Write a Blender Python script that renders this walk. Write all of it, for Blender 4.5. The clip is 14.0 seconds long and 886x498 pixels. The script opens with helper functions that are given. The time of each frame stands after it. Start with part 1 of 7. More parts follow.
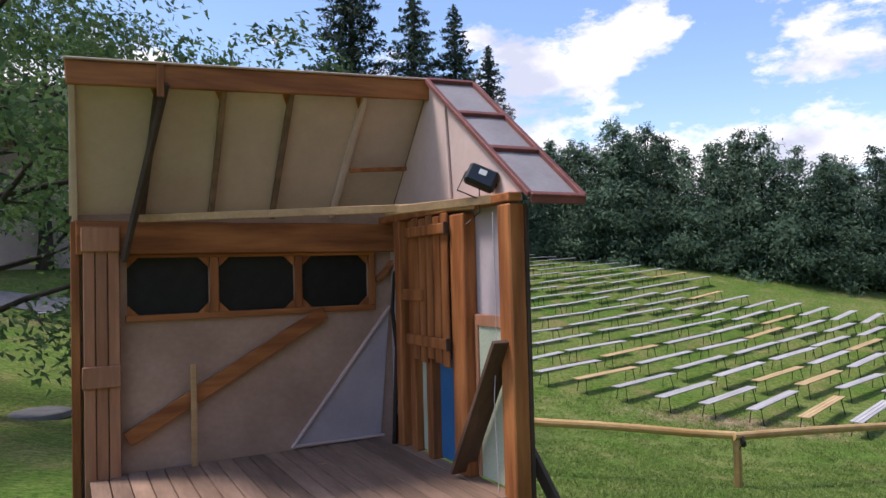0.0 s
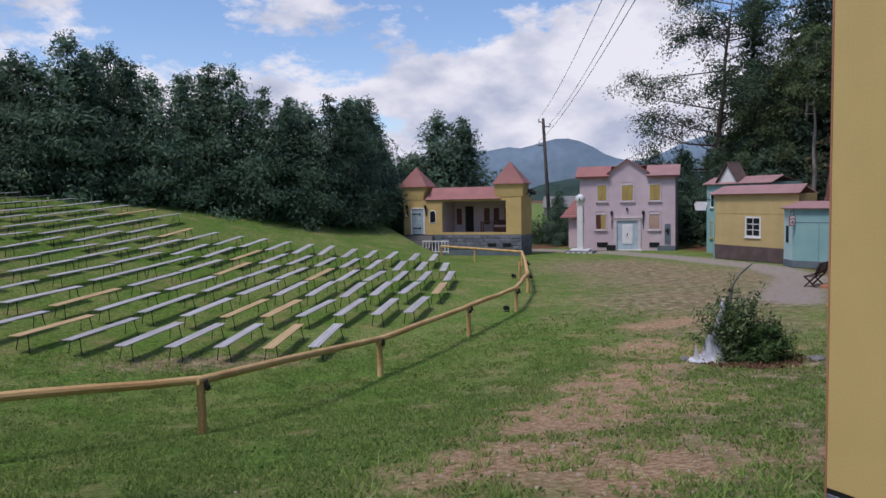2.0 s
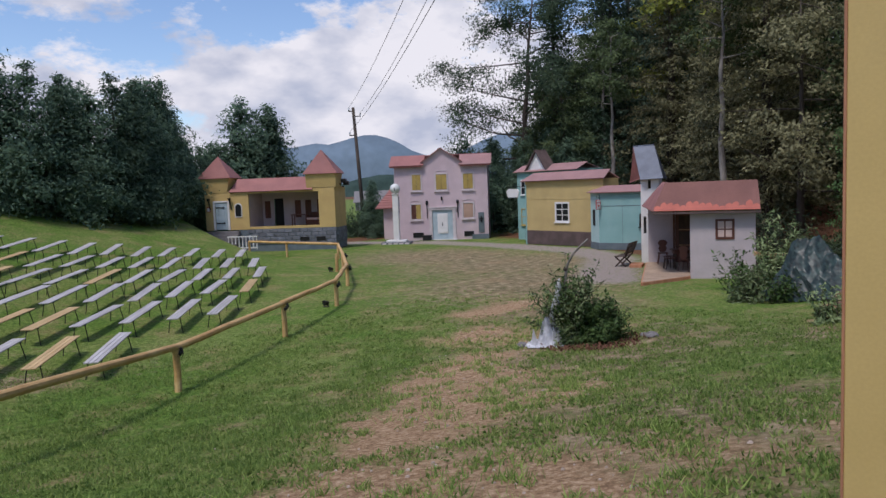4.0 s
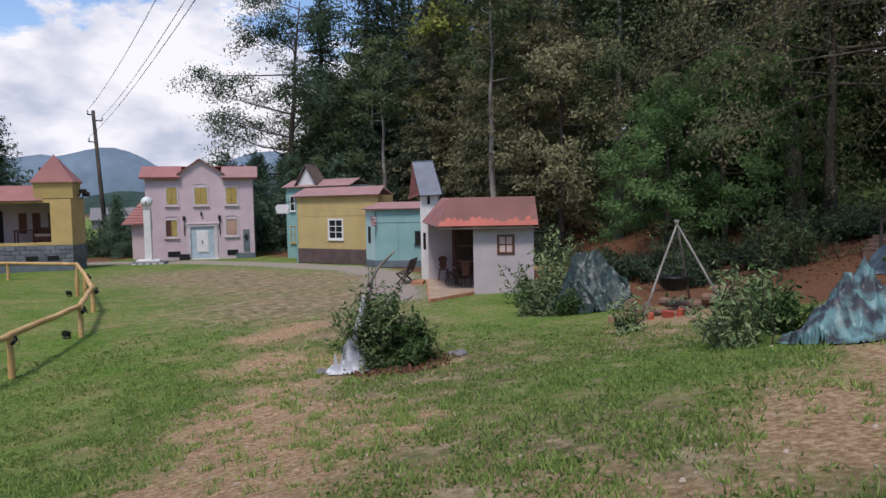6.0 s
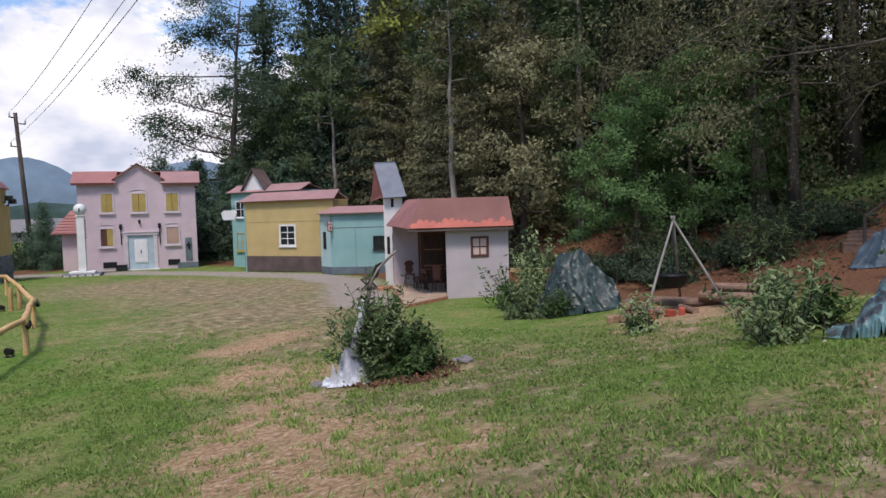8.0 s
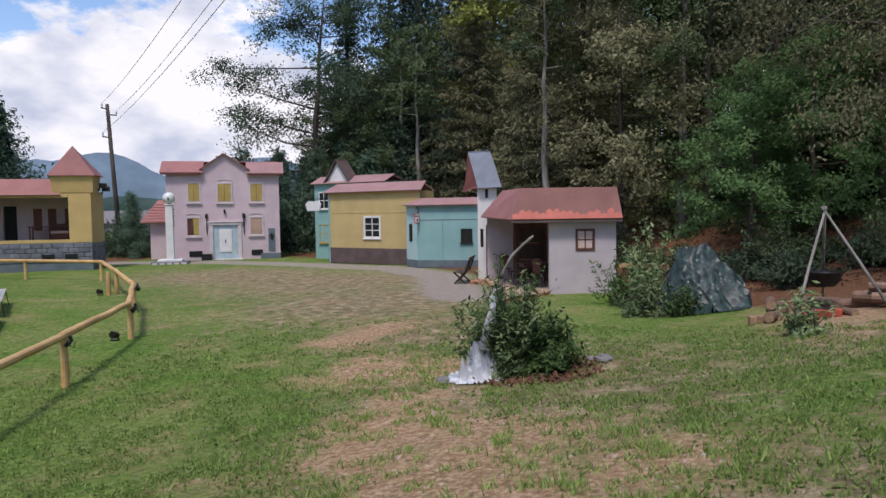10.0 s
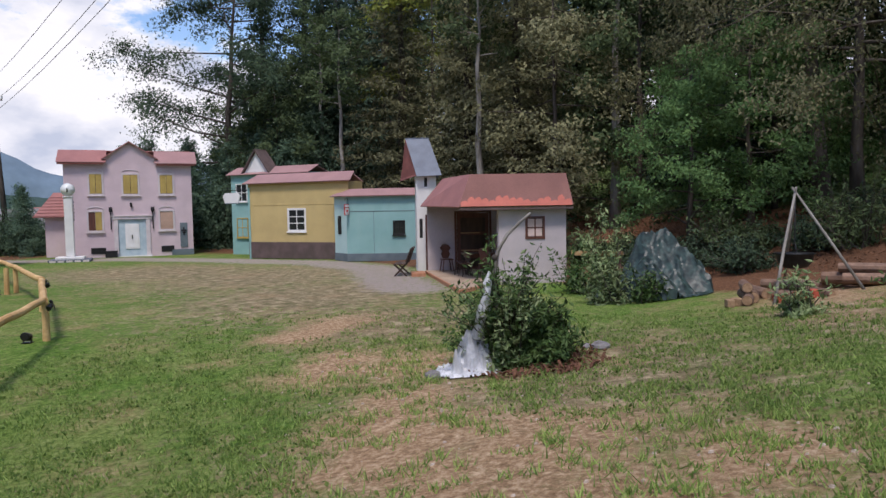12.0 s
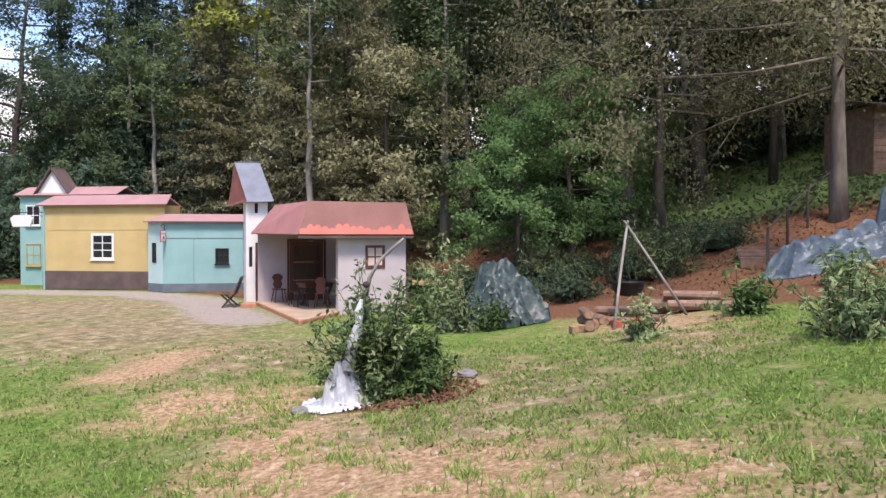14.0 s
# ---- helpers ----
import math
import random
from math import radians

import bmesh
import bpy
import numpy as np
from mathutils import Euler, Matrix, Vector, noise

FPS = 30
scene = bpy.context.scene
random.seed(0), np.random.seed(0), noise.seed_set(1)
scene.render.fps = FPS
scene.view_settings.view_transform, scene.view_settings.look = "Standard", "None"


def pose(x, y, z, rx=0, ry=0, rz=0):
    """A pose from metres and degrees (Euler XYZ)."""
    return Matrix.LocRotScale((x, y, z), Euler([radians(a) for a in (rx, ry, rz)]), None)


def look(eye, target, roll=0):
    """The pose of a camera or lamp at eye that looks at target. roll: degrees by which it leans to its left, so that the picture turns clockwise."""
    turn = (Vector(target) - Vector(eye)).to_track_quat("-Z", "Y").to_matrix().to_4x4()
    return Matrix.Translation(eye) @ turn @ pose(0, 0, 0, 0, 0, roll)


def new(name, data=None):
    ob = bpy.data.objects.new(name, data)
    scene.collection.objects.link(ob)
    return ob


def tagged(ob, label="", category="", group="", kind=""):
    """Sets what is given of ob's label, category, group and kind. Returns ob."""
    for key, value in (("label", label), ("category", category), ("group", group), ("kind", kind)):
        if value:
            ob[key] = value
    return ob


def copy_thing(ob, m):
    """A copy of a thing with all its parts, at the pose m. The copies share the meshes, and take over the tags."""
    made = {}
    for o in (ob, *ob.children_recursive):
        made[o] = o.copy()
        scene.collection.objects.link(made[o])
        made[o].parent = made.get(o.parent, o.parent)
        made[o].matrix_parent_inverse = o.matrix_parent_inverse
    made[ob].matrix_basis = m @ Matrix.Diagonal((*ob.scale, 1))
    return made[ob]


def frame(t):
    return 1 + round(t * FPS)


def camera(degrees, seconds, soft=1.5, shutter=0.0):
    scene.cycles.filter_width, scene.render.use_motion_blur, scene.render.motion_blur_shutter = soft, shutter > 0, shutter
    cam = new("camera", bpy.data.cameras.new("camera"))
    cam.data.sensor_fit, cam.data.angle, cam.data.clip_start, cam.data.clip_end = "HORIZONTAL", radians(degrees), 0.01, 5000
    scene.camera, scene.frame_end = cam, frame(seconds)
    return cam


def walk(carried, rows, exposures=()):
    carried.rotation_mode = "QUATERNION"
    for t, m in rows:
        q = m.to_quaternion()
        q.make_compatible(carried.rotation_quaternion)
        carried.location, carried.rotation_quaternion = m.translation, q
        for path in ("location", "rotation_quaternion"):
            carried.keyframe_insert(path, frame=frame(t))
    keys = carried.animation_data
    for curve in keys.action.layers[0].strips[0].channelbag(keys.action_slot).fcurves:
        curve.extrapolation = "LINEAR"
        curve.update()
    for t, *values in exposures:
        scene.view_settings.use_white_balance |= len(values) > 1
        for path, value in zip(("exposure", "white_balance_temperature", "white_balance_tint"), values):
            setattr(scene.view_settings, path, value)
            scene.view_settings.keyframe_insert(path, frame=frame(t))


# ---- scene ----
cam = camera(63.8, 14.0)
PATH = [
    (0, (2.603, -6.384, 4.029), (2.089, -4.452, 4.093), -1.5),
    (0.5, (2.56, -6.076, 4.064), (2.493, -4.077, 4.051), -0.9),
    (1, (2.718, -5.788, 4.016), (2.962, -3.803, 3.984), -1.0),
    (1.5, (2.846, -5.433, 3.976), (3.342, -3.497, 3.908), -1.2),
    (2, (2.966, -4.952, 3.877), (3.823, -3.15, 3.737), -1.2),
    (2.5, (3.166, -4.424, 3.804), (4.315, -2.798, 3.614), -0.9),
    (2.7, (3.267, -4.249, 3.767), (4.444, -2.644, 3.576), -1.3),
    (4.8, (4.09, -2.418, 3.389), (5.55, -1.059, 3.251), -1.8),
    (5, (4.162, -2.244, 3.391), (5.678, -0.947, 3.253), -1.7),
    (5.5, (4.426, -1.83, 3.296), (6.043, -0.661, 3.163), -1.6),
    (6, (4.512, -1.353, 3.211), (6.241, -0.355, 3.086), -1.1),
    (6.5, (4.631, -0.912, 3.179), (6.43, -0.044, 3.069), -1.1),
    (7, (4.747, -0.486, 3.112), (6.559, 0.354, 2.999), -1.1),
    (7.5, (4.817, -0.03, 3.036), (6.643, 0.78, 2.928), -1.3),
    (8, (4.814, 0.344, 2.995), (6.63, 1.174, 2.889), -1.7),
    (8.5, (4.88, 0.782, 2.929), (6.679, 1.651, 2.836), -1.7),
    (9, (4.88, 1.271, 2.855), (6.654, 2.19, 2.76), -1.4),
    (9.2, (4.93, 1.434, 2.848), (6.676, 2.406, 2.75), -1.4),
    (11.3, (5.76, 3.005, 2.46), (7.5, 3.983, 2.342), -0.2),
    (11.5, (5.789, 3.235, 2.441), (7.595, 4.085, 2.326), -0.4),
    (12, (5.765, 3.654, 2.402), (7.616, 4.401, 2.288), -1.0),
    (12.5, (5.762, 4.009, 2.406), (7.622, 4.742, 2.344), -1.8),
    (13, (5.763, 4.273, 2.365), (7.638, 4.967, 2.33), -1.8),
    (13.5, (5.77, 4.517, 2.317), (7.684, 5.096, 2.288), -1.6),
    (14, (5.925, 4.615, 2.31), (7.911, 4.852, 2.281), 0.0),
]
walk(cam, [(t, look(eye, target, roll)) for t, eye, target, roll in PATH],
     exposures=[(0.0, 0.63, 6500, 20), (0.8, 0.25, 6350, 20), (1.5, 0.0, 6150, 20), (3.0, 0.02, 6250, 20), (5.0, 0.08, 6300, 18),
                (7.5, 0.42, 6450, 18), (9.0, 0.28, 6350, 18), (12.5, 0.32, 6400, 18), (13.3, 0.46, 6500, 20), (14.0, 1.25, 6700, 22)])

# ---- light ----
SUN_DIR = Vector((-0.50, -0.12, 1.0)).normalized()
world = bpy.data.worlds.new("sky")
scene.world = world
world.use_nodes = True
wn, wl = world.node_tree.nodes, world.node_tree.links
wn.clear()
w_out = wn.new("ShaderNodeOutputWorld")
w_bg = wn.new("ShaderNodeBackground")
w_sky = wn.new("ShaderNodeTexSky")
w_sky.sky_type = "NISHITA"
w_sky.sun_disc = False
w_sky.sun_elevation = math.asin(SUN_DIR.z)
w_sky.sun_rotation = math.atan2(SUN_DIR.x, SUN_DIR.y)
w_sky.dust_density = 0.6
w_sky.ozone_density = 1.6
w_bg.inputs["Strength"].default_value = 0.105
w_co = wn.new("ShaderNodeTexCoord")
w_map = wn.new("ShaderNodeMapping")
w_map.inputs["Scale"].default_value = (1.0, 1.0, 2.0)
w_map.inputs["Location"].default_value = (0.35, 0.2, 0.1)
w_n1 = wn.new("ShaderNodeTexNoise")
w_n1.inputs["Scale"].default_value = 3.6
w_n1.inputs["Detail"].default_value = 13
w_n1.inputs["Roughness"].default_value = 0.61
w_sep = wn.new("ShaderNodeSeparateXYZ")
w_bias = wn.new("ShaderNodeMapRange")          # more cloud towards the horizon
w_bias.inputs["From Min"].default_value = 0.13
w_bias.inputs["From Max"].default_value = 0.28
w_bias.inputs["To Min"].default_value = 0.13
w_bias.inputs["To Max"].default_value = -0.03
w_add = wn.new("ShaderNodeMath")
w_ramp = wn.new("ShaderNodeValToRGB")
w_ramp.color_ramp.elements[0].position = 0.52
w_ramp.color_ramp.elements[1].position = 0.575
w_n2 = wn.new("ShaderNodeTexNoise")
w_n2.inputs["Scale"].default_value = 8.0
w_n2.inputs["Detail"].default_value = 6
w_cr = wn.new("ShaderNodeValToRGB")
w_cr.color_ramp.elements[0].position = 0.36
w_cr.color_ramp.elements[0].color = (4.3, 4.8, 5.7, 1)
w_cr.color_ramp.elements[1].position = 0.56
w_cr.color_ramp.elements[1].color = (7.6, 7.7, 7.8, 1)
w_mix = wn.new("ShaderNodeMix")
w_mix.data_type = "RGBA"
wl.new(w_co.outputs["Generated"], w_map.inputs["Vector"])
wl.new(w_map.outputs["Vector"], w_n1.inputs["Vector"])
wl.new(w_map.outputs["Vector"], w_n2.inputs["Vector"])
wl.new(w_co.outputs["Generated"], w_sep.inputs["Vector"])
wl.new(w_sep.outputs["Z"], w_bias.inputs["Value"])
wl.new(w_n1.outputs["Fac"], w_add.inputs[0])
wl.new(w_bias.outputs["Result"], w_add.inputs[1])
wl.new(w_add.outputs[0], w_ramp.inputs["Fac"])
wl.new(w_n2.outputs["Fac"], w_cr.inputs["Fac"])
wl.new(w_ramp.outputs["Color"], w_mix.inputs["Factor"])
w_hsv = wn.new("ShaderNodeHueSaturation")
w_hsv.inputs["Saturation"].default_value = 1.08
w_hsv.inputs["Value"].default_value = 1.4
wl.new(w_sky.outputs["Color"], w_hsv.inputs["Color"])
wl.new(w_hsv.outputs["Color"], w_mix.inputs["A"])
wl.new(w_cr.outputs["Color"], w_mix.inputs["B"])
wl.new(w_mix.outputs["Result"], w_bg.inputs["Color"])
wl.new(w_bg.outputs["Background"], w_out.inputs["Surface"])

sun_data = bpy.data.lights.new("sun", "SUN")
sun_data.energy = 2.5
sun_data.angle = radians(12)
sun_data.color = (1.0, 0.95, 0.86)
sun = new("sun", sun_data)
sun.matrix_world = look(SUN_DIR * 60, (0, 0, 0))


# ---- materials ----
def mat(name, col, col2=None, scale=4.0, rough=0.7, bump=0.15, fine=40.0, metallic=0.0, stretch=(1, 1, 1),
        lo=0.38, hi=0.66, rand=0.0, spec=0.35, coords="Object", dirt=0.0, dirt_sheen_col=(0.1, 0.08, 0.06), grain=0.25):
    """Two-scale procedural surface: broad stains between two colours, fine grain, relief."""
    m = bpy.data.materials.new(name)
    m.use_nodes = True
    n, l = m.node_tree.nodes, m.node_tree.links
    b = n["Principled BSDF"]
    b.inputs["Roughness"].default_value = rough
    b.inputs["Metallic"].default_value = metallic
    b.inputs["Specular IOR Level"].default_value = spec
    col2 = col2 or tuple(c * 0.8 for c in col)
    co = n.new("ShaderNodeTexCoord")
    mp = n.new("ShaderNodeMapping")
    mp.inputs["Scale"].default_value = stretch
    l.new(co.outputs[coords], mp.inputs["Vector"])
    big = n.new("ShaderNodeTexNoise")
    big.inputs["Scale"].default_value = scale
    big.inputs["Detail"].default_value = 5
    small = n.new("ShaderNodeTexNoise")
    small.inputs["Scale"].default_value = fine
    small.inputs["Detail"].default_value = 4
    l.new(mp.outputs["Vector"], big.inputs["Vector"])
    l.new(mp.outputs["Vector"], small.inputs["Vector"])
    ramp = n.new("ShaderNodeValToRGB")
    ramp.color_ramp.elements[0].position, ramp.color_ramp.elements[1].position = lo, hi
    ramp.color_ramp.elements[0].color, ramp.color_ramp.elements[1].color = (*col2, 1), (*col, 1)
    l.new(big.outputs["Fac"], ramp.inputs["Fac"])
    mix = n.new("ShaderNodeMix")
    mix.data_type, mix.blend_type = "RGBA", "OVERLAY"
    mix.inputs["Factor"].default_value = grain
    l.new(ramp.outputs["Color"], mix.inputs["A"])
    l.new(small.outputs["Fac"], mix.inputs["B"])
    last = mix.outputs["Result"]
    if dirt:
        d = n.new("ShaderNodeTexNoise")
        d.inputs["Scale"].default_value = scale * 0.45
        d.inputs["Detail"].default_value = 8
        d.inputs["Roughness"].default_value = 0.7
        l.new(co.outputs[coords], d.inputs["Vector"])
        dr = n.new("ShaderNodeMapRange")
        dr.inputs["From Min"].default_value, dr.inputs["From Max"].default_value = 0.52, 0.72
        dr.inputs["To Max"].default_value = dirt
        l.new(d.outputs["Fac"], dr.inputs["Value"])
        dm = n.new("ShaderNodeMix")
        dm.data_type = "RGBA"
        l.new(dr.outputs["Result"], dm.inputs["Factor"])
        l.new(last, dm.inputs["A"])
        dm.inputs["B"].default_value = (*dirt_sheen_col, 1)
        last = dm.outputs["Result"]
    if rand:
        info = n.new("ShaderNodeObjectInfo")
        hsv = n.new("ShaderNodeHueSaturation")
        rr = n.new("ShaderNodeMapRange")
        rr.inputs["To Min"].default_value, rr.inputs["To Max"].default_value = 1 - rand, 1 + rand
        l.new(info.outputs["Random"], rr.inputs["Value"])
        l.new(rr.outputs["Result"], hsv.inputs["Value"])
        l.new(last, hsv.inputs["Color"])
        last = hsv.outputs["Color"]
    l.new(last, b.inputs["Base Color"])
    bp = n.new("ShaderNodeBump")
    bp.inputs["Strength"].default_value = bump
    bp.inputs["Distance"].default_value = 0.02
    l.new(small.outputs["Fac"], bp.inputs["Height"])
    l.new(bp.outputs["Normal"], b.inputs["Normal"])
    return m


def leaf_mat(name, col, col2, rough=0.6, trans=0.25, spec=0.12):
    """Leaves: colour differs leaf by leaf and tree by tree, some light passes through."""
    m = bpy.data.materials.new(name)
    m.use_nodes = True
    n, l = m.node_tree.nodes, m.node_tree.links
    b = n["Principled BSDF"]
    b.inputs["Roughness"].default_value = rough
    b.inputs["Specular IOR Level"].default_value = spec
    geo = n.new("ShaderNodeNewGeometry")
    info = n.new("ShaderNodeObjectInfo")
    ramp = n.new("ShaderNodeValToRGB")
    ramp.color_ramp.elements[0].color, ramp.color_ramp.elements[1].color = (*col2, 1), (*col, 1)
    l.new(geo.outputs["Random Per Island"], ramp.inputs["Fac"])
    hsv = n.new("ShaderNodeHueSaturation")
    rr = n.new("ShaderNodeMapRange")
    rr.inputs["To Min"].default_value, rr.inputs["To Max"].default_value = 0.72, 1.28
    l.new(info.outputs["Random"], rr.inputs["Value"])
    l.new(rr.outputs["Result"], hsv.inputs["Value"])
    l.new(ramp.outputs["Color"], hsv.inputs["Color"])
    l.new(hsv.outputs["Color"], b.inputs["Base Color"])
    tr = n.new("ShaderNodeBsdfTranslucent")
    l.new(hsv.outputs["Color"], tr.inputs["Color"])
    ms = n.new("ShaderNodeMixShader")
    ms.inputs["Fac"].default_value = trans
    l.new(b.outputs["BSDF"], ms.inputs[1])
    l.new(tr.outputs["BSDF"], ms.inputs[2])
    l.new(ms.outputs["Shader"], n["Material Output"].inputs["Surface"])
    return m


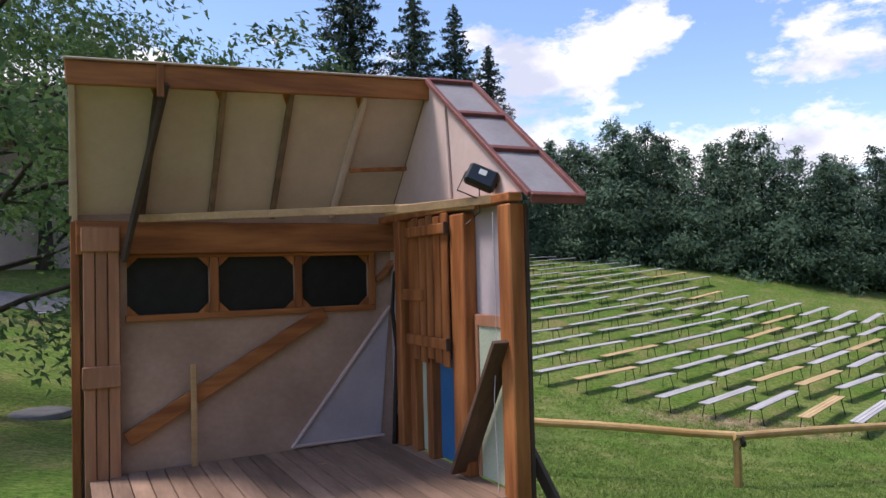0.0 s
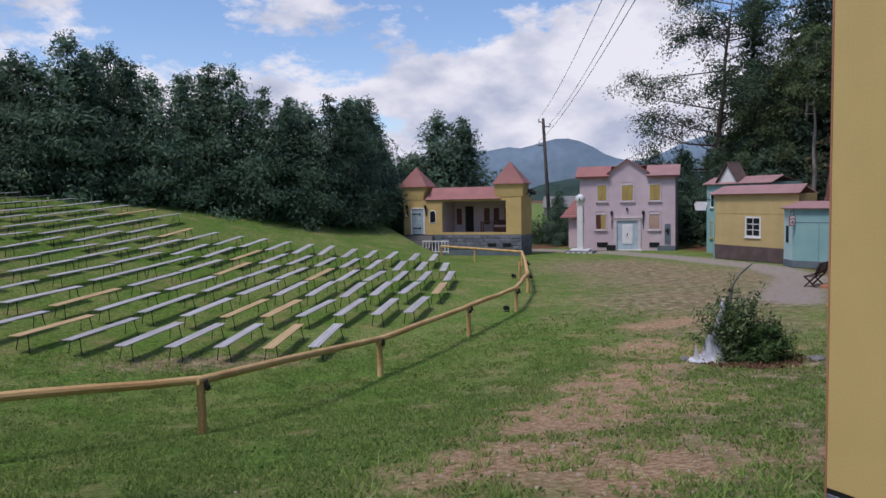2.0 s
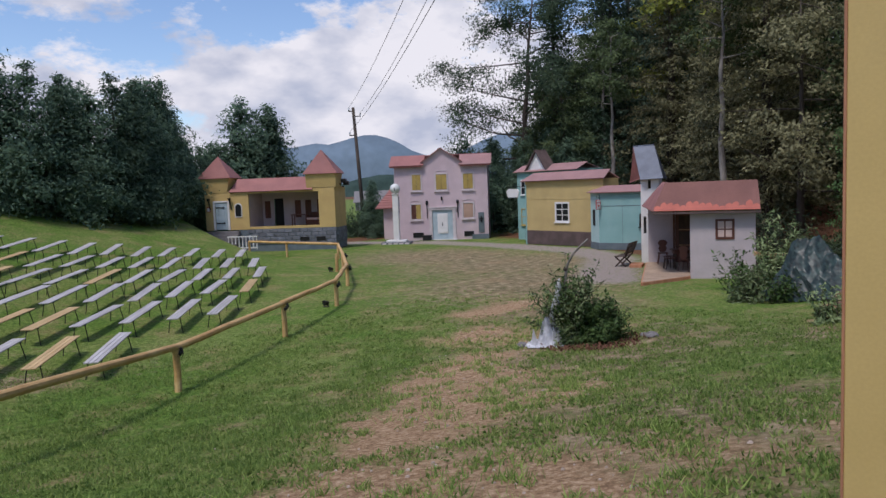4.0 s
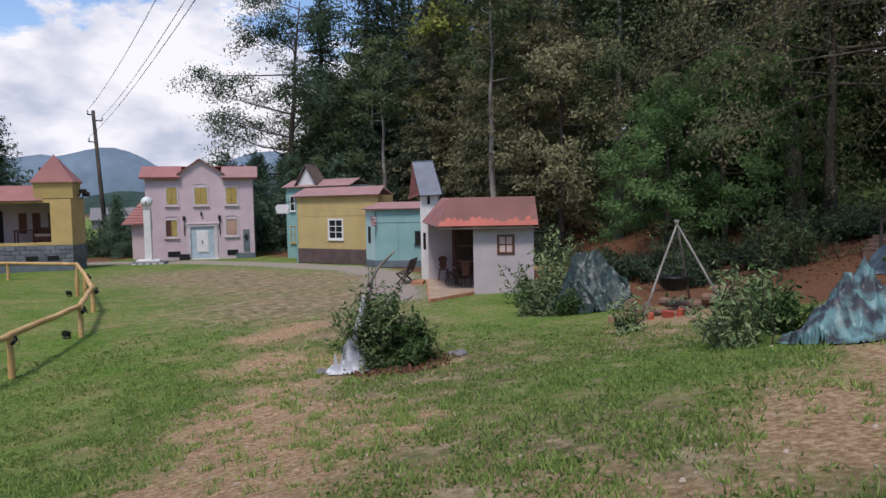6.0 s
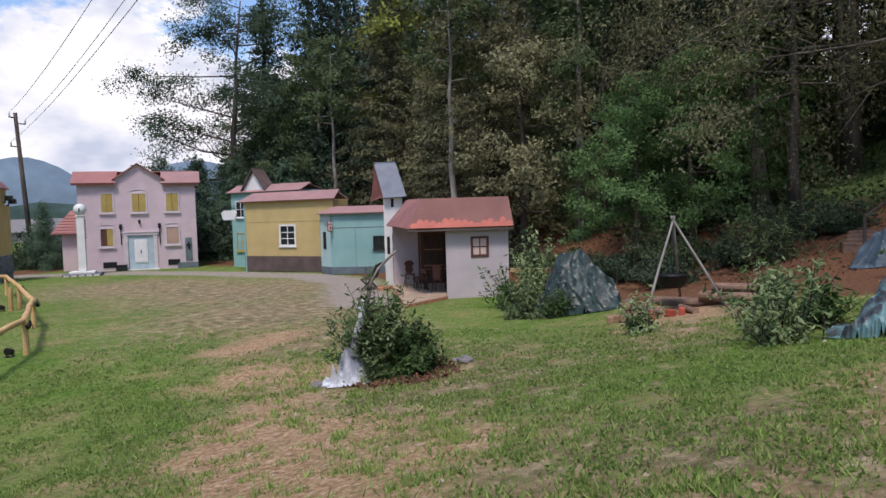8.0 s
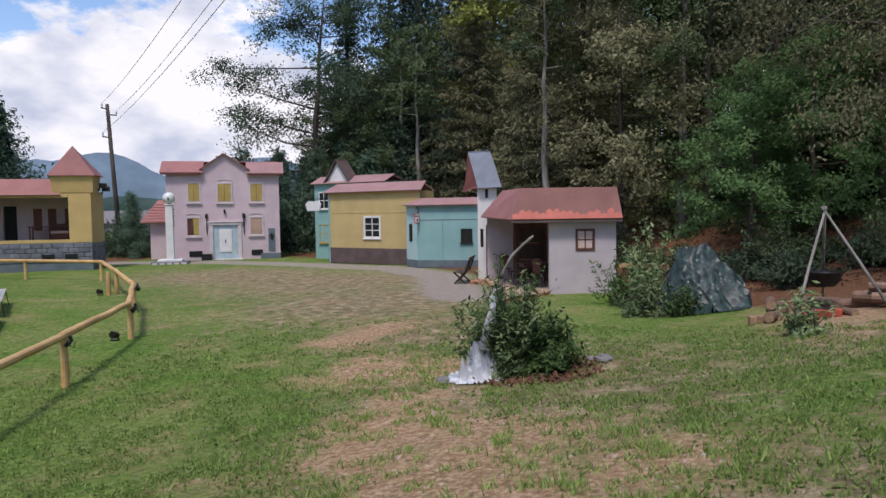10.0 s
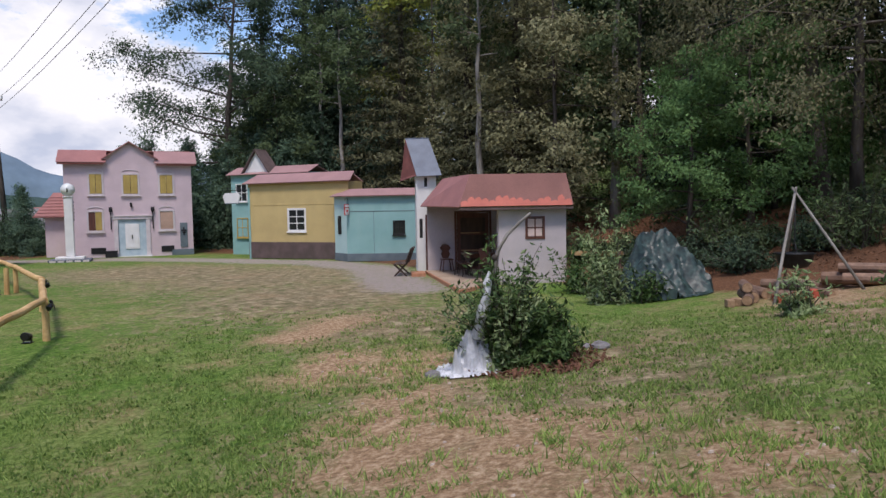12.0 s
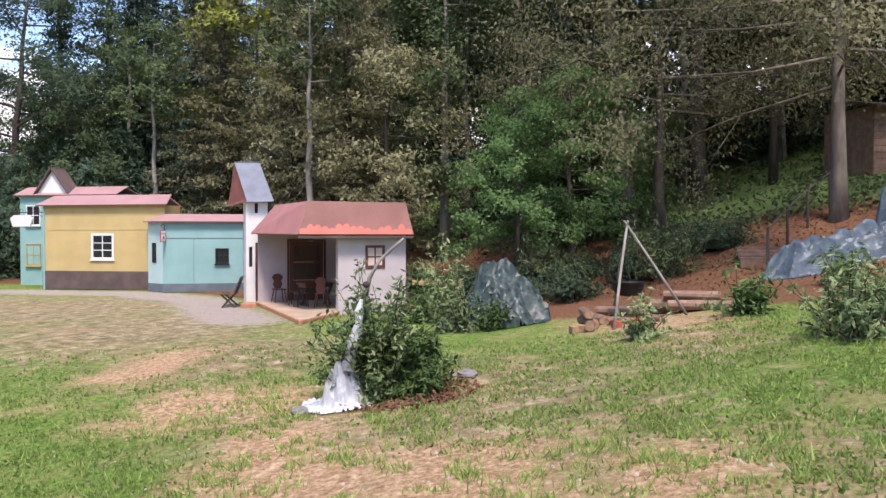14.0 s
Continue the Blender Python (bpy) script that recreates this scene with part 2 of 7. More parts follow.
M = {
    "pink": mat("pink_paint", (0.60, 0.475, 0.505), (0.53, 0.415, 0.445), 1.2, 0.8, 0.2, 60, dirt=0.25, dirt_sheen_col=(0.4, 0.33, 0.33)),
    "pink_grey": mat("pinkish_grey_plaster", (0.50, 0.44, 0.45), (0.44, 0.39, 0.40), 1.6, 0.85, 0.25, 50, dirt=0.3, dirt_sheen_col=(0.36, 0.32, 0.31)),
    "yellow": mat("ochre_yellow_paint", (0.53, 0.405, 0.18), (0.46, 0.35, 0.155), 1.1, 0.75, 0.15, 50, dirt=0.25, dirt_sheen_col=(0.42, 0.32, 0.14)),
    "castle_yellow": mat("warm_yellow_paint", (0.58, 0.42, 0.165), (0.51, 0.36, 0.145), 1.3, 0.75, 0.15, 50, dirt=0.15, dirt_sheen_col=(0.5, 0.35, 0.14)),
    "prop_yellow": mat("brushed_yellow_paint", (0.59, 0.425, 0.165), (0.55, 0.395, 0.152), 2.0, 0.6, 0.04, 60, grain=0.1, stretch=(1, 1, 1), dirt=0.25, dirt_sheen_col=(0.40, 0.31, 0.16)),
    "teal": mat("pale_teal_paint", (0.25, 0.43, 0.42), (0.21, 0.38, 0.37), 1.2, 0.75, 0.15, 50, dirt=0.25, dirt_sheen_col=(0.26, 0.32, 0.3)),
    "teal_side": mat("paler_side_teal", (0.42, 0.58, 0.57), (0.38, 0.53, 0.52), 1.2, 0.75, 0.12, 50),
    "brown": mat("brown_plinth_paint", (0.13, 0.09, 0.085), (0.09, 0.065, 0.06), 2.0, 0.8, 0.2, 40),
    "grey_plinth": mat("grey_plinth_paint", (0.14, 0.17, 0.19), (0.1, 0.13, 0.15), 2.0, 0.8, 0.2, 40),
    "red_roof": mat("faded_red_sheet", (0.35, 0.155, 0.14), (0.29, 0.13, 0.12), 1.2, 0.75, 0.2, 30, dirt=0.3, dirt_sheen_col=(0.35, 0.18, 0.17)),
    "pink_roof": mat("pinkish_roof_sheet", (0.35, 0.20, 0.195), (0.30, 0.175, 0.17), 1.2, 0.75, 0.2, 30, dirt=0.3, dirt_sheen_col=(0.3, 0.2, 0.19)),
    "brick_roof": mat("brownish_red_roof_sheet", (0.235, 0.108, 0.09), (0.185, 0.085, 0.072), 1.0, 0.75, 0.25, 30, dirt=0.3, dirt_sheen_col=(0.2, 0.09, 0.07)),
    "orange_red": mat("orange_red_painted_band", (0.50, 0.145, 0.105), (0.42, 0.12, 0.088), 2.0, 0.7, 0.2, 30),
    "slate": mat("blue_grey_sheet", (0.15, 0.18, 0.23), (0.11, 0.13, 0.17), 1.6, 0.55, 0.15, 30),
    "white": mat("white_paint", (0.74, 0.73, 0.72), (0.66, 0.65, 0.64), 2.0, 0.65, 0.15, 40, dirt=0.2, dirt_sheen_col=(0.5, 0.48, 0.46)),
    "off_white": mat("bare_white_board", (0.68, 0.53, 0.49), (0.55, 0.42, 0.38), 0.9, 0.75, 0.05, 14, grain=0.1, dirt=0.35, dirt_sheen_col=(0.45, 0.38, 0.33)),
    "plywood": mat("plywood_backing", (0.48, 0.32, 0.245), (0.35, 0.225, 0.165), 0.9, 0.8, 0.06, 14, grain=0.18, stretch=(1, 1, 1.2), dirt=0.6, dirt_sheen_col=(0.27, 0.19, 0.15)),
    "wood": mat("orange_stained_timber", (0.45, 0.17, 0.055), (0.24, 0.078, 0.024), 6.5, 0.6, 0.3, 28, stretch=(1, 1, 0.12), rand=0.15),
    "wood_h": mat("orange_stained_beam", (0.45, 0.17, 0.055), (0.24, 0.078, 0.024), 6.5, 0.6, 0.3, 28, stretch=(0.12, 1, 1), rand=0.12),
    "wood_pale": mat("raw_pale_timber", (0.52, 0.33, 0.165), (0.42, 0.25, 0.12), 5.0, 0.65, 0.25, 30, stretch=(0.15, 1, 1), rand=0.1),
    "wood_pink": mat("unstained_spruce_board", (0.46, 0.225, 0.13), (0.35, 0.155, 0.085), 4.0, 0.65, 0.25, 26, stretch=(1, 1, 0.12), rand=0.12),
    "wood_dark": mat("dark_weathered_wood", (0.085, 0.055, 0.04), (0.05, 0.034, 0.027), 5.0, 0.75, 0.35, 30, stretch=(1, 1, 0.15), rand=0.2),
    "rake": mat("dark_brown_weathered_board", (0.15, 0.085, 0.058), (0.075, 0.043, 0.03), 4.0, 0.75, 0.4, 26, stretch=(1, 0.4, 0.3)),
    "deck": mat("weathered_deck_board", (0.34, 0.22, 0.155), (0.21, 0.135, 0.094), 3.0, 0.7, 0.3, 24, stretch=(1, 0.15, 1), rand=0.18),
    "porch_deck": mat("pale_porch_board", (0.42, 0.31, 0.22), (0.34, 0.25, 0.18), 3.0, 0.7, 0.2, 24, rand=0.1),
    "red_frame": mat("red_brown_batten", (0.22, 0.075, 0.062), (0.16, 0.055, 0.046), 4.0, 0.6, 0.2, 30),
    "rail": mat("peeled_log_rail", (0.62, 0.42, 0.19), (0.47, 0.28, 0.11), 2.2, 0.6, 0.25, 20, stretch=(0.35, 1, 1), rand=0.08, dirt=0.4, dirt_sheen_col=(0.36, 0.2, 0.08)),
    "bench": mat("sun_bleached_bench_board", (0.50, 0.49, 0.49), (0.38, 0.36, 0.36), 2.4, 0.7, 0.25, 24, stretch=(0.15, 1, 1), rand=0.12, dirt=0.35, dirt_sheen_col=(0.3, 0.26, 0.24)),
    "bench_new": mat("yellowish_bench_board", (0.58, 0.42, 0.22), (0.46, 0.32, 0.16), 2.4, 0.7, 0.2, 24, stretch=(0.15, 1, 1), rand=0.1),
    "iron": mat("dark_iron", (0.03, 0.032, 0.034), (0.02, 0.02, 0.021), 8.0, 0.55, 0.2, 60, metallic=0.5),
    "black": mat("black_plastic", (0.018, 0.018, 0.019), (0.012, 0.012, 0.012), 8.0, 0.45, 0.1, 60),
    "dark": mat("dark_mesh_and_openings", (0.012, 0.012, 0.012), (0.008, 0.008, 0.008), 8.0, 0.6, 0.1, 60),
    "blue": mat("blue_painted_door", (0.035, 0.16, 0.36), (0.028, 0.13, 0.3), 2.0, 0.5, 0.1, 40),
    "mint": mat("pale_mint_board", (0.50, 0.56, 0.42), (0.44, 0.5, 0.37), 1.6, 0.7, 0.1, 40),
    "lilac": mat("pale_lilac_board", (0.50, 0.43, 0.45), (0.42, 0.36, 0.385), 1.4, 0.75, 0.05, 20, grain=0.08),
    "panel_grey": mat("weathered_grey_roof_panel", (0.33, 0.31, 0.315), (0.26, 0.24, 0.245), 1.6, 0.6, 0.06, 20, grain=0.15, dirt=0.4, dirt_sheen_col=(0.2, 0.18, 0.18)),
    "pale_blue": mat("pale_blue_painted_door", (0.42, 0.51, 0.55), (0.34, 0.43, 0.48), 3.0, 0.6, 0.15, 40),
    "shutter": mat("mustard_shutter", (0.46, 0.34, 0.10), (0.38, 0.27, 0.08), 3.0, 0.65, 0.2, 40),
    "stone": mat("grey_blue_painted_stone", (0.19, 0.20, 0.23), (0.13, 0.14, 0.165), 4.0, 0.85, 0.4, 40, rand=0.25),
    "step": mat("weathered_grey_step", (0.22, 0.21, 0.21), (0.16, 0.15, 0.15), 4.0, 0.85, 0.3, 40),
    "bark": mat("grey_brown_bark", (0.082, 0.066, 0.054), (0.042, 0.034, 0.028), 3.0, 0.9, 0.6, 18, stretch=(1, 1, 0.25), rand=0.25),
    "bark_grey": mat("grey_woodland_bark", (0.17, 0.145, 0.12), (0.075, 0.062, 0.052), 2.4, 0.9, 0.6, 16, stretch=(1, 1, 0.3), rand=0.35),
    "bark_pale": mat("pale_grey_bark", (0.29, 0.27, 0.24), (0.15, 0.135, 0.12), 3.0, 0.85, 0.4, 14, stretch=(1, 1, 0.4)),
    "pebble": mat("pale_pebble", (0.5, 0.42, 0.35), (0.34, 0.27, 0.22), 9.0, 0.85, 0.2, 60),
    "cut": mat("cut_log_end", (0.36, 0.235, 0.14), (0.25, 0.155, 0.09), 12.0, 0.8, 0.3, 60),
    "log": mat("split_firewood", (0.24, 0.15, 0.105), (0.15, 0.095, 0.07), 5.0, 0.85, 0.4, 30, rand=0.25),
    "brick": mat("red_brick_block", (0.42, 0.09, 0.05), (0.34, 0.07, 0.04), 8.0, 0.85, 0.3, 50, rand=0.15),
    # fold highlights are put into the colour as the paler patches
    "tarp": mat("grey_green_tarpaulin", (0.040, 0.068, 0.062), (0.016, 0.025, 0.025), 6.0, 0.4, 0.15, 12, spec=0.3, dirt=0.35, dirt_sheen_col=(0.10, 0.18, 0.165)),
    "tarp_blue": mat("blue_grey_tarpaulin", (0.085, 0.125, 0.155), (0.045, 0.065, 0.08), 3.0, 0.45, 0.1, 12, spec=0.4, dirt=0.5, dirt_sheen_col=(0.05, 0.06, 0.065)),
    "tarp_pale": mat("pale_teal_tarpaulin", (0.12, 0.235, 0.24), (0.045, 0.05, 0.058), 3.6, 0.48, 0.1, 12, lo=0.44, hi=0.58, spec=0.4, dirt=0.8, dirt_sheen_col=(0.035, 0.042, 0.045)),
    "sheet": mat("white_plastic_sheet", (0.62, 0.63, 0.66), (0.42, 0.43, 0.46), 2.5, 0.35, 0.1, 20, spec=0.5),
    "globe": mat("milky_glass_globe", (0.72, 0.74, 0.72), (0.64, 0.66, 0.64), 3.0, 0.25, 0.02, 40, spec=0.5),
    "red": mat("red_paint", (0.5, 0.03, 0.03), (0.4, 0.025, 0.025), 5.0, 0.5, 0.05, 40),
    "stain": mat("brown_varnished_wood", (0.14, 0.055, 0.038), (0.09, 0.036, 0.026), 5.0, 0.45, 0.2, 40, stretch=(1, 1, 0.2), rand=0.12),
    "mulch": mat("reddish_bark_mulch", (0.17, 0.08, 0.045), (0.1, 0.045, 0.028), 9.0, 0.95, 0.8, 45),
    # haze of distance is mixed into this hill's blue-grey colour
    "hill": mat("haze_tinted_hill", (0.155, 0.21, 0.26), (0.13, 0.18, 0.225), 0.004, 1.0, 0.0, 0.03, spec=0.0),
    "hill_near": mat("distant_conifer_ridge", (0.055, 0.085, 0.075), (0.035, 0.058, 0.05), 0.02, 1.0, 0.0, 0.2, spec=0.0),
    "trim": mat("chalky_pinkish_white_trim", (0.60, 0.54, 0.545), (0.52, 0.46, 0.47), 3.0, 0.7, 0.1, 40),
    "leaf_dark": leaf_mat("dark_hornbeam_leaf", (0.088, 0.135, 0.072), (0.034, 0.060, 0.038)),
    "leaf_hedge": leaf_mat("hornbeam_spray", (0.165, 0.25, 0.155), (0.066, 0.12, 0.086), trans=0.42),
    "leaf_forest": leaf_mat("woodland_leaf", (0.12, 0.165, 0.07), (0.05, 0.075, 0.034), trans=0.3),
    "leaf_olive": leaf_mat("dry_olive_leaf", (0.235, 0.225, 0.12), (0.095, 0.10, 0.052), trans=0.3),
    "leaf_green": leaf_mat("fresh_green_leaf", (0.155, 0.26, 0.09), (0.075, 0.145, 0.055), trans=0.4),
    "leaf_garden": leaf_mat("garden_tree_leaf", (0.16, 0.25, 0.09), (0.06, 0.11, 0.045), trans=0.4),
    "leaf_yellow": leaf_mat("yellow_green_leaf", (0.26, 0.27, 0.05), (0.14, 0.18, 0.04)),
    "needle": leaf_mat("spruce_needle", (0.060, 0.095, 0.060), (0.030, 0.052, 0.036), trans=0.1),
    "bush": leaf_mat("laurel_leaf", (0.120, 0.195, 0.060), (0.042, 0.085, 0.028), rough=0.5, trans=0.25, spec=0.15),
    "bush_pale": leaf_mat("wilting_laurel_leaf", (0.27, 0.33, 0.16), (0.09, 0.15, 0.055), rough=0.5, spec=0.18),
    "grass": leaf_mat("grass_blade", (0.34, 0.44, 0.13), (0.10, 0.18, 0.04), trans=0.5),
    "litter": leaf_mat("fallen_leaf", (0.22, 0.10, 0.05), (0.11, 0.055, 0.03), trans=0.05),
}


def pane_mat():
    m = bpy.data.materials.new("window_glass")
    m.use_nodes = True
    b = m.node_tree.nodes["Principled BSDF"]
    b.inputs["Base Color"].default_value = (0.02, 0.022, 0.025, 1)
    b.inputs["Roughness"].default_value = 0.12
    b.inputs["Specular IOR Level"].default_value = 0.6
    return m


M["pane"] = pane_mat()


# ---- mesh tools ----
class Geo:
    """Vertices and faces of one part, gathered piece by piece."""

    def __init__(self):
        self.v, self.f = [], []

    def add(self, verts, faces):
        k = len(self.v)
        self.v += [tuple(p) for p in verts]
        self.f += [tuple(i + k for i in f) for f in faces]
        return self

    def box(self, x0, x1, y0, y1, z0, z1, c=0.006, m=None):
        """A box with chamfered edges."""
        c = min(c, 0.4 * min(abs(x1 - x0), abs(y1 - y0), abs(z1 - z0)))
        lo, hi = (min(x0, x1), min(y0, y1), min(z0, z1)), (max(x0, x1), max(y0, y1), max(z0, z1))
        idx, vs = {}, []
        for sx in (0, 1):
            for sy in (0, 1):
                for sz in (0, 1):
                    s = (sx, sy, sz)
                    for a in range(3):
                        p = [(hi[k] - c if s[k] else lo[k] + c) for k in range(3)]
                        p[a] = hi[a] if s[a] else lo[a]
                        idx[(s, a)] = len(vs)
                        vs.append(Vector(p))
        fs = []
        for a in range(3):
            b, d = (a + 1) % 3, (a + 2) % 3
            for sa in (0, 1):
                ring = []
                for sb, sd in ((0, 0), (1, 0), (1, 1), (0, 1)):
                    s = [0, 0, 0]
                    s[a], s[b], s[d] = sa, sb, sd
                    ring.append(idx[(tuple(s), a)])
                fs.append(ring if sa else ring[::-1])
            for sb in (0, 1):
                for sd in (0, 1):
                    e = []
                    for sa in (0, 1):
                        s = [0, 0, 0]
                        s[a], s[b], s[d] = sa, sb, sd
                        e.append((idx[(tuple(s), b)], idx[(tuple(s), d)]))
                    q = [e[0][0], e[1][0], e[1][1], e[0][1]]
                    fs.append(q if sb ^ sd else q[::-1])
        for sx in (0, 1):
            for sy in (0, 1):
                for sz in (0, 1):
                    t = [idx[((sx, sy, sz), a)] for a in range(3)]
                    fs.append(t if (sx + sy + sz) % 2 else t[::-1])
        if m is not None:
            vs = [m @ p for p in vs]
        return self.add(vs, fs)

    def beam(self, a, b, w, h, up=(0, 0, 1), c=0.006):
        """A straight timber from a to b, w wide and h high."""
        a, b = Vector(a), Vector(b)
        x = (b - a).normalized()
        y = Vector(up).cross(x).normalized()
        z = x.cross(y)
        m = Matrix((x, y, z)).transposed().to_4x4()
        m.translation = a
        return self.box(0, (b - a).length, -w / 2, w / 2, -h / 2, h / 2, c, m)

    def tube(self, pts, radii, n=8, cap=True):
        """A round limb along points, with a radius at each."""
        pts = [Vector(p) for p in pts]
        k = len(self.v)
        for i, p in enumerate(pts):
            d = (pts[min(i + 1, len(pts) - 1)] - pts[max(i - 1, 0)]).normalized()
            a = d.cross(Vector((0.31, 0.17, 0.94)) if abs(d.z) < 0.9 else Vector((1, 0.1, 0))).normalized()
            b = d.cross(a)
            for j in range(n):
                t = 2 * math.pi * j / n
                self.v.append(tuple(p + radii[i] * (math.cos(t) * a + math.sin(t) * b)))
        for i in range(len(pts) - 1):
            for j in range(n):
                self.f.append((k + i * n + j, k + i * n + (j + 1) % n, k + (i + 1) * n + (j + 1) % n, k + (i + 1) * n + j))
        if cap:
            self.f.append(tuple(k + j for j in range(n))[::-1])
            self.f.append(tuple(k + (len(pts) - 1) * n + j for j in range(n)))
        return self

    def prism(self, poly, y0, y1):
        """A flat outline in x and z given thickness along y."""
        n = len(poly)
        k = len(self.v)
        self.v += [(x, y0, z) for x, z in poly] + [(x, y1, z) for x, z in poly]
        self.f.append(tuple(k + i for i in range(n)))
        self.f.append(tuple(k + n + i for i in reversed(range(n))))
        for i in range(n):
            j = (i + 1) % n
            self.f.append((k + i, k + n + i, k + n + j, k + j))
        return self

    def slab(self, a, b, c, d, t):
        """A sheet through four corners, t thick below them."""
        a, b, c, d = (Vector(p) for p in (a, b, c, d))
        n = (b - a).cross(d - a).normalized() * t
        vs = [a, b, c, d, a - n, b - n, c - n, d - n]
        return self.add(vs, [(0, 1, 2, 3), (7, 6, 5, 4), (0, 4, 5, 1), (1, 5, 6, 2), (2, 6, 7, 3), (3, 7, 4, 0)])

    def ball(self, p, r, n=12, sz=1.0):
        p = Vector(p)
        pts = [(p.x, p.y, p.z + r * sz * math.cos(math.pi * (i + 0.02) / (n + 0.04))) for i in range(n + 1)]
        return self.tube(pts, [max(r * math.sin(math.pi * (i + 0.02) / (n + 0.04)), 0.002) for i in range(n + 1)], 2 * n)

    def wall(self, x0, x1, z0, z1, y0, y1, holes=()):
        """A wall with rectangular holes (x0, x1, z0, z1) right through it."""
        xs = sorted({x0, x1, *(h[0] for h in holes), *(h[1] for h in holes)})
        zs = sorted({z0, z1, *(h[2] for h in holes), *(h[3] for h in holes)})
        def solid(i, j):
            if not (0 <= i < len(xs) - 1 and 0 <= j < len(zs) - 1):
                return False
            cx, cz = (xs[i] + xs[i + 1]) / 2, (zs[j] + zs[j + 1]) / 2
            return not any(h[0] < cx < h[1] and h[2] < cz < h[3] for h in holes)
        for i in range(len(xs) - 1):
            for j in range(len(zs) - 1):
                if not solid(i, j):
                    continue
                a, b, c, d = xs[i], xs[i + 1], zs[j], zs[j + 1]
                self.add([(a, y0, c), (b, y0, c), (b, y0, d), (a, y0, d)], [(0, 1, 2, 3)])
                self.add([(a, y1, c), (b, y1, c), (b, y1, d), (a, y1, d)], [(3, 2, 1, 0)])
                if not solid(i - 1, j):
                    self.add([(a, y0, c), (a, y0, d), (a, y1, d), (a, y1, c)], [(0, 1, 2, 3)])
                if not solid(i + 1, j):
                    self.add([(b, y0, c), (b, y1, c), (b, y1, d), (b, y0, d)], [(0, 1, 2, 3)])
                if not solid(i, j - 1):
                    self.add([(a, y0, c), (a, y1, c), (b, y1, c), (b, y0, c)], [(0, 1, 2, 3)])
                if not solid(i, j + 1):
                    self.add([(a, y0, d), (b, y0, d), (b, y1, d), (a, y1, d)], [(0, 1, 2, 3)])
        return self

    def mesh(self, name, material, smooth=False):
        me = bpy.data.meshes.new(name)
        me.from_pydata(self.v, [], self.f)
        me.materials.append(M[material] if isinstance(material, str) else material)
        if smooth:
            me.polygons.foreach_set("use_smooth", [True] * len(me.polygons))
        me.update()
        return me


def part(name, geo, material, parent, label="", smooth=False):
    ob = new(name, geo.mesh(name, material, smooth))
    ob.parent = parent
    if label:
        ob["label"] = label
    return ob


def share(name, mesh, parent, m):
    """One more piece on a mesh that alike pieces share."""
    ob = new(name, mesh)
    ob.parent = parent
    ob.matrix_basis = m
    return ob


def thing(name, m, label, category, group="", kind=""):
    ob = new(name)
    ob.empty_display_size = 0.2
    ob.matrix_world = m
    return tagged(ob, label, category, group, kind)


def facing(x, y, z, dx, dy):
    """A frame at x, y, z whose x axis runs along (dx, dy)."""
    return pose(x, y, z, 0, 0, math.degrees(math.atan2(dy, dx)))


# ---- ground ----
def soft(v, k=1.2):
    return math.log1p(math.exp(v / k)) * k if v / k < 30 else v


def ground(x, y):
    """Height of the ground: a bank, a seating slope, a shallow dip and a wooded hillside."""
    bank = min(0.155 * soft(9 - y - 0.22 * (x - 5)), 3.4)
    a = max(-0.64 * x + 0.77 * y - 3.5 - 6 * soft(x - 21.2, 0.4), 0)
    seat = 0.01 * a * a if a < 17 else 2.89 + 2.72 * (1 - math.exp((17 - a) / 8))
    dip = -0.4 * math.exp(-((x - 7.5) ** 2 + (y - 12) ** 2) / 72)
    hill = min(0.30 * soft(0.83 * x - 0.55 * y - 22.5 - 0.02 * max(0, y - 20), 1.5), 14)
    rough = 0.035 * noise.noise((x * 0.35, y * 0.35, 0)) + 0.012 * noise.noise((x * 1.7, y * 1.7, 3))
    far = max(0, math.hypot(x - 10, y - 15) - 70)
    return (bank + seat + dip + hill) * math.exp(-far / 60) + rough - 0.012 * min(far, 300)


def spread(lo, hi, step, reach):
    mid = list(np.arange(lo, hi + 0.001, step))
    out, d, p = [], step, hi
    while p < reach:
        d *= 1.22
        p += d
        out.append(p)
    left, d, p = [], step, lo
    while p > -reach:
        d *= 1.22
        p -= d
        left.append(p)
    return left[::-1] + mid + out


def blob(x, y, cx, cy, rx, ry):
    return math.exp(-(((x - cx) / rx) ** 2 + ((y - cy) / ry) ** 2))


DIRT = [(6.9, 1.7, 1.7, 1.1), (7.7, 0.4, 1.6, 0.9), (10.0, 4.6, 1.8, 1.2), (11.7, 5.2, 1.5, 1.3), (12.3, 6.6, 1.7, 1.0), (13.6, 7.5, 1.5, 0.8), (15.7, 9.5, 1.5, 0.8), (16.0, 8.4, 1.0, 0.6), (11.4, 3.4, 1.2, 0.7),
        (11.5, -1.4, 2.4, 1.0), (13.8, -2.6, 3.0, 1.5), (16.8, -3.8, 4.2, 2.0), (18.6, 11.6, 2.0, 0.7), (22.6, 1.9, 3.2, 1.5), (8.8, 3.4, 1.4, 0.9)]
DRY = [(23.4, 14.6, 5.6, 4.2), (27.5, 19.5, 6.5, 5.0), (28.0, 25.0, 5.0, 6.0), (14.5, 5.5, 5.0, 3.0), (9.5, 1.0, 3.5, 2.5), (19.5, 10.5, 3.0, 2.5), (18.5, 2.0, 3.5, 1.3), (5.5, 14, 3.0, 0.7)]


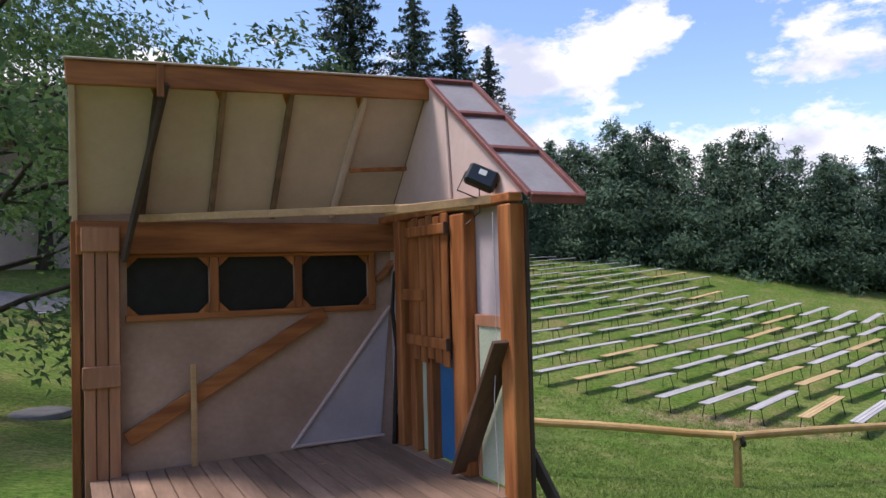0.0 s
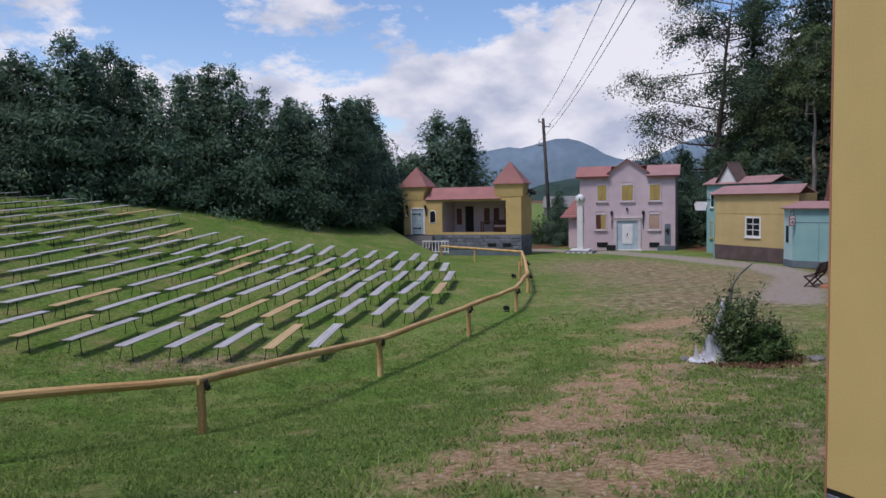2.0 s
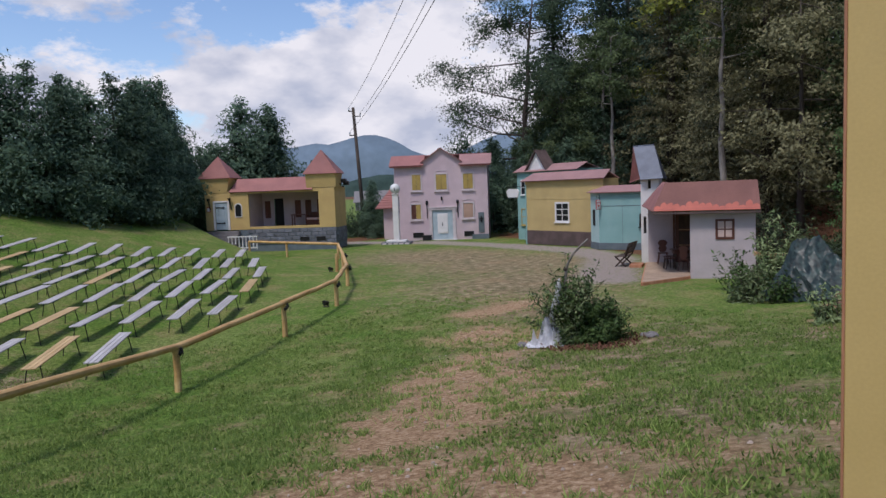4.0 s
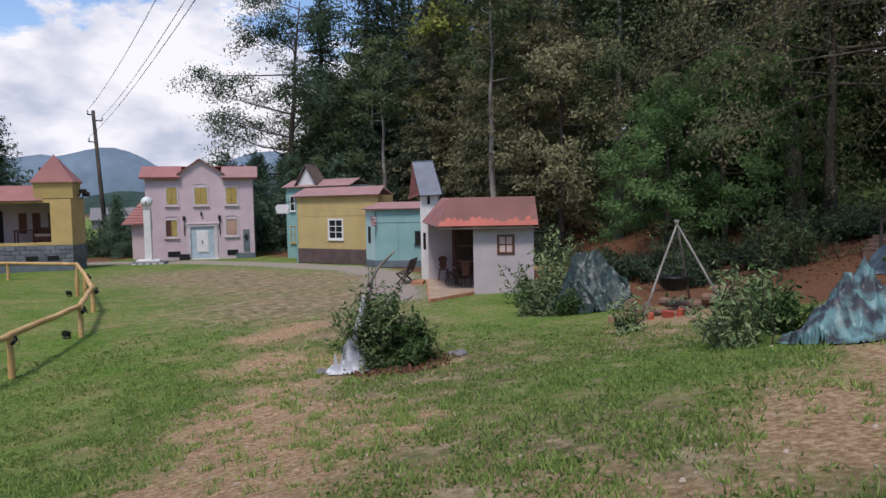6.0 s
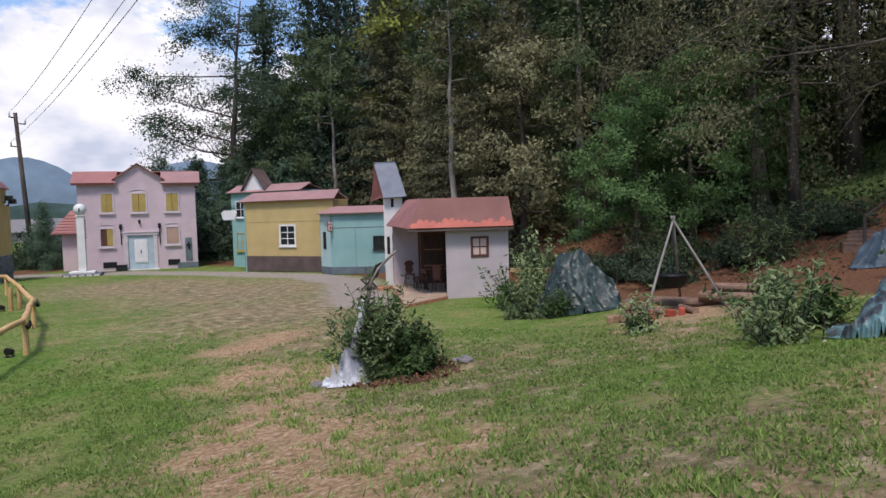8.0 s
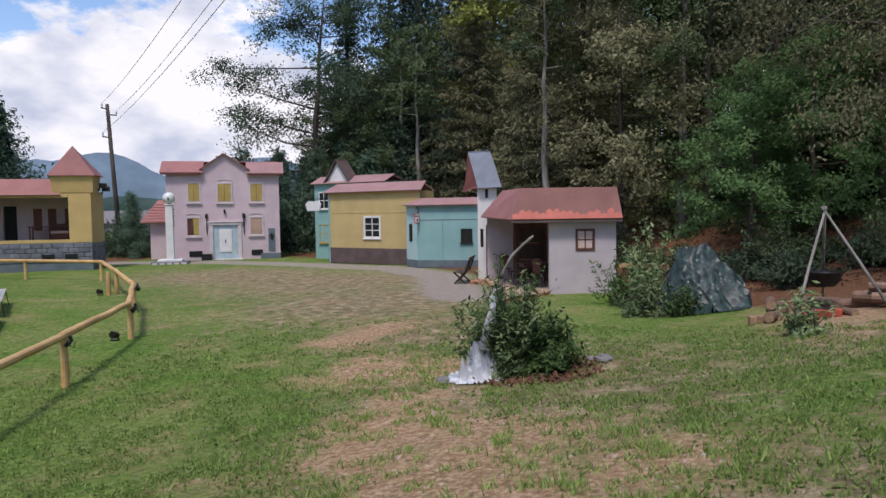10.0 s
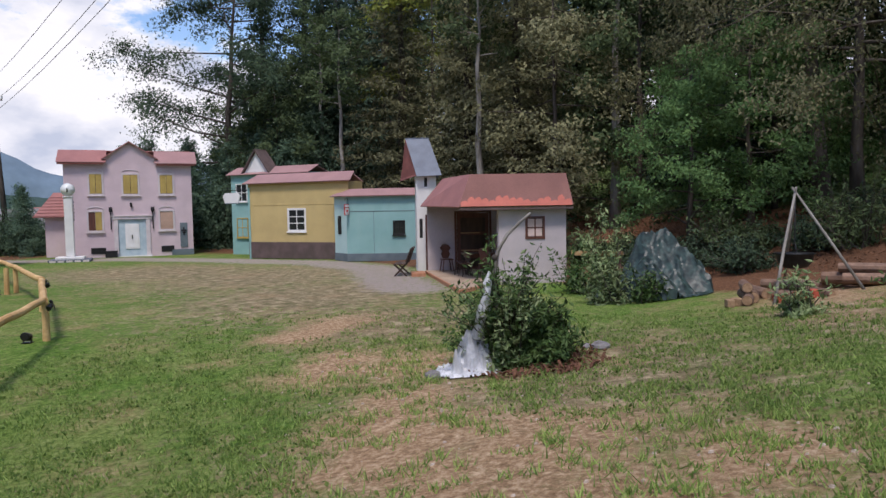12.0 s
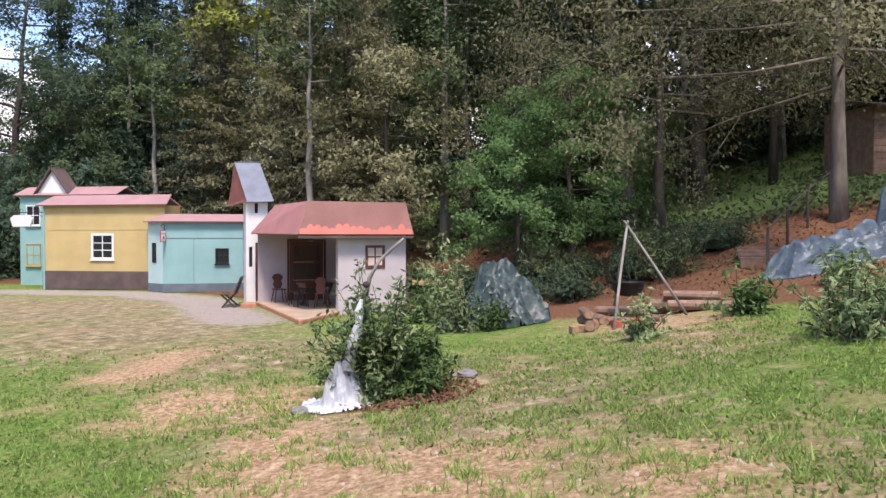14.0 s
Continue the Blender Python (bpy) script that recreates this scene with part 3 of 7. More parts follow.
def gravel_at(x, y):
    """The gravel strip along the house fronts."""
    near = -1.0
    line = ((31.6, 39.2), (34.2, 33.6), (34.6, 27.0), (33.6, 20.5), (31.2, 16.8), (27.6, 14.4), (25.2, 12.6))
    for (ax, ay), (bx, by) in zip(line, line[1:]):
        t = min(max(((x - ax) * (bx - ax) + (y - ay) * (by - ay)) / ((bx - ax) ** 2 + (by - ay) ** 2), 0), 1)
        near = max(near, 1.5 - math.hypot(x - ax - t * (bx - ax), y - ay - t * (by - ay)))
    return min(max(near * 0.75 + 0.42, 0), 1)


def make_ground():
    xs, ys = spread(-12, 46, 0.34, 2600), spread(-12, 44, 0.34, 2600)
    verts = [(x, y, ground(x, y)) for y in ys for x in xs]
    w = len(xs)
    faces = [(j * w + i, j * w + i + 1, (j + 1) * w + i + 1, (j + 1) * w + i) for j in range(len(ys) - 1) for i in range(w - 1)]
    me = bpy.data.meshes.new("ground")
    me.from_pydata(verts, [], faces)
    me.polygons.foreach_set("use_smooth", [True] * len(faces))
    for name, fn in (("dirt", lambda x, y: max(blob(x, y, *d) for d in DIRT)),
                     ("dry", lambda x, y: max(blob(x, y, *d) for d in DRY)),
                     ("gravel", gravel_at),
                     ("deep", lambda x, y: min(max((0.83 * x - 0.55 * y - 27.5) / 4.0, 0), 1)),
                     ("woods", lambda x, y: max(min(max((0.83 * x - 0.55 * y - 17.5) / 1.6, 0), 1), blob(x, y, 43.5, 31.0, 5, 5), 0.9 * blob(x, y, 33.5, 42.0, 4, 2.5)) if 0.83 * x - 0.55 * y < 90 else 0)):
        at = me.attributes.new(name, "FLOAT", "POINT")
        at.data.foreach_set("value", [fn(x, y) for x, y, _ in verts])
    m = bpy.data.materials.new("meadow_ground")
    m.use_nodes = True
    n, l = m.node_tree.nodes, m.node_tree.links
    b = n["Principled BSDF"]
    b.inputs["Roughness"].default_value = 0.95
    b.inputs["Specular IOR Level"].default_value = 0.1
    co = n.new("ShaderNodeTexCoord")

    def tex(scale, detail=6, rough=0.6):
        t = n.new("ShaderNodeTexNoise")
        t.inputs["Scale"].default_value, t.inputs["Detail"].default_value, t.inputs["Roughness"].default_value = scale, detail, rough
        l.new(co.outputs["Object"], t.inputs["Vector"])
        return t.outputs["Fac"]

    def ramp(fac, *stops):
        r = n.new("ShaderNodeValToRGB")
        while len(r.color_ramp.elements) < len(stops):
            r.color_ramp.elements.new(0.5)
        for e, (p, c) in zip(r.color_ramp.elements, stops):
            e.position, e.color = p, (*c, 1)
        l.new(fac, r.inputs["Fac"])
        return r.outputs["Color"]

    def mix(fac, a, c):
        x = n.new("ShaderNodeMix")
        x.data_type = "RGBA"
        l.new(fac, x.inputs["Factor"])
        l.new(a, x.inputs["A"])
        l.new(c, x.inputs["B"])
        return x.outputs["Result"]

    def mask(name, fac, lo, hi, weight=0.8):
        """An attribute broken up by noise into a ragged edge."""
        a = n.new("ShaderNodeAttribute")
        a.attribute_name = name
        s = n.new("ShaderNodeMath")
        s.operation = "MULTIPLY_ADD"
        l.new(fac, s.inputs[0])
        s.inputs[1].default_value = weight
        l.new(a.outputs["Fac"], s.inputs[2])
        r = n.new("ShaderNodeMapRange")
        r.inputs["From Min"].default_value, r.inputs["From Max"].default_value = lo, hi
        l.new(s.outputs[0], r.inputs["Value"])
        return r.outputs["Result"]

    fine, mid, broad = tex(10, 10, 0.82), tex(2.6, 6, 0.65), tex(0.3, 4)
    rag, rag2 = tex(4.5, 9, 0.78), tex(1.7, 9, 0.66)
    grass = ramp(fine, (0.39, (0.034, 0.072, 0.012)), (0.5, (0.088, 0.168, 0.026)), (0.61, (0.175, 0.265, 0.055)))
    grass2 = ramp(fine, (0.39, (0.056, 0.09, 0.02)), (0.5, (0.14, 0.195, 0.044)), (0.61, (0.265, 0.31, 0.105)))
    g = mix(ramp(broad, (0.42, (0, 0, 0)), (0.62, (1, 1, 1))), grass, grass2)
    straw = ramp(tex(2.6, 12, 0.84), (0.38, (0.07, 0.075, 0.03)), (0.5, (0.215, 0.172, 0.098)), (0.62, (0.45, 0.365, 0.235)))
    soil = ramp(tex(12, 10, 0.75), (0.36, (0.17, 0.104, 0.058)), (0.5, (0.345, 0.225, 0.128)), (0.64, (0.57, 0.42, 0.275)))
    stone = ramp(tex(34, 4, 0.7), (0.3, (0.21, 0.17, 0.15)), (0.55, (0.33, 0.28, 0.25)), (0.75, (0.45, 0.39, 0.35)))
    litter = ramp(tex(12, 8, 0.75), (0.3, (0.05, 0.03, 0.018)), (0.52, (0.15, 0.075, 0.042)), (0.72, (0.28, 0.145, 0.08)))
    grit, patch = tex(16, 8, 0.8), tex(0.9, 5, 0.6)
    blend = n.new("ShaderNodeMix")
    blend.inputs["Factor"].default_value = 0.5
    l.new(grit, blend.inputs["A"])
    l.new(patch, blend.inputs["B"])
    worn = blend.outputs["Result"]
    col = mix(mask("dry", rag, 1.83, 2.33, 3.2), g, straw)
    col = mix(mask("dirt", worn, 1.72, 2.4, 3.4), col, soil)
    col = mix(mask("woods", mid, 0.7, 1.0, 0.8), col, litter)
    col = mix(mask("gravel", rag, 1.95, 2.5, 3.0), col, stone)
    fern = ramp(fine, (0.3, (0.05, 0.08, 0.03)), (0.55, (0.14, 0.21, 0.07)), (0.75, (0.22, 0.28, 0.11)))
    col = mix(mask("deep", mid, 0.75, 1.1, 0.8), col, fern)
    l.new(col, b.inputs["Base Color"])
    bp = n.new("ShaderNodeBump")
    bp.inputs["Strength"].default_value, bp.inputs["Distance"].default_value = 0.7, 0.06
    l.new(fine, bp.inputs["Height"])
    l.new(bp.outputs["Normal"], b.inputs["Normal"])
    me.materials.append(m)
    ob = new("ground", me)
    tagged(ob, "short meadow grass with worn reddish dirt paths and gravel", "ground", kind="structure")


make_ground()


def make_hills():
    """Wooded hills beyond the valley; the far ring is coloured blue for haze."""
    for k, (dist, top, a0, a1, seed) in enumerate(((2300, 195, 0, 75, 2.0), (1500, 36, 5, 70, 9.0))):
        g = Geo()
        n = 80
        vs, fs = [], []
        for i in range(n + 1):
            a = radians(a0 + (a1 - a0) * i / n)
            crest = top * (0.52 + 0.75 * noise.noise((a * 5.0 + seed, seed, 0)) + 0.06 * noise.noise((a * 60, seed, 2)))
            crest += top * 0.55 * math.exp(-((math.degrees(a) - 36) / 4.0) ** 2) + top * 0.45 * math.exp(-((math.degrees(a) - 45) / 5.0) ** 2)
            crest = max(crest, top * 0.25)
            for d, z in ((0, -80), (0.02, crest * 0.55), (0.05, crest), (0.2, -80)):
                r = dist * (1 + d)
                vs.append((math.sin(a) * r, math.cos(a) * r, z))
        for i in range(n):
            for j in range(3):
                p = i * 4 + j
                fs.append((p, p + 4, p + 5, p + 1))
        g.add(vs, fs)
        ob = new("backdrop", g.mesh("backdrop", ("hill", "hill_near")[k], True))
        tagged(ob, "distant wooded hills beyond the valley, haze blue in the far colour", "hill", kind="structure")


make_hills()


# ---- painted scenery houses ----
def gable_sheet(g, x0, x1, z_eave, z_ridge, y_front, y_back, over, t=0.04, slope_in=0.0):
    """One roof slope seen from the front: eave at the front, ridge behind."""
    g.slab((x0 - over, y_front - over, z_eave), (x1 + over, y_front - over, z_eave),
           (x1 + over - slope_in, y_back, z_ridge), (x0 - over + slope_in, y_back, z_ridge), t)
    return g


def casement(parent, name, x0, x1, z0, z1, y, cols, rows, frame_mat, glass="pane", bar=0.05, sill=True, label=""):
    """A window: frame, glazing bars, glass panes, sill."""
    fr = part(name, Geo().box(x0, x1, y - 0.03, y + 0.03, z1 - bar, z1).box(x0, x1, y - 0.03, y + 0.03, z0, z0 + bar)
              .box(x0, x0 + bar, y - 0.03, y + 0.03, z0 + bar, z1 - bar).box(x1 - bar, x1, y - 0.03, y + 0.03, z0 + bar, z1 - bar), frame_mat, parent, label)
    xs = [x0 + bar + (x1 - x0 - 2 * bar) * i / cols for i in range(cols + 1)]
    zs = [z0 + bar + (z1 - z0 - 2 * bar) * i / rows for i in range(rows + 1)]
    for i in range(cols):
        for j in range(rows):
            part("pane", Geo().box(xs[i] + 0.016, xs[i + 1] - 0.016, y - 0.006, y + 0.006, zs[j] + 0.016, zs[j + 1] - 0.016, 0.002), glass, fr)
    for x in xs[1:-1]:
        part("glazing_bar", Geo().box(x - 0.022, x + 0.022, y - 0.022, y + 0.022, z0 + bar, z1 - bar), frame_mat, fr)
    for z in zs[1:-1]:
        part("glazing_bar", Geo().box(x0 + bar, x1 - bar, y - 0.018, y + 0.018, z - 0.02, z + 0.02), frame_mat, fr)
    if sill:
        part("sill", Geo().box(x0 - 0.04, x1 + 0.04, y - 0.09, y + 0.02, z0 - 0.05, z0), frame_mat, fr)
    return fr


def shuttered(parent, x0, x1, z0, z1, half):
    """A white-framed window with mustard board shutters; half: only one leaf shut, pale blind behind."""
    fr = part("window", Geo().box(x0, x1, -0.05, 0.02, z1 - 0.09, z1).box(x0, x1, -0.05, 0.02, z0, z0 + 0.09)
              .box(x0, x0 + 0.09, -0.05, 0.02, z0 + 0.09, z1 - 0.09).box(x1 - 0.09, x1, -0.05, 0.02, z0 + 0.09, z1 - 0.09), "trim", parent, "white painted frame")
    part("pane", Geo().box(x0 + 0.09, x1 - 0.09, 0.0, 0.015, z0 + 0.09, z1 - 0.09), "pane", fr)
    mid, e = (x0 + x1) / 2, 0.1
    leaves = [(mid + 0.01, x1 - e)] if half == 1 else [(x0 + e, mid - 0.01), (mid + 0.01, x1 - e)]
    if half == 2:
        part("blind", Geo().box(x0 + e, x1 - e, -0.02, -0.006, z0 + e, z1 - e), "plywood", fr, "pale brown board closing the window")
        leaves = []
    for a, b in leaves:
        leaf = part("shutter", Geo().box(a, b, -0.032, -0.012, z0 + e, z1 - e), "shutter", fr)
        w = (b - a) / 3
        for i in range(3):
            part("slat", Geo().box(a + w * i + 0.006, a + w * (i + 1) - 0.006, -0.045, -0.03, z0 + e + 0.02, z1 - e - 0.02), "shutter", leaf)
    if half == 1:
        part("curtain", Geo().box(x0 + e, mid - 0.02, -0.01, -0.002, z0 + e, z1 - e), "stain", fr, "dark brown inner shutter")
    part("sill", Geo().box(x0 - 0.05, x1 + 0.05, -0.11, 0.0, z0 - 0.05, z0), "trim", fr)
    cap = Geo()
    for i in range(6):
        a0, a1 = math.pi * i / 6, math.pi * (i + 1) / 6
        r = (x1 - x0) / 2
        cap.beam((mid - r * math.cos(a0), -0.02, z1 + 0.03 + 0.16 * math.sin(a0)), (mid - r * math.cos(a1), -0.02, z1 + 0.03 + 0.16 * math.sin(a1)), 0.03, 0.035)
    part("arch_trim", cap, "trim", fr)


def pink_house():
    """Two-storey painted front with a centre gable; x runs to the viewer's right along the front."""
    d = Vector((0.693, -0.721))
    h = thing("house", facing(33.9, 37.04, ground(36, 34.7) - 0.02, d.x, d.y),
              "two-storey pale pink scenery house with red roof and shuttered windows", "house")
    W = 6.52
    gx0, gx1 = 2.02, 4.68
    part("wall", Geo().wall(0, W, 0, 5.2, 0, 0.12, [(2.58, 4.05, 0.0, 2.1)]), "pink", h)
    part("gable_wall", Geo().prism([(gx0, 5.202), (gx1, 5.202), (gx1, 5.5), (W - 3.21, 6.35), (gx0, 5.5)], 0.0, 0.12), "pink", h)
    part("side_wall", Geo().box(0, 0.1, 0.122, 3.9, 0, 5.2), "pink", h)
    part("side_wall", Geo().box(W - 0.1, W, 0.122, 3.9, 0, 5.2), "pink", h)
    part("back_wall", Geo().box(0, W, 3.902, 4.0, 0, 5.2), "pink", h)
    roof = part("roof", gable_sheet(Geo(), 0, gx0 - 0.2, 5.25, 6.0, 0, 1.0, 0.3), "red_roof", h)
    part("roof", gable_sheet(Geo(), gx1 + 0.2, W, 5.2, 5.95, 0, 1.0, 0.3), "pink_roof", h)
    part("roof", Geo().slab((0, 1.0, 5.98), (W, 1.0, 5.98), (W, 4.0, 5.2), (0, 4.0, 5.2), 0.04), "red_roof", h)
    ga = Geo()
    for a, b in (((gx0 - 0.12, 5.45), (W - 3.21, 6.42)), ((W - 3.21, 6.42), (gx1 + 0.12, 5.45))):
        ga.slab((a[0], -0.2, a[1]), (b[0], -0.2, b[1]), (b[0], 1.4, b[1]), (a[0], 1.4, a[1]), 0.05)
    part("gable_roof", ga, "red_roof", h)
    for x0 in (gx0, gx1 - 0.06):
        part("gable_side", Geo().box(x0, x0 + 0.06, 0.122, 1.2, 5.1, 5.45), "pink", h)
    part("fascia", Geo().box(-0.25, gx0 - 0.02, -0.27, -0.23, 5.12, 5.24), "red_frame", h)
    part("fascia", Geo().box(gx1 + 0.02, W + 0.25, -0.27, -0.23, 5.08, 5.2), "red_frame", h)
    for x0, x1, z0, z1, k in ((1.17, 1.96, 3.44, 4.7, 0), (2.85, 3.78, 3.42, 4.66, 0), (4.75, 5.6, 3.42, 4.65, 0), (1.05, 1.9, 1.42, 2.62, 1), (4.7, 5.56, 1.42, 2.6, 2)):
        shuttered(h, x0, x1, z0, z1, k)
    # entrance
    door = part("door", Geo().box(2.6, 4.03, 0.02, 0.08, 0.06, 2.08), "pale_blue", h, "pale blue double door with worn paint")
    part("door_panel", Geo().box(2.95, 3.68, -0.02, 0.02, 0.45, 1.85).box(3.02, 3.61, -0.035, -0.02, 0.52, 1.78), "white", door)
    part("door_handle", Geo().box(3.28, 3.33, -0.075, -0.035, 1.0, 1.22), "iron", door)
    part("door_frame", Geo().box(2.38, 2.6, -0.06, 0.02, 0, 2.1).box(4.03, 4.25, -0.06, 0.02, 0, 2.1).box(2.3, 4.33, -0.08, 0.02, 2.1, 2.26).box(2.24, 4.39, -0.12, 0.02, 2.26, 2.32), "trim", h, "white painted door surround")
    part("doorstep", Geo().box(2.35, 4.3, -0.3, -0.06, -0.05, 0.07), "white", h)
    for x in (2.25, 4.4):
        t = part("torch", Geo().tube([(x, -0.06, 1.55), (x, -0.07, 2.5)], [0.025, 0.035], 8), "iron", h, "black iron wall torch")
        part("torch_cup", Geo().tube([(x, -0.08, 2.5), (x, -0.08, 2.58), (x, -0.08, 2.78)], [0.05, 0.1, 0.08], 10), "iron", t)
        part("torch_bracket", Geo().box(x - 0.02, x + 0.02, -0.06, 0.0, 1.85, 1.9), "iron", t)
    part("wall_lamp", Geo().tube([(3.3, -0.07, 2.78), (3.3, -0.09, 2.98), (3.3, -0.05, 3.02)], [0.05, 0.07, 0.03], 8), "black", h, "small black wall lamp")
    part("plaque", Geo().box(5.82, 6.22, -0.04, 0.0, 0.45, 1.85), "grey_plinth", h, "grey relief panel with a dark cross ornament")
    part("ornament", Geo().box(5.98, 6.06, -0.07, -0.04, 1.15, 1.6).box(5.88, 6.16, -0.07, -0.04, 1.36, 1.46).ball((6.02, -0.07, 1.3), 0.08, 6), "iron", h)
    part("plinth", Geo().box(5.35, W + 0.02, -0.05, 0.0, 0, 0.34), "grey_plinth", h)
    for x0, x1 in ((1.2, 1.95), (4.8, 5.48)):
        v = part("cellar_window", Geo().box(x0, x1, -0.03, 0.0, 0.22, 0.56), "dark", h, "dark barred cellar opening")
        for i in range(5):
            x = x0 + (x1 - x0) * (i + 0.5) / 5
            part("bar", Geo().box(x - 0.012, x + 0.012, -0.05, -0.03, 0.24, 0.54), "iron", v)
    # lean-to on the far side
    s = thing("lean_to", facing(33.9, 37.04, ground(36, 34.7) - 0.02, d.x, d.y), "low pink lean-to with ribbed red roof behind the pink house", "shed")
    part("wall", Geo().box(-1.25, -0.02, 2.2, 2.3, 0, 2.35), "pink", s)
    part("side_wall", Geo().box(-1.25, -1.15, 2.302, 4.4, 0, 2.35), "pink", s)
    part("roof", Geo().slab((-1.8, 1.8, 2.3), (0.0, 1.8, 2.3), (0.0, 3.4, 3.7), (-0.9, 3.4, 3.7), 0.05), "red_roof", s)
    for i in range(7):
        z = 2.36 + i * 0.175
        part("roof_rib", Geo().beam((-1.75 + i * 0.11, 1.84 + i * 0.2, z), (-0.02, 1.84 + i * 0.2, z), 0.04, 0.03), "red_roof", s)
    # box on the ground by the front
    bx = thing("box", facing(35.2, 35.2, ground(35.2, 35.2), d.x, d.y), "small black box on the ground by the pink house", "box")
    part("body", Geo().box(-0.3, 0.3, -0.18, 0.18, 0, 0.32, 0.02), "black", bx)
    part("lid", Geo().box(-0.32, 0.32, -0.2, 0.2, 0.32, 0.37, 0.01), "black", bx)


pink_house()


def lamp_column():
    x, y = 32.5, 35.1
    h = thing("lamp_post", facing(x, y, ground(x, y), 0.693, -0.721), "white square street lamp column with milky globe on a stepped base", "lamp post")
    part("base", Geo().box(-0.98, 0.98, -0.72, 0.72, -0.05, 0.13, 0.02), "stone", h)
    part("base", Geo().box(-0.66, 0.66, -0.52, 0.52, 0.13, 0.26, 0.02), "white", h)
    for i in range(5):
        part("base_block", Geo().box(-0.9 + i * 0.38, -0.62 + i * 0.38, -0.75, -0.722, -0.04, 0.1), "trim", h)
    part("shaft", Geo().box(-0.2, 0.2, -0.2, 0.2, 0.26, 3.3, 0.02), "white", h)
    part("cap", Geo().box(-0.24, 0.24, -0.24, 0.24, 3.3, 3.36, 0.015), "white", h)
    part("globe", Geo().ball((0, 0, 3.68), 0.34, 12), "globe", h, "milky white glass globe", True)
    part("number_plate", Geo().box(-0.03, 0.03, -0.36, -0.335, 3.55, 3.75), "black", h)
    for i in range(6):
        part("ornament", Geo().box(0.22, 0.26, -0.03, 0.03, 2.1 + i * 0.18, 2.2 + i * 0.18), "iron", h)


lamp_column()


def yellow_house():
    h = thing("house", facing(35.84, 26.46, ground(35.7, 23) + 0.02, -0.05, -1.0), "low ochre-yellow scenery house with brown plinth and pinkish roof", "house")
    W = 6.0
    part("wall", Geo().wall(0, W, 0.0, 3.75, 0, 0.1, [(2.41, 3.53, 1.33, 2.5)]), "yellow", h)
    part("plinth", Geo().box(-0.02, W + 0.02, -0.03, 0.0, 0, 0.82), "brown", h)
    part("side_wall", Geo().box(0, 0.08, 0.1, 1.3, 0, 3.75), "teal", h)
    part("side_wall", Geo().box(W - 0.08, W, 0.1, 1.3, 0, 3.75), "yellow", h)
    part("batten", Geo().box(0.3, W, -0.015, 0.0, 2.66, 2.69), "yellow", h)
    part("roof", gable_sheet(Geo(), 0, W, 3.78, 4.26, 0, 0.7, 0.22, 0.05, 0.3), "pink_roof", h)
    part("roof", Geo().slab((0, 0.7, 4.24), (W - 0.3, 0.7, 4.24), (W, 1.4, 3.76), (0, 1.4, 3.76), 0.04), "pink_roof", h)
    casement(h, "window", 2.41, 3.53, 1.33, 2.5, 0.02, 2, 3, "white", bar=0.1, label="white six-pane window")
    part("reveal", Geo().box(2.35, 3.59, 0.1, 0.14, 1.25, 2.55), "dark", h)
    # taller teal house behind
    b = thing("house", facing(38.6, 29.7, ground(38, 26) - 0.05, -0.05, -1.0), "pale teal scenery house with small white gable behind the yellow one", "house")
    part("wall", Geo().box(0, 5.2, 0, 0.1, 0, 4.55), "teal", b)
    part("side_wall", Geo().box(0, 0.08, 0.102, 2.5, 0, 4.55), "teal", b)
    part("side_wall", Geo().box(5.1, 5.2, 0.102, 2.5, 0, 4.55), "teal", b)
    part("roof", gable_sheet(Geo(), 0, 5.2, 4.5, 4.95, 0, 0.8, 0.2), "pink_roof", b)
    part("roof", Geo().slab((0, 0.8, 4.93), (5.2, 0.8, 4.93), (5.2, 2.5, 4.5), (0, 2.5, 4.5), 0.04), "pink_roof", b)
    part("dormer_wall", Geo().prism([(0.95, 4.6), (2.65, 4.6), (1.8, 5.75)], 0.05, 0.13), "white", b, "small white triangular gable")
    dr = Geo()
    for p, q in (((0.78, 4.5), (1.8, 5.88)), ((1.8, 5.88), (2.82, 4.5))):
        dr.slab((p[0], -0.12, p[1]), (q[0], -0.12, q[1]), (q[0], 0.9, q[1]), (p[0], 0.9, p[1]), 0.06)
    part("dormer_roof", dr, "brown", b)
    casement(b, "window", 0.35, 1.15, 3.0, 4.0, -0.01, 2, 2, "white", label="white-barred upper window")
    casement(b, "window", 0.35, 1.15, 1.0, 2.1, -0.01, 2, 2, "shutter", "teal", label="yellow-framed painted window")
    # hanging sign on a wrought bracket
    s = thing("hanging_sign", facing(36.0, 27.9, ground(35.8, 27.9), 0.1, 1.0), "blank white shield-shaped sign hanging from a wrought iron bracket", "sign")
    part("bracket", Geo().beam((-1.5, 0, 3.52), (0.35, 0, 3.52), 0.03, 0.04).beam((-1.5, 0, 3.3), (-0.9, 0, 3.52), 0.02, 0.02), "iron", s)
    for i in range(5):
        part("scroll", Geo().tube([(-1.2 + i * 0.3 + 0.08 * math.cos(a), 0, 3.6 + 0.08 * math.sin(a)) for a in np.linspace(0, 5.2, 9)], [0.011] * 9, 5), "iron", s)
    part("board", Geo().prism([(-0.75, 2.85), (0.15, 2.85), (0.3, 3.25), (0.1, 3.4), (-0.7, 3.4), (-0.9, 3.25)], -0.03, 0.03), "white", s)
    part("board_edge", Geo().prism([(-0.72, 2.84), (0.12, 2.84), (0.1, 2.88), (-0.7, 2.88)], -0.04, 0.04), "grey_plinth", s)
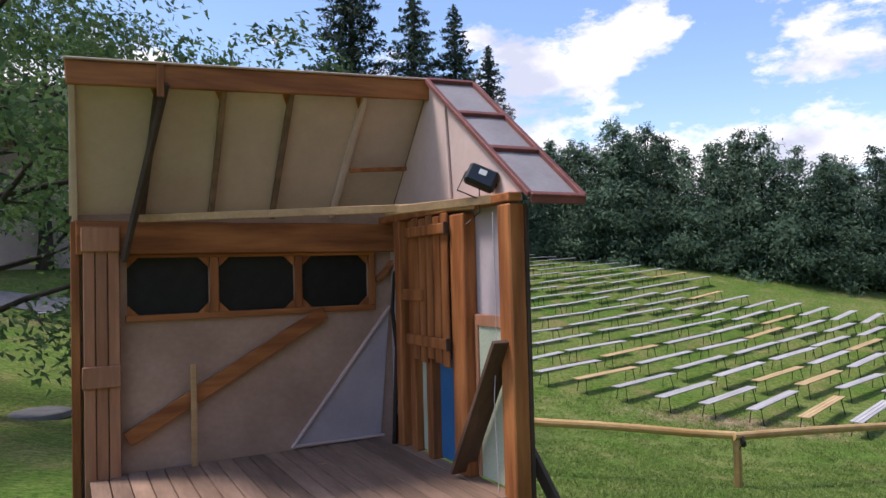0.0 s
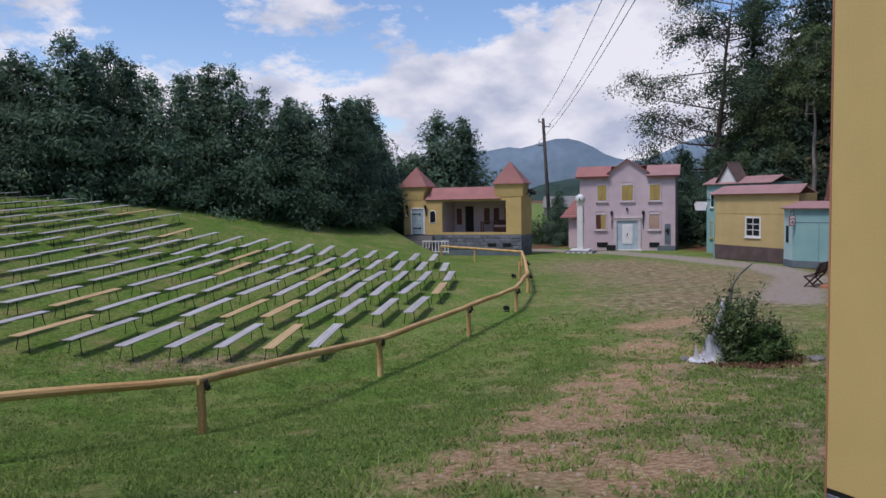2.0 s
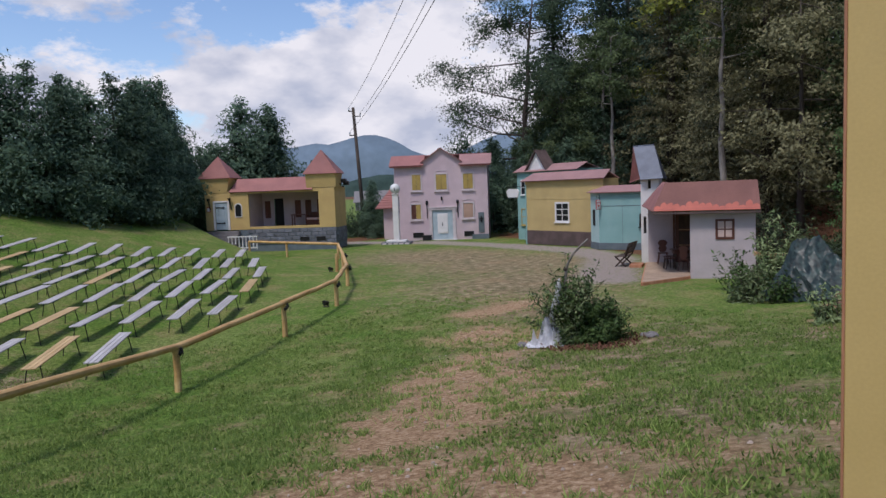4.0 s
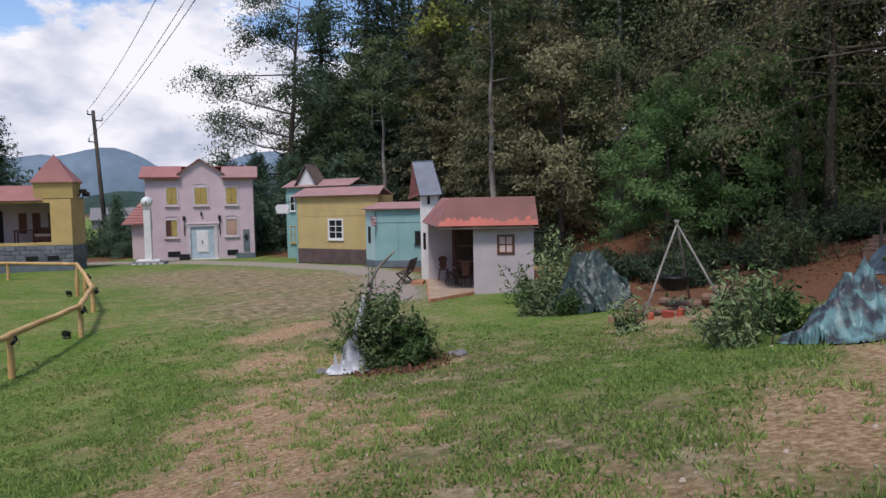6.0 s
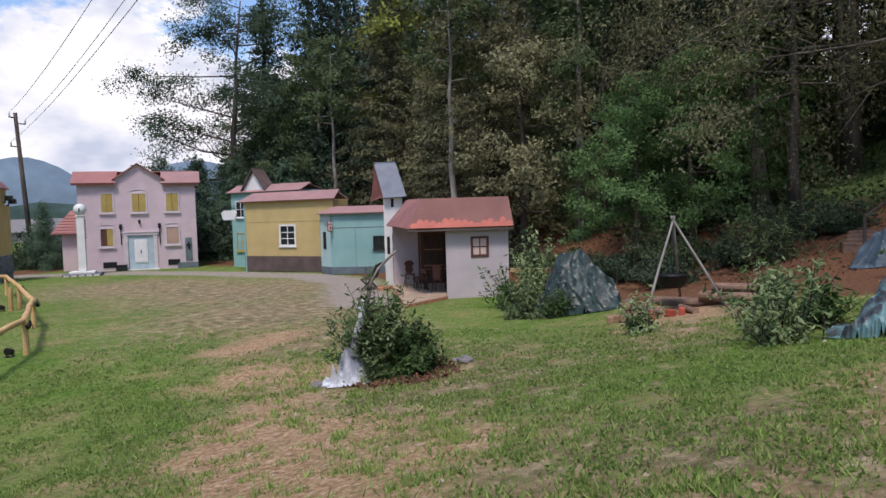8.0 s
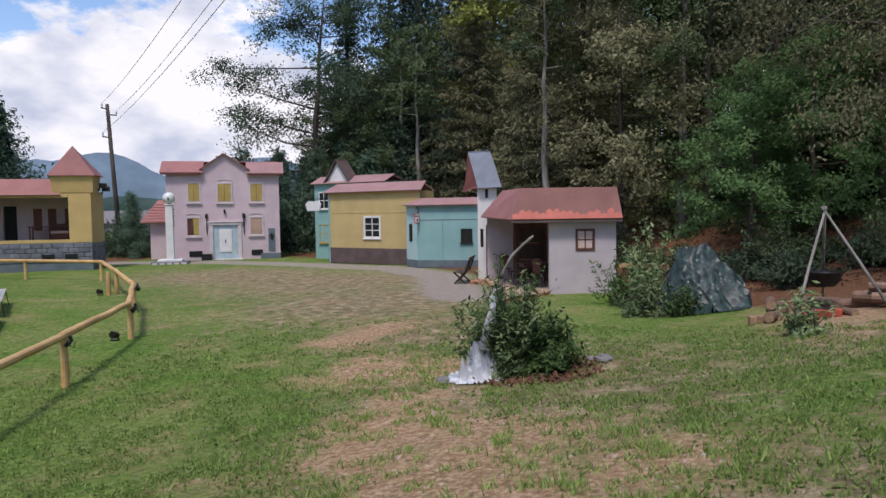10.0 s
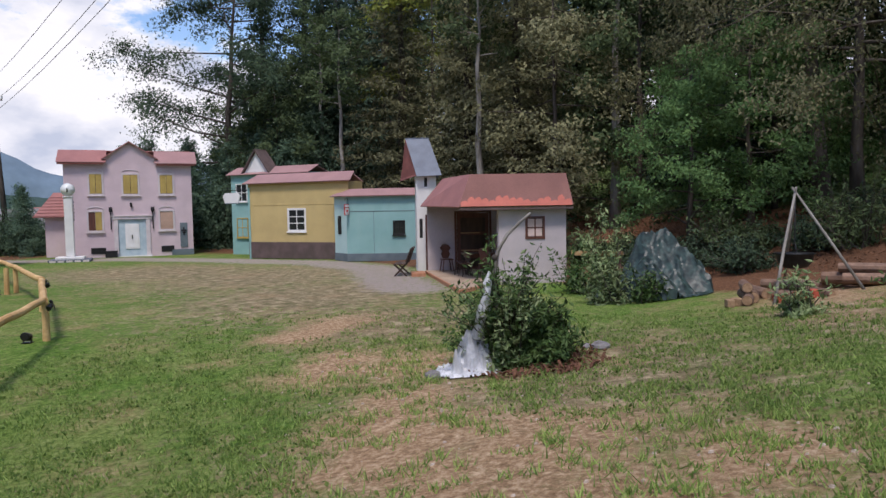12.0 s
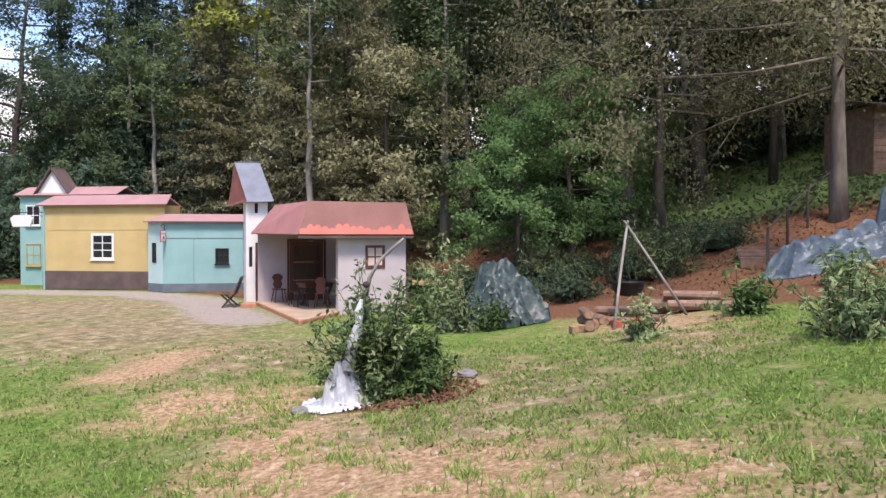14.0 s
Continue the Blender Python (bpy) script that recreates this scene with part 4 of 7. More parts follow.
    part("chain", Geo().beam((-0.6, 0, 3.38), (-0.6, 0, 3.52), 0.012, 0.012).beam((0.0, 0, 3.38), (0.0, 0, 3.52), 0.012, 0.012), "iron", s)
    part("post", Geo().box(-1.56, -1.46, -0.05, 0.05, 0, 3.62), "teal", s)


yellow_house()


def teal_house():
    h = thing("house", facing(34.5, 20.0, ground(34.6, 19) + 0.02, 0.9, -2.9), "small pale teal scenery house with grey plinth and pink roof edge", "house")
    W = 3.3
    part("wall", Geo().wall(0, W, 0, 3.05, 0, 0.08, [(2.16, 2.68, 1.22, 1.84)]), "teal", h)
    part("plinth", Geo().box(-0.01, W, -0.025, 0.0, 0, 0.36), "grey_plinth", h)
    part("seam", Geo().box(0.02, W, -0.012, 0.0, 2.28, 2.31), "grey_plinth", h)
    part("seam", Geo().box(1.25, 1.265, -0.008, 0.0, 0.36, 2.28), "grey_plinth", h)
    # side wall takes a paler teal than the front
    part("side_wall", Geo().box(-1.15, -0.01, 0.0, 0.08, 0, 3.05, 0.004, pose(0, 0, 0, 0, 0, -48)), "teal_side", h)
    part("side_plinth", Geo().box(-1.16, -0.01, -0.02, -0.002, 0, 0.36, 0.004, pose(0, 0, 0, 0, 0, -48)), "grey_plinth", h)
    part("side_window", Geo().box(-0.8, -0.5, -0.03, -0.002, 1.25, 2.1, 0.004, pose(0, 0, 0, 0, 0, -48)), "dark", h)
    part("roof", gable_sheet(Geo(), 0, W, 3.02, 3.36, 0, 0.8, 0.2, 0.05, 0.25), "pink_roof", h)
    part("roof", Geo().slab((-0.2, -0.18, 3.02), (0.1, 0.8, 3.36), (-0.7, 1.9, 3.3), (-1.0, 0.9, 3.02), 0.04), "pink_roof", h)
    casement(h, "window", 2.14, 2.7, 1.2, 1.86, 0.0, 2, 2, "black", bar=0.06, label="small dark four-pane window")
    part("reveal", Geo().box(2.1, 2.74, 0.08, 0.11, 1.1, 1.9), "dark", h)
    s = thing("shop_sign", facing(34.46, 19.86, ground(34.6, 19) + 2.15, -0.9, 0.1), "small red and white sign on an iron bracket", "sign")
    part("board", Geo().box(0.0, 0.34, -0.02, 0.02, 0.0, 0.5), "red", s)
    part("panel", Geo().box(0.03, 0.31, -0.03, 0.03, 0.03, 0.33), "white", s)
    part("ornament", Geo().ball((0.17, 0, 0.19), 0.07, 6), "red", s)
    part("panel", Geo().box(0.02, 0.32, -0.03, 0.03, 0.37, 0.47), "white", s)
    part("bracket", Geo().tube([(0.05, 0, 0.5), (0.05, 0, 0.72), (0.2, 0, 0.78), (0.3, 0, 0.66), (0.22, 0, 0.6)], [0.014] * 5, 6), "iron", s)


teal_house()


def small_house():
    """Porch house with a red roof and a narrow tower beside it. x runs along the front to the viewer's right."""
    d = Vector((0.447, -0.894))
    ox, oy = 26.85, 10.3
    z0 = ground(27.3, 9.4)
    base = facing(ox, oy, z0, d.x, d.y)
    h = thing("house", base, "small pinkish-grey scenery house with porch and worn red roof", "house")
    W = 2.13
    part("wall", Geo().wall(0, W, -0.2, 2.42, 0, 0.1, [(0.88, 1.42, 1.42, 2.05)]), "pink_grey", h)
    part("side_wall", Geo().box(W - 0.1, W, 0.102, 4.45, -0.2, 2.42), "pink_grey", h)
    casement(h, "window", 0.84, 1.46, 1.38, 2.09, 0.0, 2, 2, "stain", "off_white", bar=0.075, sill=False, label="dark brown four-pane window")
    bw_y = 4.35
    part("corner_return", Geo().box(0.0, 0.08, 0.102, 0.35, -0.2, 2.42), "pink_grey", h)
    part("porch_back_wall", Geo().wall(-1.95, W - 0.1, -0.05, 2.6, bw_y, bw_y + 0.1, [(-0.86, 0.34, 0.1, 2.2)]), "pink_grey", h)
    door = part("door", Geo().box(-0.85, 0.33, bw_y + 0.01, bw_y + 0.07, 0.1, 2.19), "stain", h, "dark brown panelled wooden door")
    for k in range(3):
        part("door_panel", Geo().box(-0.72, 0.2, bw_y - 0.012, bw_y + 0.01, 0.22 + k * 0.64, 0.74 + k * 0.64), "wood_dark", door)
    for z in (0.80, 1.44):
        part("door_bar", Geo().box(-0.72, 0.0, bw_y - 0.024, bw_y - 0.012, z, z + 0.03), "wood_pale", door)
    part("door_frame", Geo().box(-0.95, -0.87, bw_y - 0.03, bw_y, 0.1, 2.27).box(0.35, 0.43, bw_y - 0.03, bw_y, 0.1, 2.27).box(-0.87, 0.35, bw_y - 0.03, bw_y, 2.2, 2.27), "stain", h)
    # porch deck, board by board
    def edge_l(y):
        return -1.42 - 0.6 * (y + 2.0) / 6.35
    def edge_r(y):
        return -1.38 + 1.38 * (y + 2.0) / 1.9 if y < -0.1 else (-0.01 if y < 0.35 else W - 0.12)
    part("edge_board", Geo().beam((-1.44, -2.0, -0.03), (-2.04, bw_y, -0.03), 0.05, 0.24), "wood_pink", h)
    part("edge_board", Geo().beam((-1.42, -2.03, -0.03), (0.0, -0.13, -0.03), 0.05, 0.24), "wood_pink", h)
    n = 42
    for i in range(n):
        ya, yb = -2.0 + 6.34 * i / n, -2.0 + 6.34 * (i + 1) / n - 0.008
        if edge_r(ya) - edge_l(ya) < 0.1:
            continue
        v = [(edge_l(ya), ya), (edge_r(ya), ya), (edge_r(ya) if edge_r(yb) > 1 > edge_r(ya) else edge_r(yb), yb), (edge_l(yb), yb)]
        part("plank", Geo().add([(x, y, 0.062) for x, y in v] + [(x, y, 0.1) for x, y in v], [(3, 2, 1, 0), (4, 5, 6, 7), (0, 1, 5, 4), (1, 2, 6, 5), (2, 3, 7, 6), (3, 0, 4, 7)]), "porch_deck", h)
    part("step", Geo().box(-2.6, -2.1, 3.3, 4.2, -0.1, 0.1), "wood_pink", h)
    # roof: front slope, left slope, back
    ze, zr = 2.42, 3.42
    ex0, ex1 = -1.25, W + 0.16
    rx0, rx1 = -0.85, W + 0.06
    ry = 0.2
    roof = part("roof", Geo().slab((ex0, -0.32, ze), (ex1, -0.32, ze), (rx1, ry, zr), (rx0, ry, zr), 0.05), "brick_roof", h)
    part("roof", Geo().slab((-2.2, 4.3, ze + 0.06), (ex0, -0.32, ze), (rx0, ry, zr), (-1.35, 4.4, zr + 0.05), 0.05), "red_roof", h)
    part("roof", Geo().slab((rx0, ry, zr), (rx1, ry, zr), (W + 0.1, 4.5, 2.6), (-1.35, 4.4, zr + 0.05), 0.05), "brick_roof", h)
    # scalloped orange tiles painted and nailed along the eave
    cuts = random.Random(21)
    for i in range(16):
        w = (ex1 - ex0 - 0.1) / 16
        x = ex0 + 0.06 + i * w
        up = 0.3 + cuts.uniform(-0.14, 0.12)
        sl = Vector((0, ry + 0.32, zr - ze)).normalized()
        nn = Vector((0, -sl.z, sl.y)) * 0.006
        base_p = Vector((x, -0.32, ze)) + nn
        pts = [base_p, base_p + Vector((w, 0, 0)), base_p + Vector((w, 0, 0)) + sl * up * 0.75, base_p + Vector((w * 0.7, 0, 0)) + sl * up, base_p + Vector((w * 0.3, 0, 0)) + sl * up * 0.92, base_p + sl * up * 0.7]
        part("shingle", Geo().add(pts + [p - nn * 0.9 for p in pts], [(0, 1, 2, 3, 4, 5), (11, 10, 9, 8, 7, 6)] + [(a, a + 6, (a + 1) % 6 + 6, (a + 1) % 6) for a in range(6)]), "orange_red", roof)
    part("fascia", Geo().box(ex0 + 0.02, ex1, -0.3, -0.26, ze - 0.12, ze - 0.05), "brown", h)
    # tower
    t = thing("tower", facing(30.23, 14.57, z0, d.x, d.y), "narrow white tower with steep blue-grey roof beside the porch house", "tower")
    part("wall", Geo().wall(0, 0.75, -0.1, 3.85, 0, 0.08, [(0.32, 0.6, 0.05, 2.15), (0.3, 0.42, 3.2, 3.55), (0.1, 0.22, 1.28, 2.0)]), "white", t)
    part("side_wall", Geo().box(0, 0.08, 0.082, 1.12, -0.1, 3.85), "white", t)
    part("side_wall", Geo().box(0.67, 0.75, 0.082, 1.12, -0.1, 3.85), "white", t)
    part("back_wall", Geo().box(0, 0.75, 1.122, 1.2, -0.1, 3.85), "white", t)
    part("window", Geo().box(0.3, 0.42, 0.05, 0.07, 3.2, 3.55), "dark", t)
    part("window", Geo().box(0.1, 0.22, 0.05, 0.07, 1.28, 2.0), "dark", t)
    part("door", Geo().box(0.32, 0.6, 0.03, 0.07, 0.05, 2.15), "stain", t, "narrow brown door")
    part("roof", Geo().slab((0.02, -0.25, 3.58), (0.95, -0.25, 3.62), (0.52, 0.5, 5.08), (-0.36, 0.5, 5.06), 0.04), "slate", t)
    part("roof", Geo().slab((-0.36, 0.5, 5.06), (0.52, 0.5, 5.08), (0.95, 1.4, 3.62), (0.0, 1.4, 3.58), 0.04), "slate", t)
    part("gable_board", Geo().slab((-0.34, 0.5, 5.0), (0.05, -0.2, 3.62), (-0.55, 0.7, 3.45), (-0.45, 1.0, 4.0), 0.03), "red_frame", t, "red-brown underside board")
    return base


sh_base = small_house()


def castle():
    """Long painted stage house between two corner towers, on a stone-look plinth with steps."""
    d = Vector((0.673, -0.74))
    z0 = 0.47
    h = thing("house", facing(22.15, 41.7, z0, d.x, d.y) @ Matrix.Diagonal((1.175, 1, 1, 1)), "yellow castle-like scenery stage with two red-roofed towers and open hall", "house")
    W = 7.3
    F = 1.5 - 0.55
    ztop = 3.85 - 0.5
    part("wall", Geo().wall(0, 2.48, F, ztop + 0.05, 0, 0.1, [(0.55, 1.28, F, F + 1.78), (1.72, 2.06, F + 0.85, F + 1.6)]), "castle_yellow", h)
    part("lintel", Geo().box(2.482, 6.398, 0, 0.1, ztop - 0.12, ztop + 0.1), "castle_yellow", h)
    part("parapet", Geo().box(2.482, 6.398, 0, 0.12, F, F + 0.16), "castle_yellow", h)
    part("wall", Geo().box(6.4, W, 0, 0.1, F, ztop + 0.1), "castle_yellow", h)
    part("side_wall", Geo().box(W - 0.1, W, 0.102, 2.6, F - 0.1, ztop + 0.15), "castle_yellow", h)
    part("side_wall", Geo().box(0, 0.1, 0.102, 2.6, F, ztop + 0.1), "castle_yellow", h)
    # plinth of stone-look blocks
    pl = part("plinth", Geo().box(1.9, W, 0.01, 0.12, -0.5, F).box(W - 0.12, W - 0.01, 0.1, 2.6, -0.5, F), "grey_plinth", h)
    for r in range(4):
        for i in range(13):
            a = 1.95 + i * 0.42 + (r % 2) * 0.21
            if a > W - 0.1 or (r < 2 and a < 2.2):
                continue
            part("stone", Geo().box(a, min(a + 0.4, W + 0.005), -0.03, 0.02, F - 0.02 - (r + 1) * 0.24, F - 0.04 - r * 0.24, 0.02), "stone", pl)
        for i in range(6):
            a = 0.05 + i * 0.42 + (r % 2) * 0.2
            part("stone", Geo().box(W - 0.02, W + 0.03, a, min(a + 0.4, 2.6), F - 0.02 - (r + 1) * 0.24, F - 0.04 - r * 0.24, 0.02), "stone", pl)
    for x in (5.3, 6.2):
        part("cellar_window", Geo().box(x, x + 0.5, -0.045, -0.032, 0.12, 0.38), "dark", h)
    for k in range(5):
        part("step", Geo().box(-0.15 - k * 0.07, 1.95 + k * 0.05, -0.35 - 0.28 * k, 0.0 if k == 0 else -0.33 - 0.28 * (k - 1), -0.4, F - 0.19 * (k + 1) + 0.12, 0.015), "step", h)
    # hall inside
    part("floor", Geo().box(2.4, 6.5, 0.12, 2.5, F + 0.02, F + 0.08), "deck", h)
    part("hall_back_wall", Geo().wall(2.38, 6.5, F + 0.08, ztop, 2.4, 2.5, [(3.15, 3.72, F + 0.08, F + 1.9)]), "pink_grey", h)
    for x0 in (2.38, 6.4):
        part("hall_side_wall", Geo().box(x0, x0 + 0.1, 0.125, 2.4, F + 0.08, ztop), "pink_grey", h)
    part("hall_ceiling", Geo().box(2.4, 6.5, 0.1, 2.5, ztop, ztop + 0.05), "plywood", h)
    # near-black sheet colours in the unlit space behind the doorway
    part("passage_shade_sheet", Geo().box(3.1, 3.8, 2.8, 2.86, F, F + 2.0), "dark", h)
    for x0, x1 in ((2.62, 2.95), (4.4, 4.75), (5.0, 5.35), (5.7, 6.2)):
        part("wall_panel", Geo().box(x0, x1, 2.37, 2.4, F + 0.6, F + 1.75), "stain", h, "framed dark red wall panel")
    # roofs
    part("roof", gable_sheet(Geo(), 1.55, 6.0, ztop + 0.02, ztop + 0.85, 0, 0.75, 0.12, 0.05, 0.25), "red_roof", h)
    part("roof", Geo().slab((1.55, 0.75, ztop + 0.84), (6.0, 0.75, ztop + 0.84), (6.0, 2.6, ztop + 0.1), (1.55, 2.6, ztop + 0.1), 0.05), "red_roof", h)
    for k, (x0, x1, zb, zt, tip) in enumerate(((-0.18, 1.5, ztop, ztop + 0.95, ztop + 2.35), (5.76, 7.42, ztop + 0.12, ztop + 1.0, ztop + 2.5))):
        inset = 0.22
        y0, y1 = -0.12, 1.55
        part("tower_box", Geo().add([(x0 + (inset if k == 0 else 0.02), y0 + 0.1, zb), (x1 - (inset if k == 0 else 0.02), y0 + 0.1, zb), (x1, y0, zt), (x0, y0, zt),
                                      (x0 + 0.1, y1, zb), (x1 - 0.1, y1, zb), (x1, y1, zt), (x0, y1, zt)],
                                     [(0, 1, 2, 3), (5, 4, 7, 6), (1, 5, 6, 2), (4, 0, 3, 7), (3, 2, 6, 7), (1, 0, 4, 5)]), "castle_yellow", h)
        cx, cy = (x0 + x1) / 2 + (0.12 if k == 0 else 0.0), (y0 + y1) / 2
        o = 0.1
        part("tower_roof", Geo().add([(x0 - o, y0 - o, zt), (x1 + o, y0 - o, zt), (x1 + o, y1 + o, zt), (x0 - o, y1 + o, zt), (cx, cy - 0.4, tip),
                                       (x0 - o, y0 - o, zt - 0.04), (x1 + o, y0 - o, zt - 0.04), (x1 + o, y1 + o, zt - 0.04), (x0 - o, y1 + o, zt - 0.04)],
                                      [(0, 1, 4), (1, 2, 4), (2, 3, 4), (3, 0, 4), (8, 7, 6, 5), (0, 5, 6, 1), (1, 6, 7, 2), (2, 7, 8, 3), (3, 8, 5, 0)]), "red_roof", h)
    # entrance door and arched window
    door = part("door", Geo().box(0.57, 1.26, 0.02, 0.07, F + 0.02, F + 1.76), "pale_blue", h, "pale blue plank door with black strap hinges")
    for i in range(4):
        part("board", Geo().box(0.6 + i * 0.16, 0.75 + i * 0.16, 0.0, 0.02, F + 0.06, F + 1.72), "pale_blue", door)
    for z in (0.42, 1.42):
        part("strap_hinge", Geo().box(0.6, 1.05, -0.025, 0.0, F + z, F + z + 0.06).ball((1.05, -0.01, F + z + 0.03), 0.06, 5), "iron", door)
    part("door_frame", Geo().box(0.45, 0.56, -0.04, 0.02, F, F + 1.86).box(1.27, 1.38, -0.04, 0.02, F, F + 1.86).box(0.45, 1.38, -0.04, 0.02, F + 1.78, F + 1.88), "white", h)
    arch = [(1.68, F + 0.8), (2.1, F + 0.8)] + [(1.89 + 0.21 * math.cos(a), F + 1.5 + 0.21 * math.sin(a)) for a in np.linspace(0, math.pi, 9)]
    part("window", Geo().prism(arch, -0.03, 0.0), "white", h, "small arched window in white frame")
    part("pane", Geo().prism([(1.89 + (x - 1.89) * 0.78, F + 1.25 + (z - F - 1.25) * 0.86) for x, z in arch], -0.045, -0.031), "pane", h)
    for x in (0.3, 1.5):
        t = part("torch", Geo().tube([(x, -0.06, F + 1.3), (x - 0.04, -0.14, F + 1.85)], [0.03, 0.045], 8), "iron", h, "black iron wall torch")
        part("torch_cup", Geo().tube([(x - 0.04, -0.14, F + 1.85), (x - 0.05, -0.16, F + 2.05)], [0.06, 0.09], 8), "iron", t)
    part("plate", Geo().box(0.08, 0.3, -0.02, 0.0, F + 1.2, F + 1.5), "red", h, "small red and white plate")
    part("plate_field", Geo().box(0.11, 0.27, -0.03, -0.02, F + 1.24, F + 1.46), "white", h)
    # floodlights on the tower side
    for y, z in ((0.9, ztop + 0.5), (1.5, ztop + 0.35)):
        f = thing("floodlight", facing(22.15 + 8.98 * d.x + y * 0.74, 41.7 + 8.98 * d.y + y * 0.673, z0 + z, d.x, d.y), "black stage floodlight fixed to the yellow tower", "floodlight")
        part("housing", Geo().box(-0.16, 0.16, -0.2, 0.2, -0.13, 0.13, 0.03), "black", f)
        part("bracket", Geo().box(-0.3, -0.16, -0.03, 0.03, -0.25, -0.18).box(-0.2, -0.16, -0.03, 0.03, -0.25, 0.0), "iron", f)
    # white balustrade by the steps
    fx, fy = 22.5, 39.4
    rl = thing("balustrade", facing(fx, fy, ground(fx, fy), d.x, d.y), "low white balustrade beside the stage steps", "railing")
    part("top_rail", Geo().box(0, 1.95, -0.05, 0.05, 0.78, 0.86), "white", rl)
    part("bottom_rail", Geo().box(0, 1.95, -0.04, 0.04, 0.08, 0.15), "white", rl)
    for i in range(9):
        x = 0.06 + i * 0.23
        part("baluster", Geo().tube([(x, 0, 0.0 if i in (0, 4, 8) else 0.15), (x, 0, 0.3), (x, 0, 0.55), (x, 0, 0.78)], [0.035, 0.05, 0.03, 0.035], 8), "white", rl)
    # furniture inside the hall
    tb = thing("table", facing(22.15 + 5.2 * d.x + 1.6 * 0.74, 41.7 + 5.2 * d.y + 1.6 * 0.673, z0 + F + 0.08, d.x, d.y), "dark wooden table inside the stage hall", "table")
    part("tabletop", Geo().box(0, 1.1, -0.3, 0.3, 0.7, 0.75), "stain", tb)
    for x in (0.08, 1.02):
        for y in (-0.24, 0.24):
            part("leg", Geo().box(x - 0.03, x + 0.03, y - 0.03, y + 0.03, 0, 0.7), "stain", tb)
    bed = thing("couch", facing(22.15 + 6.3 * d.x + 1.7 * 0.74, 41.7 + 6.3 * d.y + 1.7 * 0.673, z0 + F + 0.08, d.x, d.y), "pale rumpled couch inside the stage hall", "couch")
    part("base", Geo().box(-0.1, 0.8, -0.3, 0.4, 0.0, 0.35, 0.03), "stain", bed)
    part("cushion", Geo().box(-0.1, 0.8, -0.3, 0.4, 0.352, 0.5, 0.06), "off_white", bed)
    part("backrest", Geo().box(-0.1, 0.8, 0.4, 0.5, 0.0, 0.85, 0.03), "stain", bed)


castle()


# ---- the open stage shed ----
SHED = facing(-0.63, 2.74, 1.85, 0.732, 0.681)


def stage_shed():
    """Half-open scenery house: deck, back wall with three screened openings, right-hand wall, steep roof."""
    h = thing("stage_shed", SHED, "half-open timber scenery shed with plank deck and steep boarded roof", "shed")
    # deck
    for b in ((-3.6, 0.05, -3.0, -2.86), (-3.6, 0.05, -0.12, 0.0), (-3.6, -3.48, -2.858, -0.122), (-0.08, 0.05, -2.858, -0.122)):
        part("deck_beam", Geo().box(*b, -0.24, -0.045), "wood_dark", h)
    n = 19
    for i in range(n):
        x = -3.62 + 3.66 * i / n
        part("plank", Geo().box(x, x + 3.66 / n - 0.012, -3.02 + 0.015 * math.sin(i * 3.1), -0.02, -0.042, 0.0, 0.006), "deck", h)
    for x, y in ((-3.5, -2.9), (-0.1, -2.9), (-1.8, -2.9), (-3.5, -0.1), (-0.1, -0.1)):
        part("deck_leg", Geo().box(x - 0.07, x + 0.07, y - 0.07, y + 0.07, -1.4, -0.242), "wood_dark", h)
    # back wall of plywood with three chamfered openings
    ops = ((-3.22, -2.32), (-2.2, -1.28), (-1.17, -0.28))
    part("back_wall", Geo().wall(-3.74, 0.14, -0.3, 3.06, 0.0, 0.02, [(a, b, 1.77, 2.43) for a, b in ops]), "plywood", h)
    for a, b in ops:
        part("screen", Geo().box(a - 0.02, b + 0.02, 0.03, 0.04, 1.75, 2.45), "dark", h, "dark mesh behind the opening")
        for sx, ex in ((a, 0.12), (b, -0.12)):
            for sz, ez in ((1.77, 0.12), (2.43, -0.12)):
                part("corner_block", Geo().add([(sx, -0.02, sz), (sx + ex, -0.02, sz), (sx, -0.02, sz + ez), (sx, 0.025, sz), (sx + ex, 0.025, sz), (sx, 0.025, sz + ez)],
                                               [(0, 1, 2), (5, 4, 3), (0, 3, 4, 1), (1, 4, 5, 2), (2, 5, 3, 0)]), "wood", h)
    part("wall_plate", Geo().box(-3.74, 0.1, -0.14, 0.0, 2.47, 2.84, 0.012), "wood_h", h, "broad orange-stained top beam")
    part("window_rail", Geo().box(-3.24, -0.18, -0.06, -0.002, 2.43, 2.468), "wood_h", h)
    part("window_rail", Geo().box(-3.24, -0.9, -0.055, -0.002, 1.70, 1.77), "wood_h", h)
    part("window_rail", Geo().box(-0.9, -0.18, -0.05, -0.002, 1.70, 1.77), "wood_h", h)
    for a, b in ((-2.32, -2.2), (-1.28, -1.17), (-0.28, -0.17)):
        part("mullion", Geo().box(a + 0.01, b - 0.01, -0.055, -0.002, 1.771, 2.43), "wood", h)
    part("brace", Geo().beam((-3.24, -0.06, 0.38), (-0.9, -0.06, 1.7), 0.17, 0.07, (0, -1, 0)), "wood_h", h, "diagonal orange-stained brace")
    for k in range(2):
        part("brace_bolt", Geo().tube([(-2.2 + k * 0.25, -0.09, 1.0 + k * 0.145), (-2.2 + k * 0.25, -0.07, 1.0 + k * 0.145)], [0.02, 0.02], 8), "iron", h)
    part("lilac_panel", Geo().prism([(-1.3, 0.03), (-0.14, 0.03), (0.02, 1.7)], -0.025, -0.004), "lilac", h, "pale triangular board")
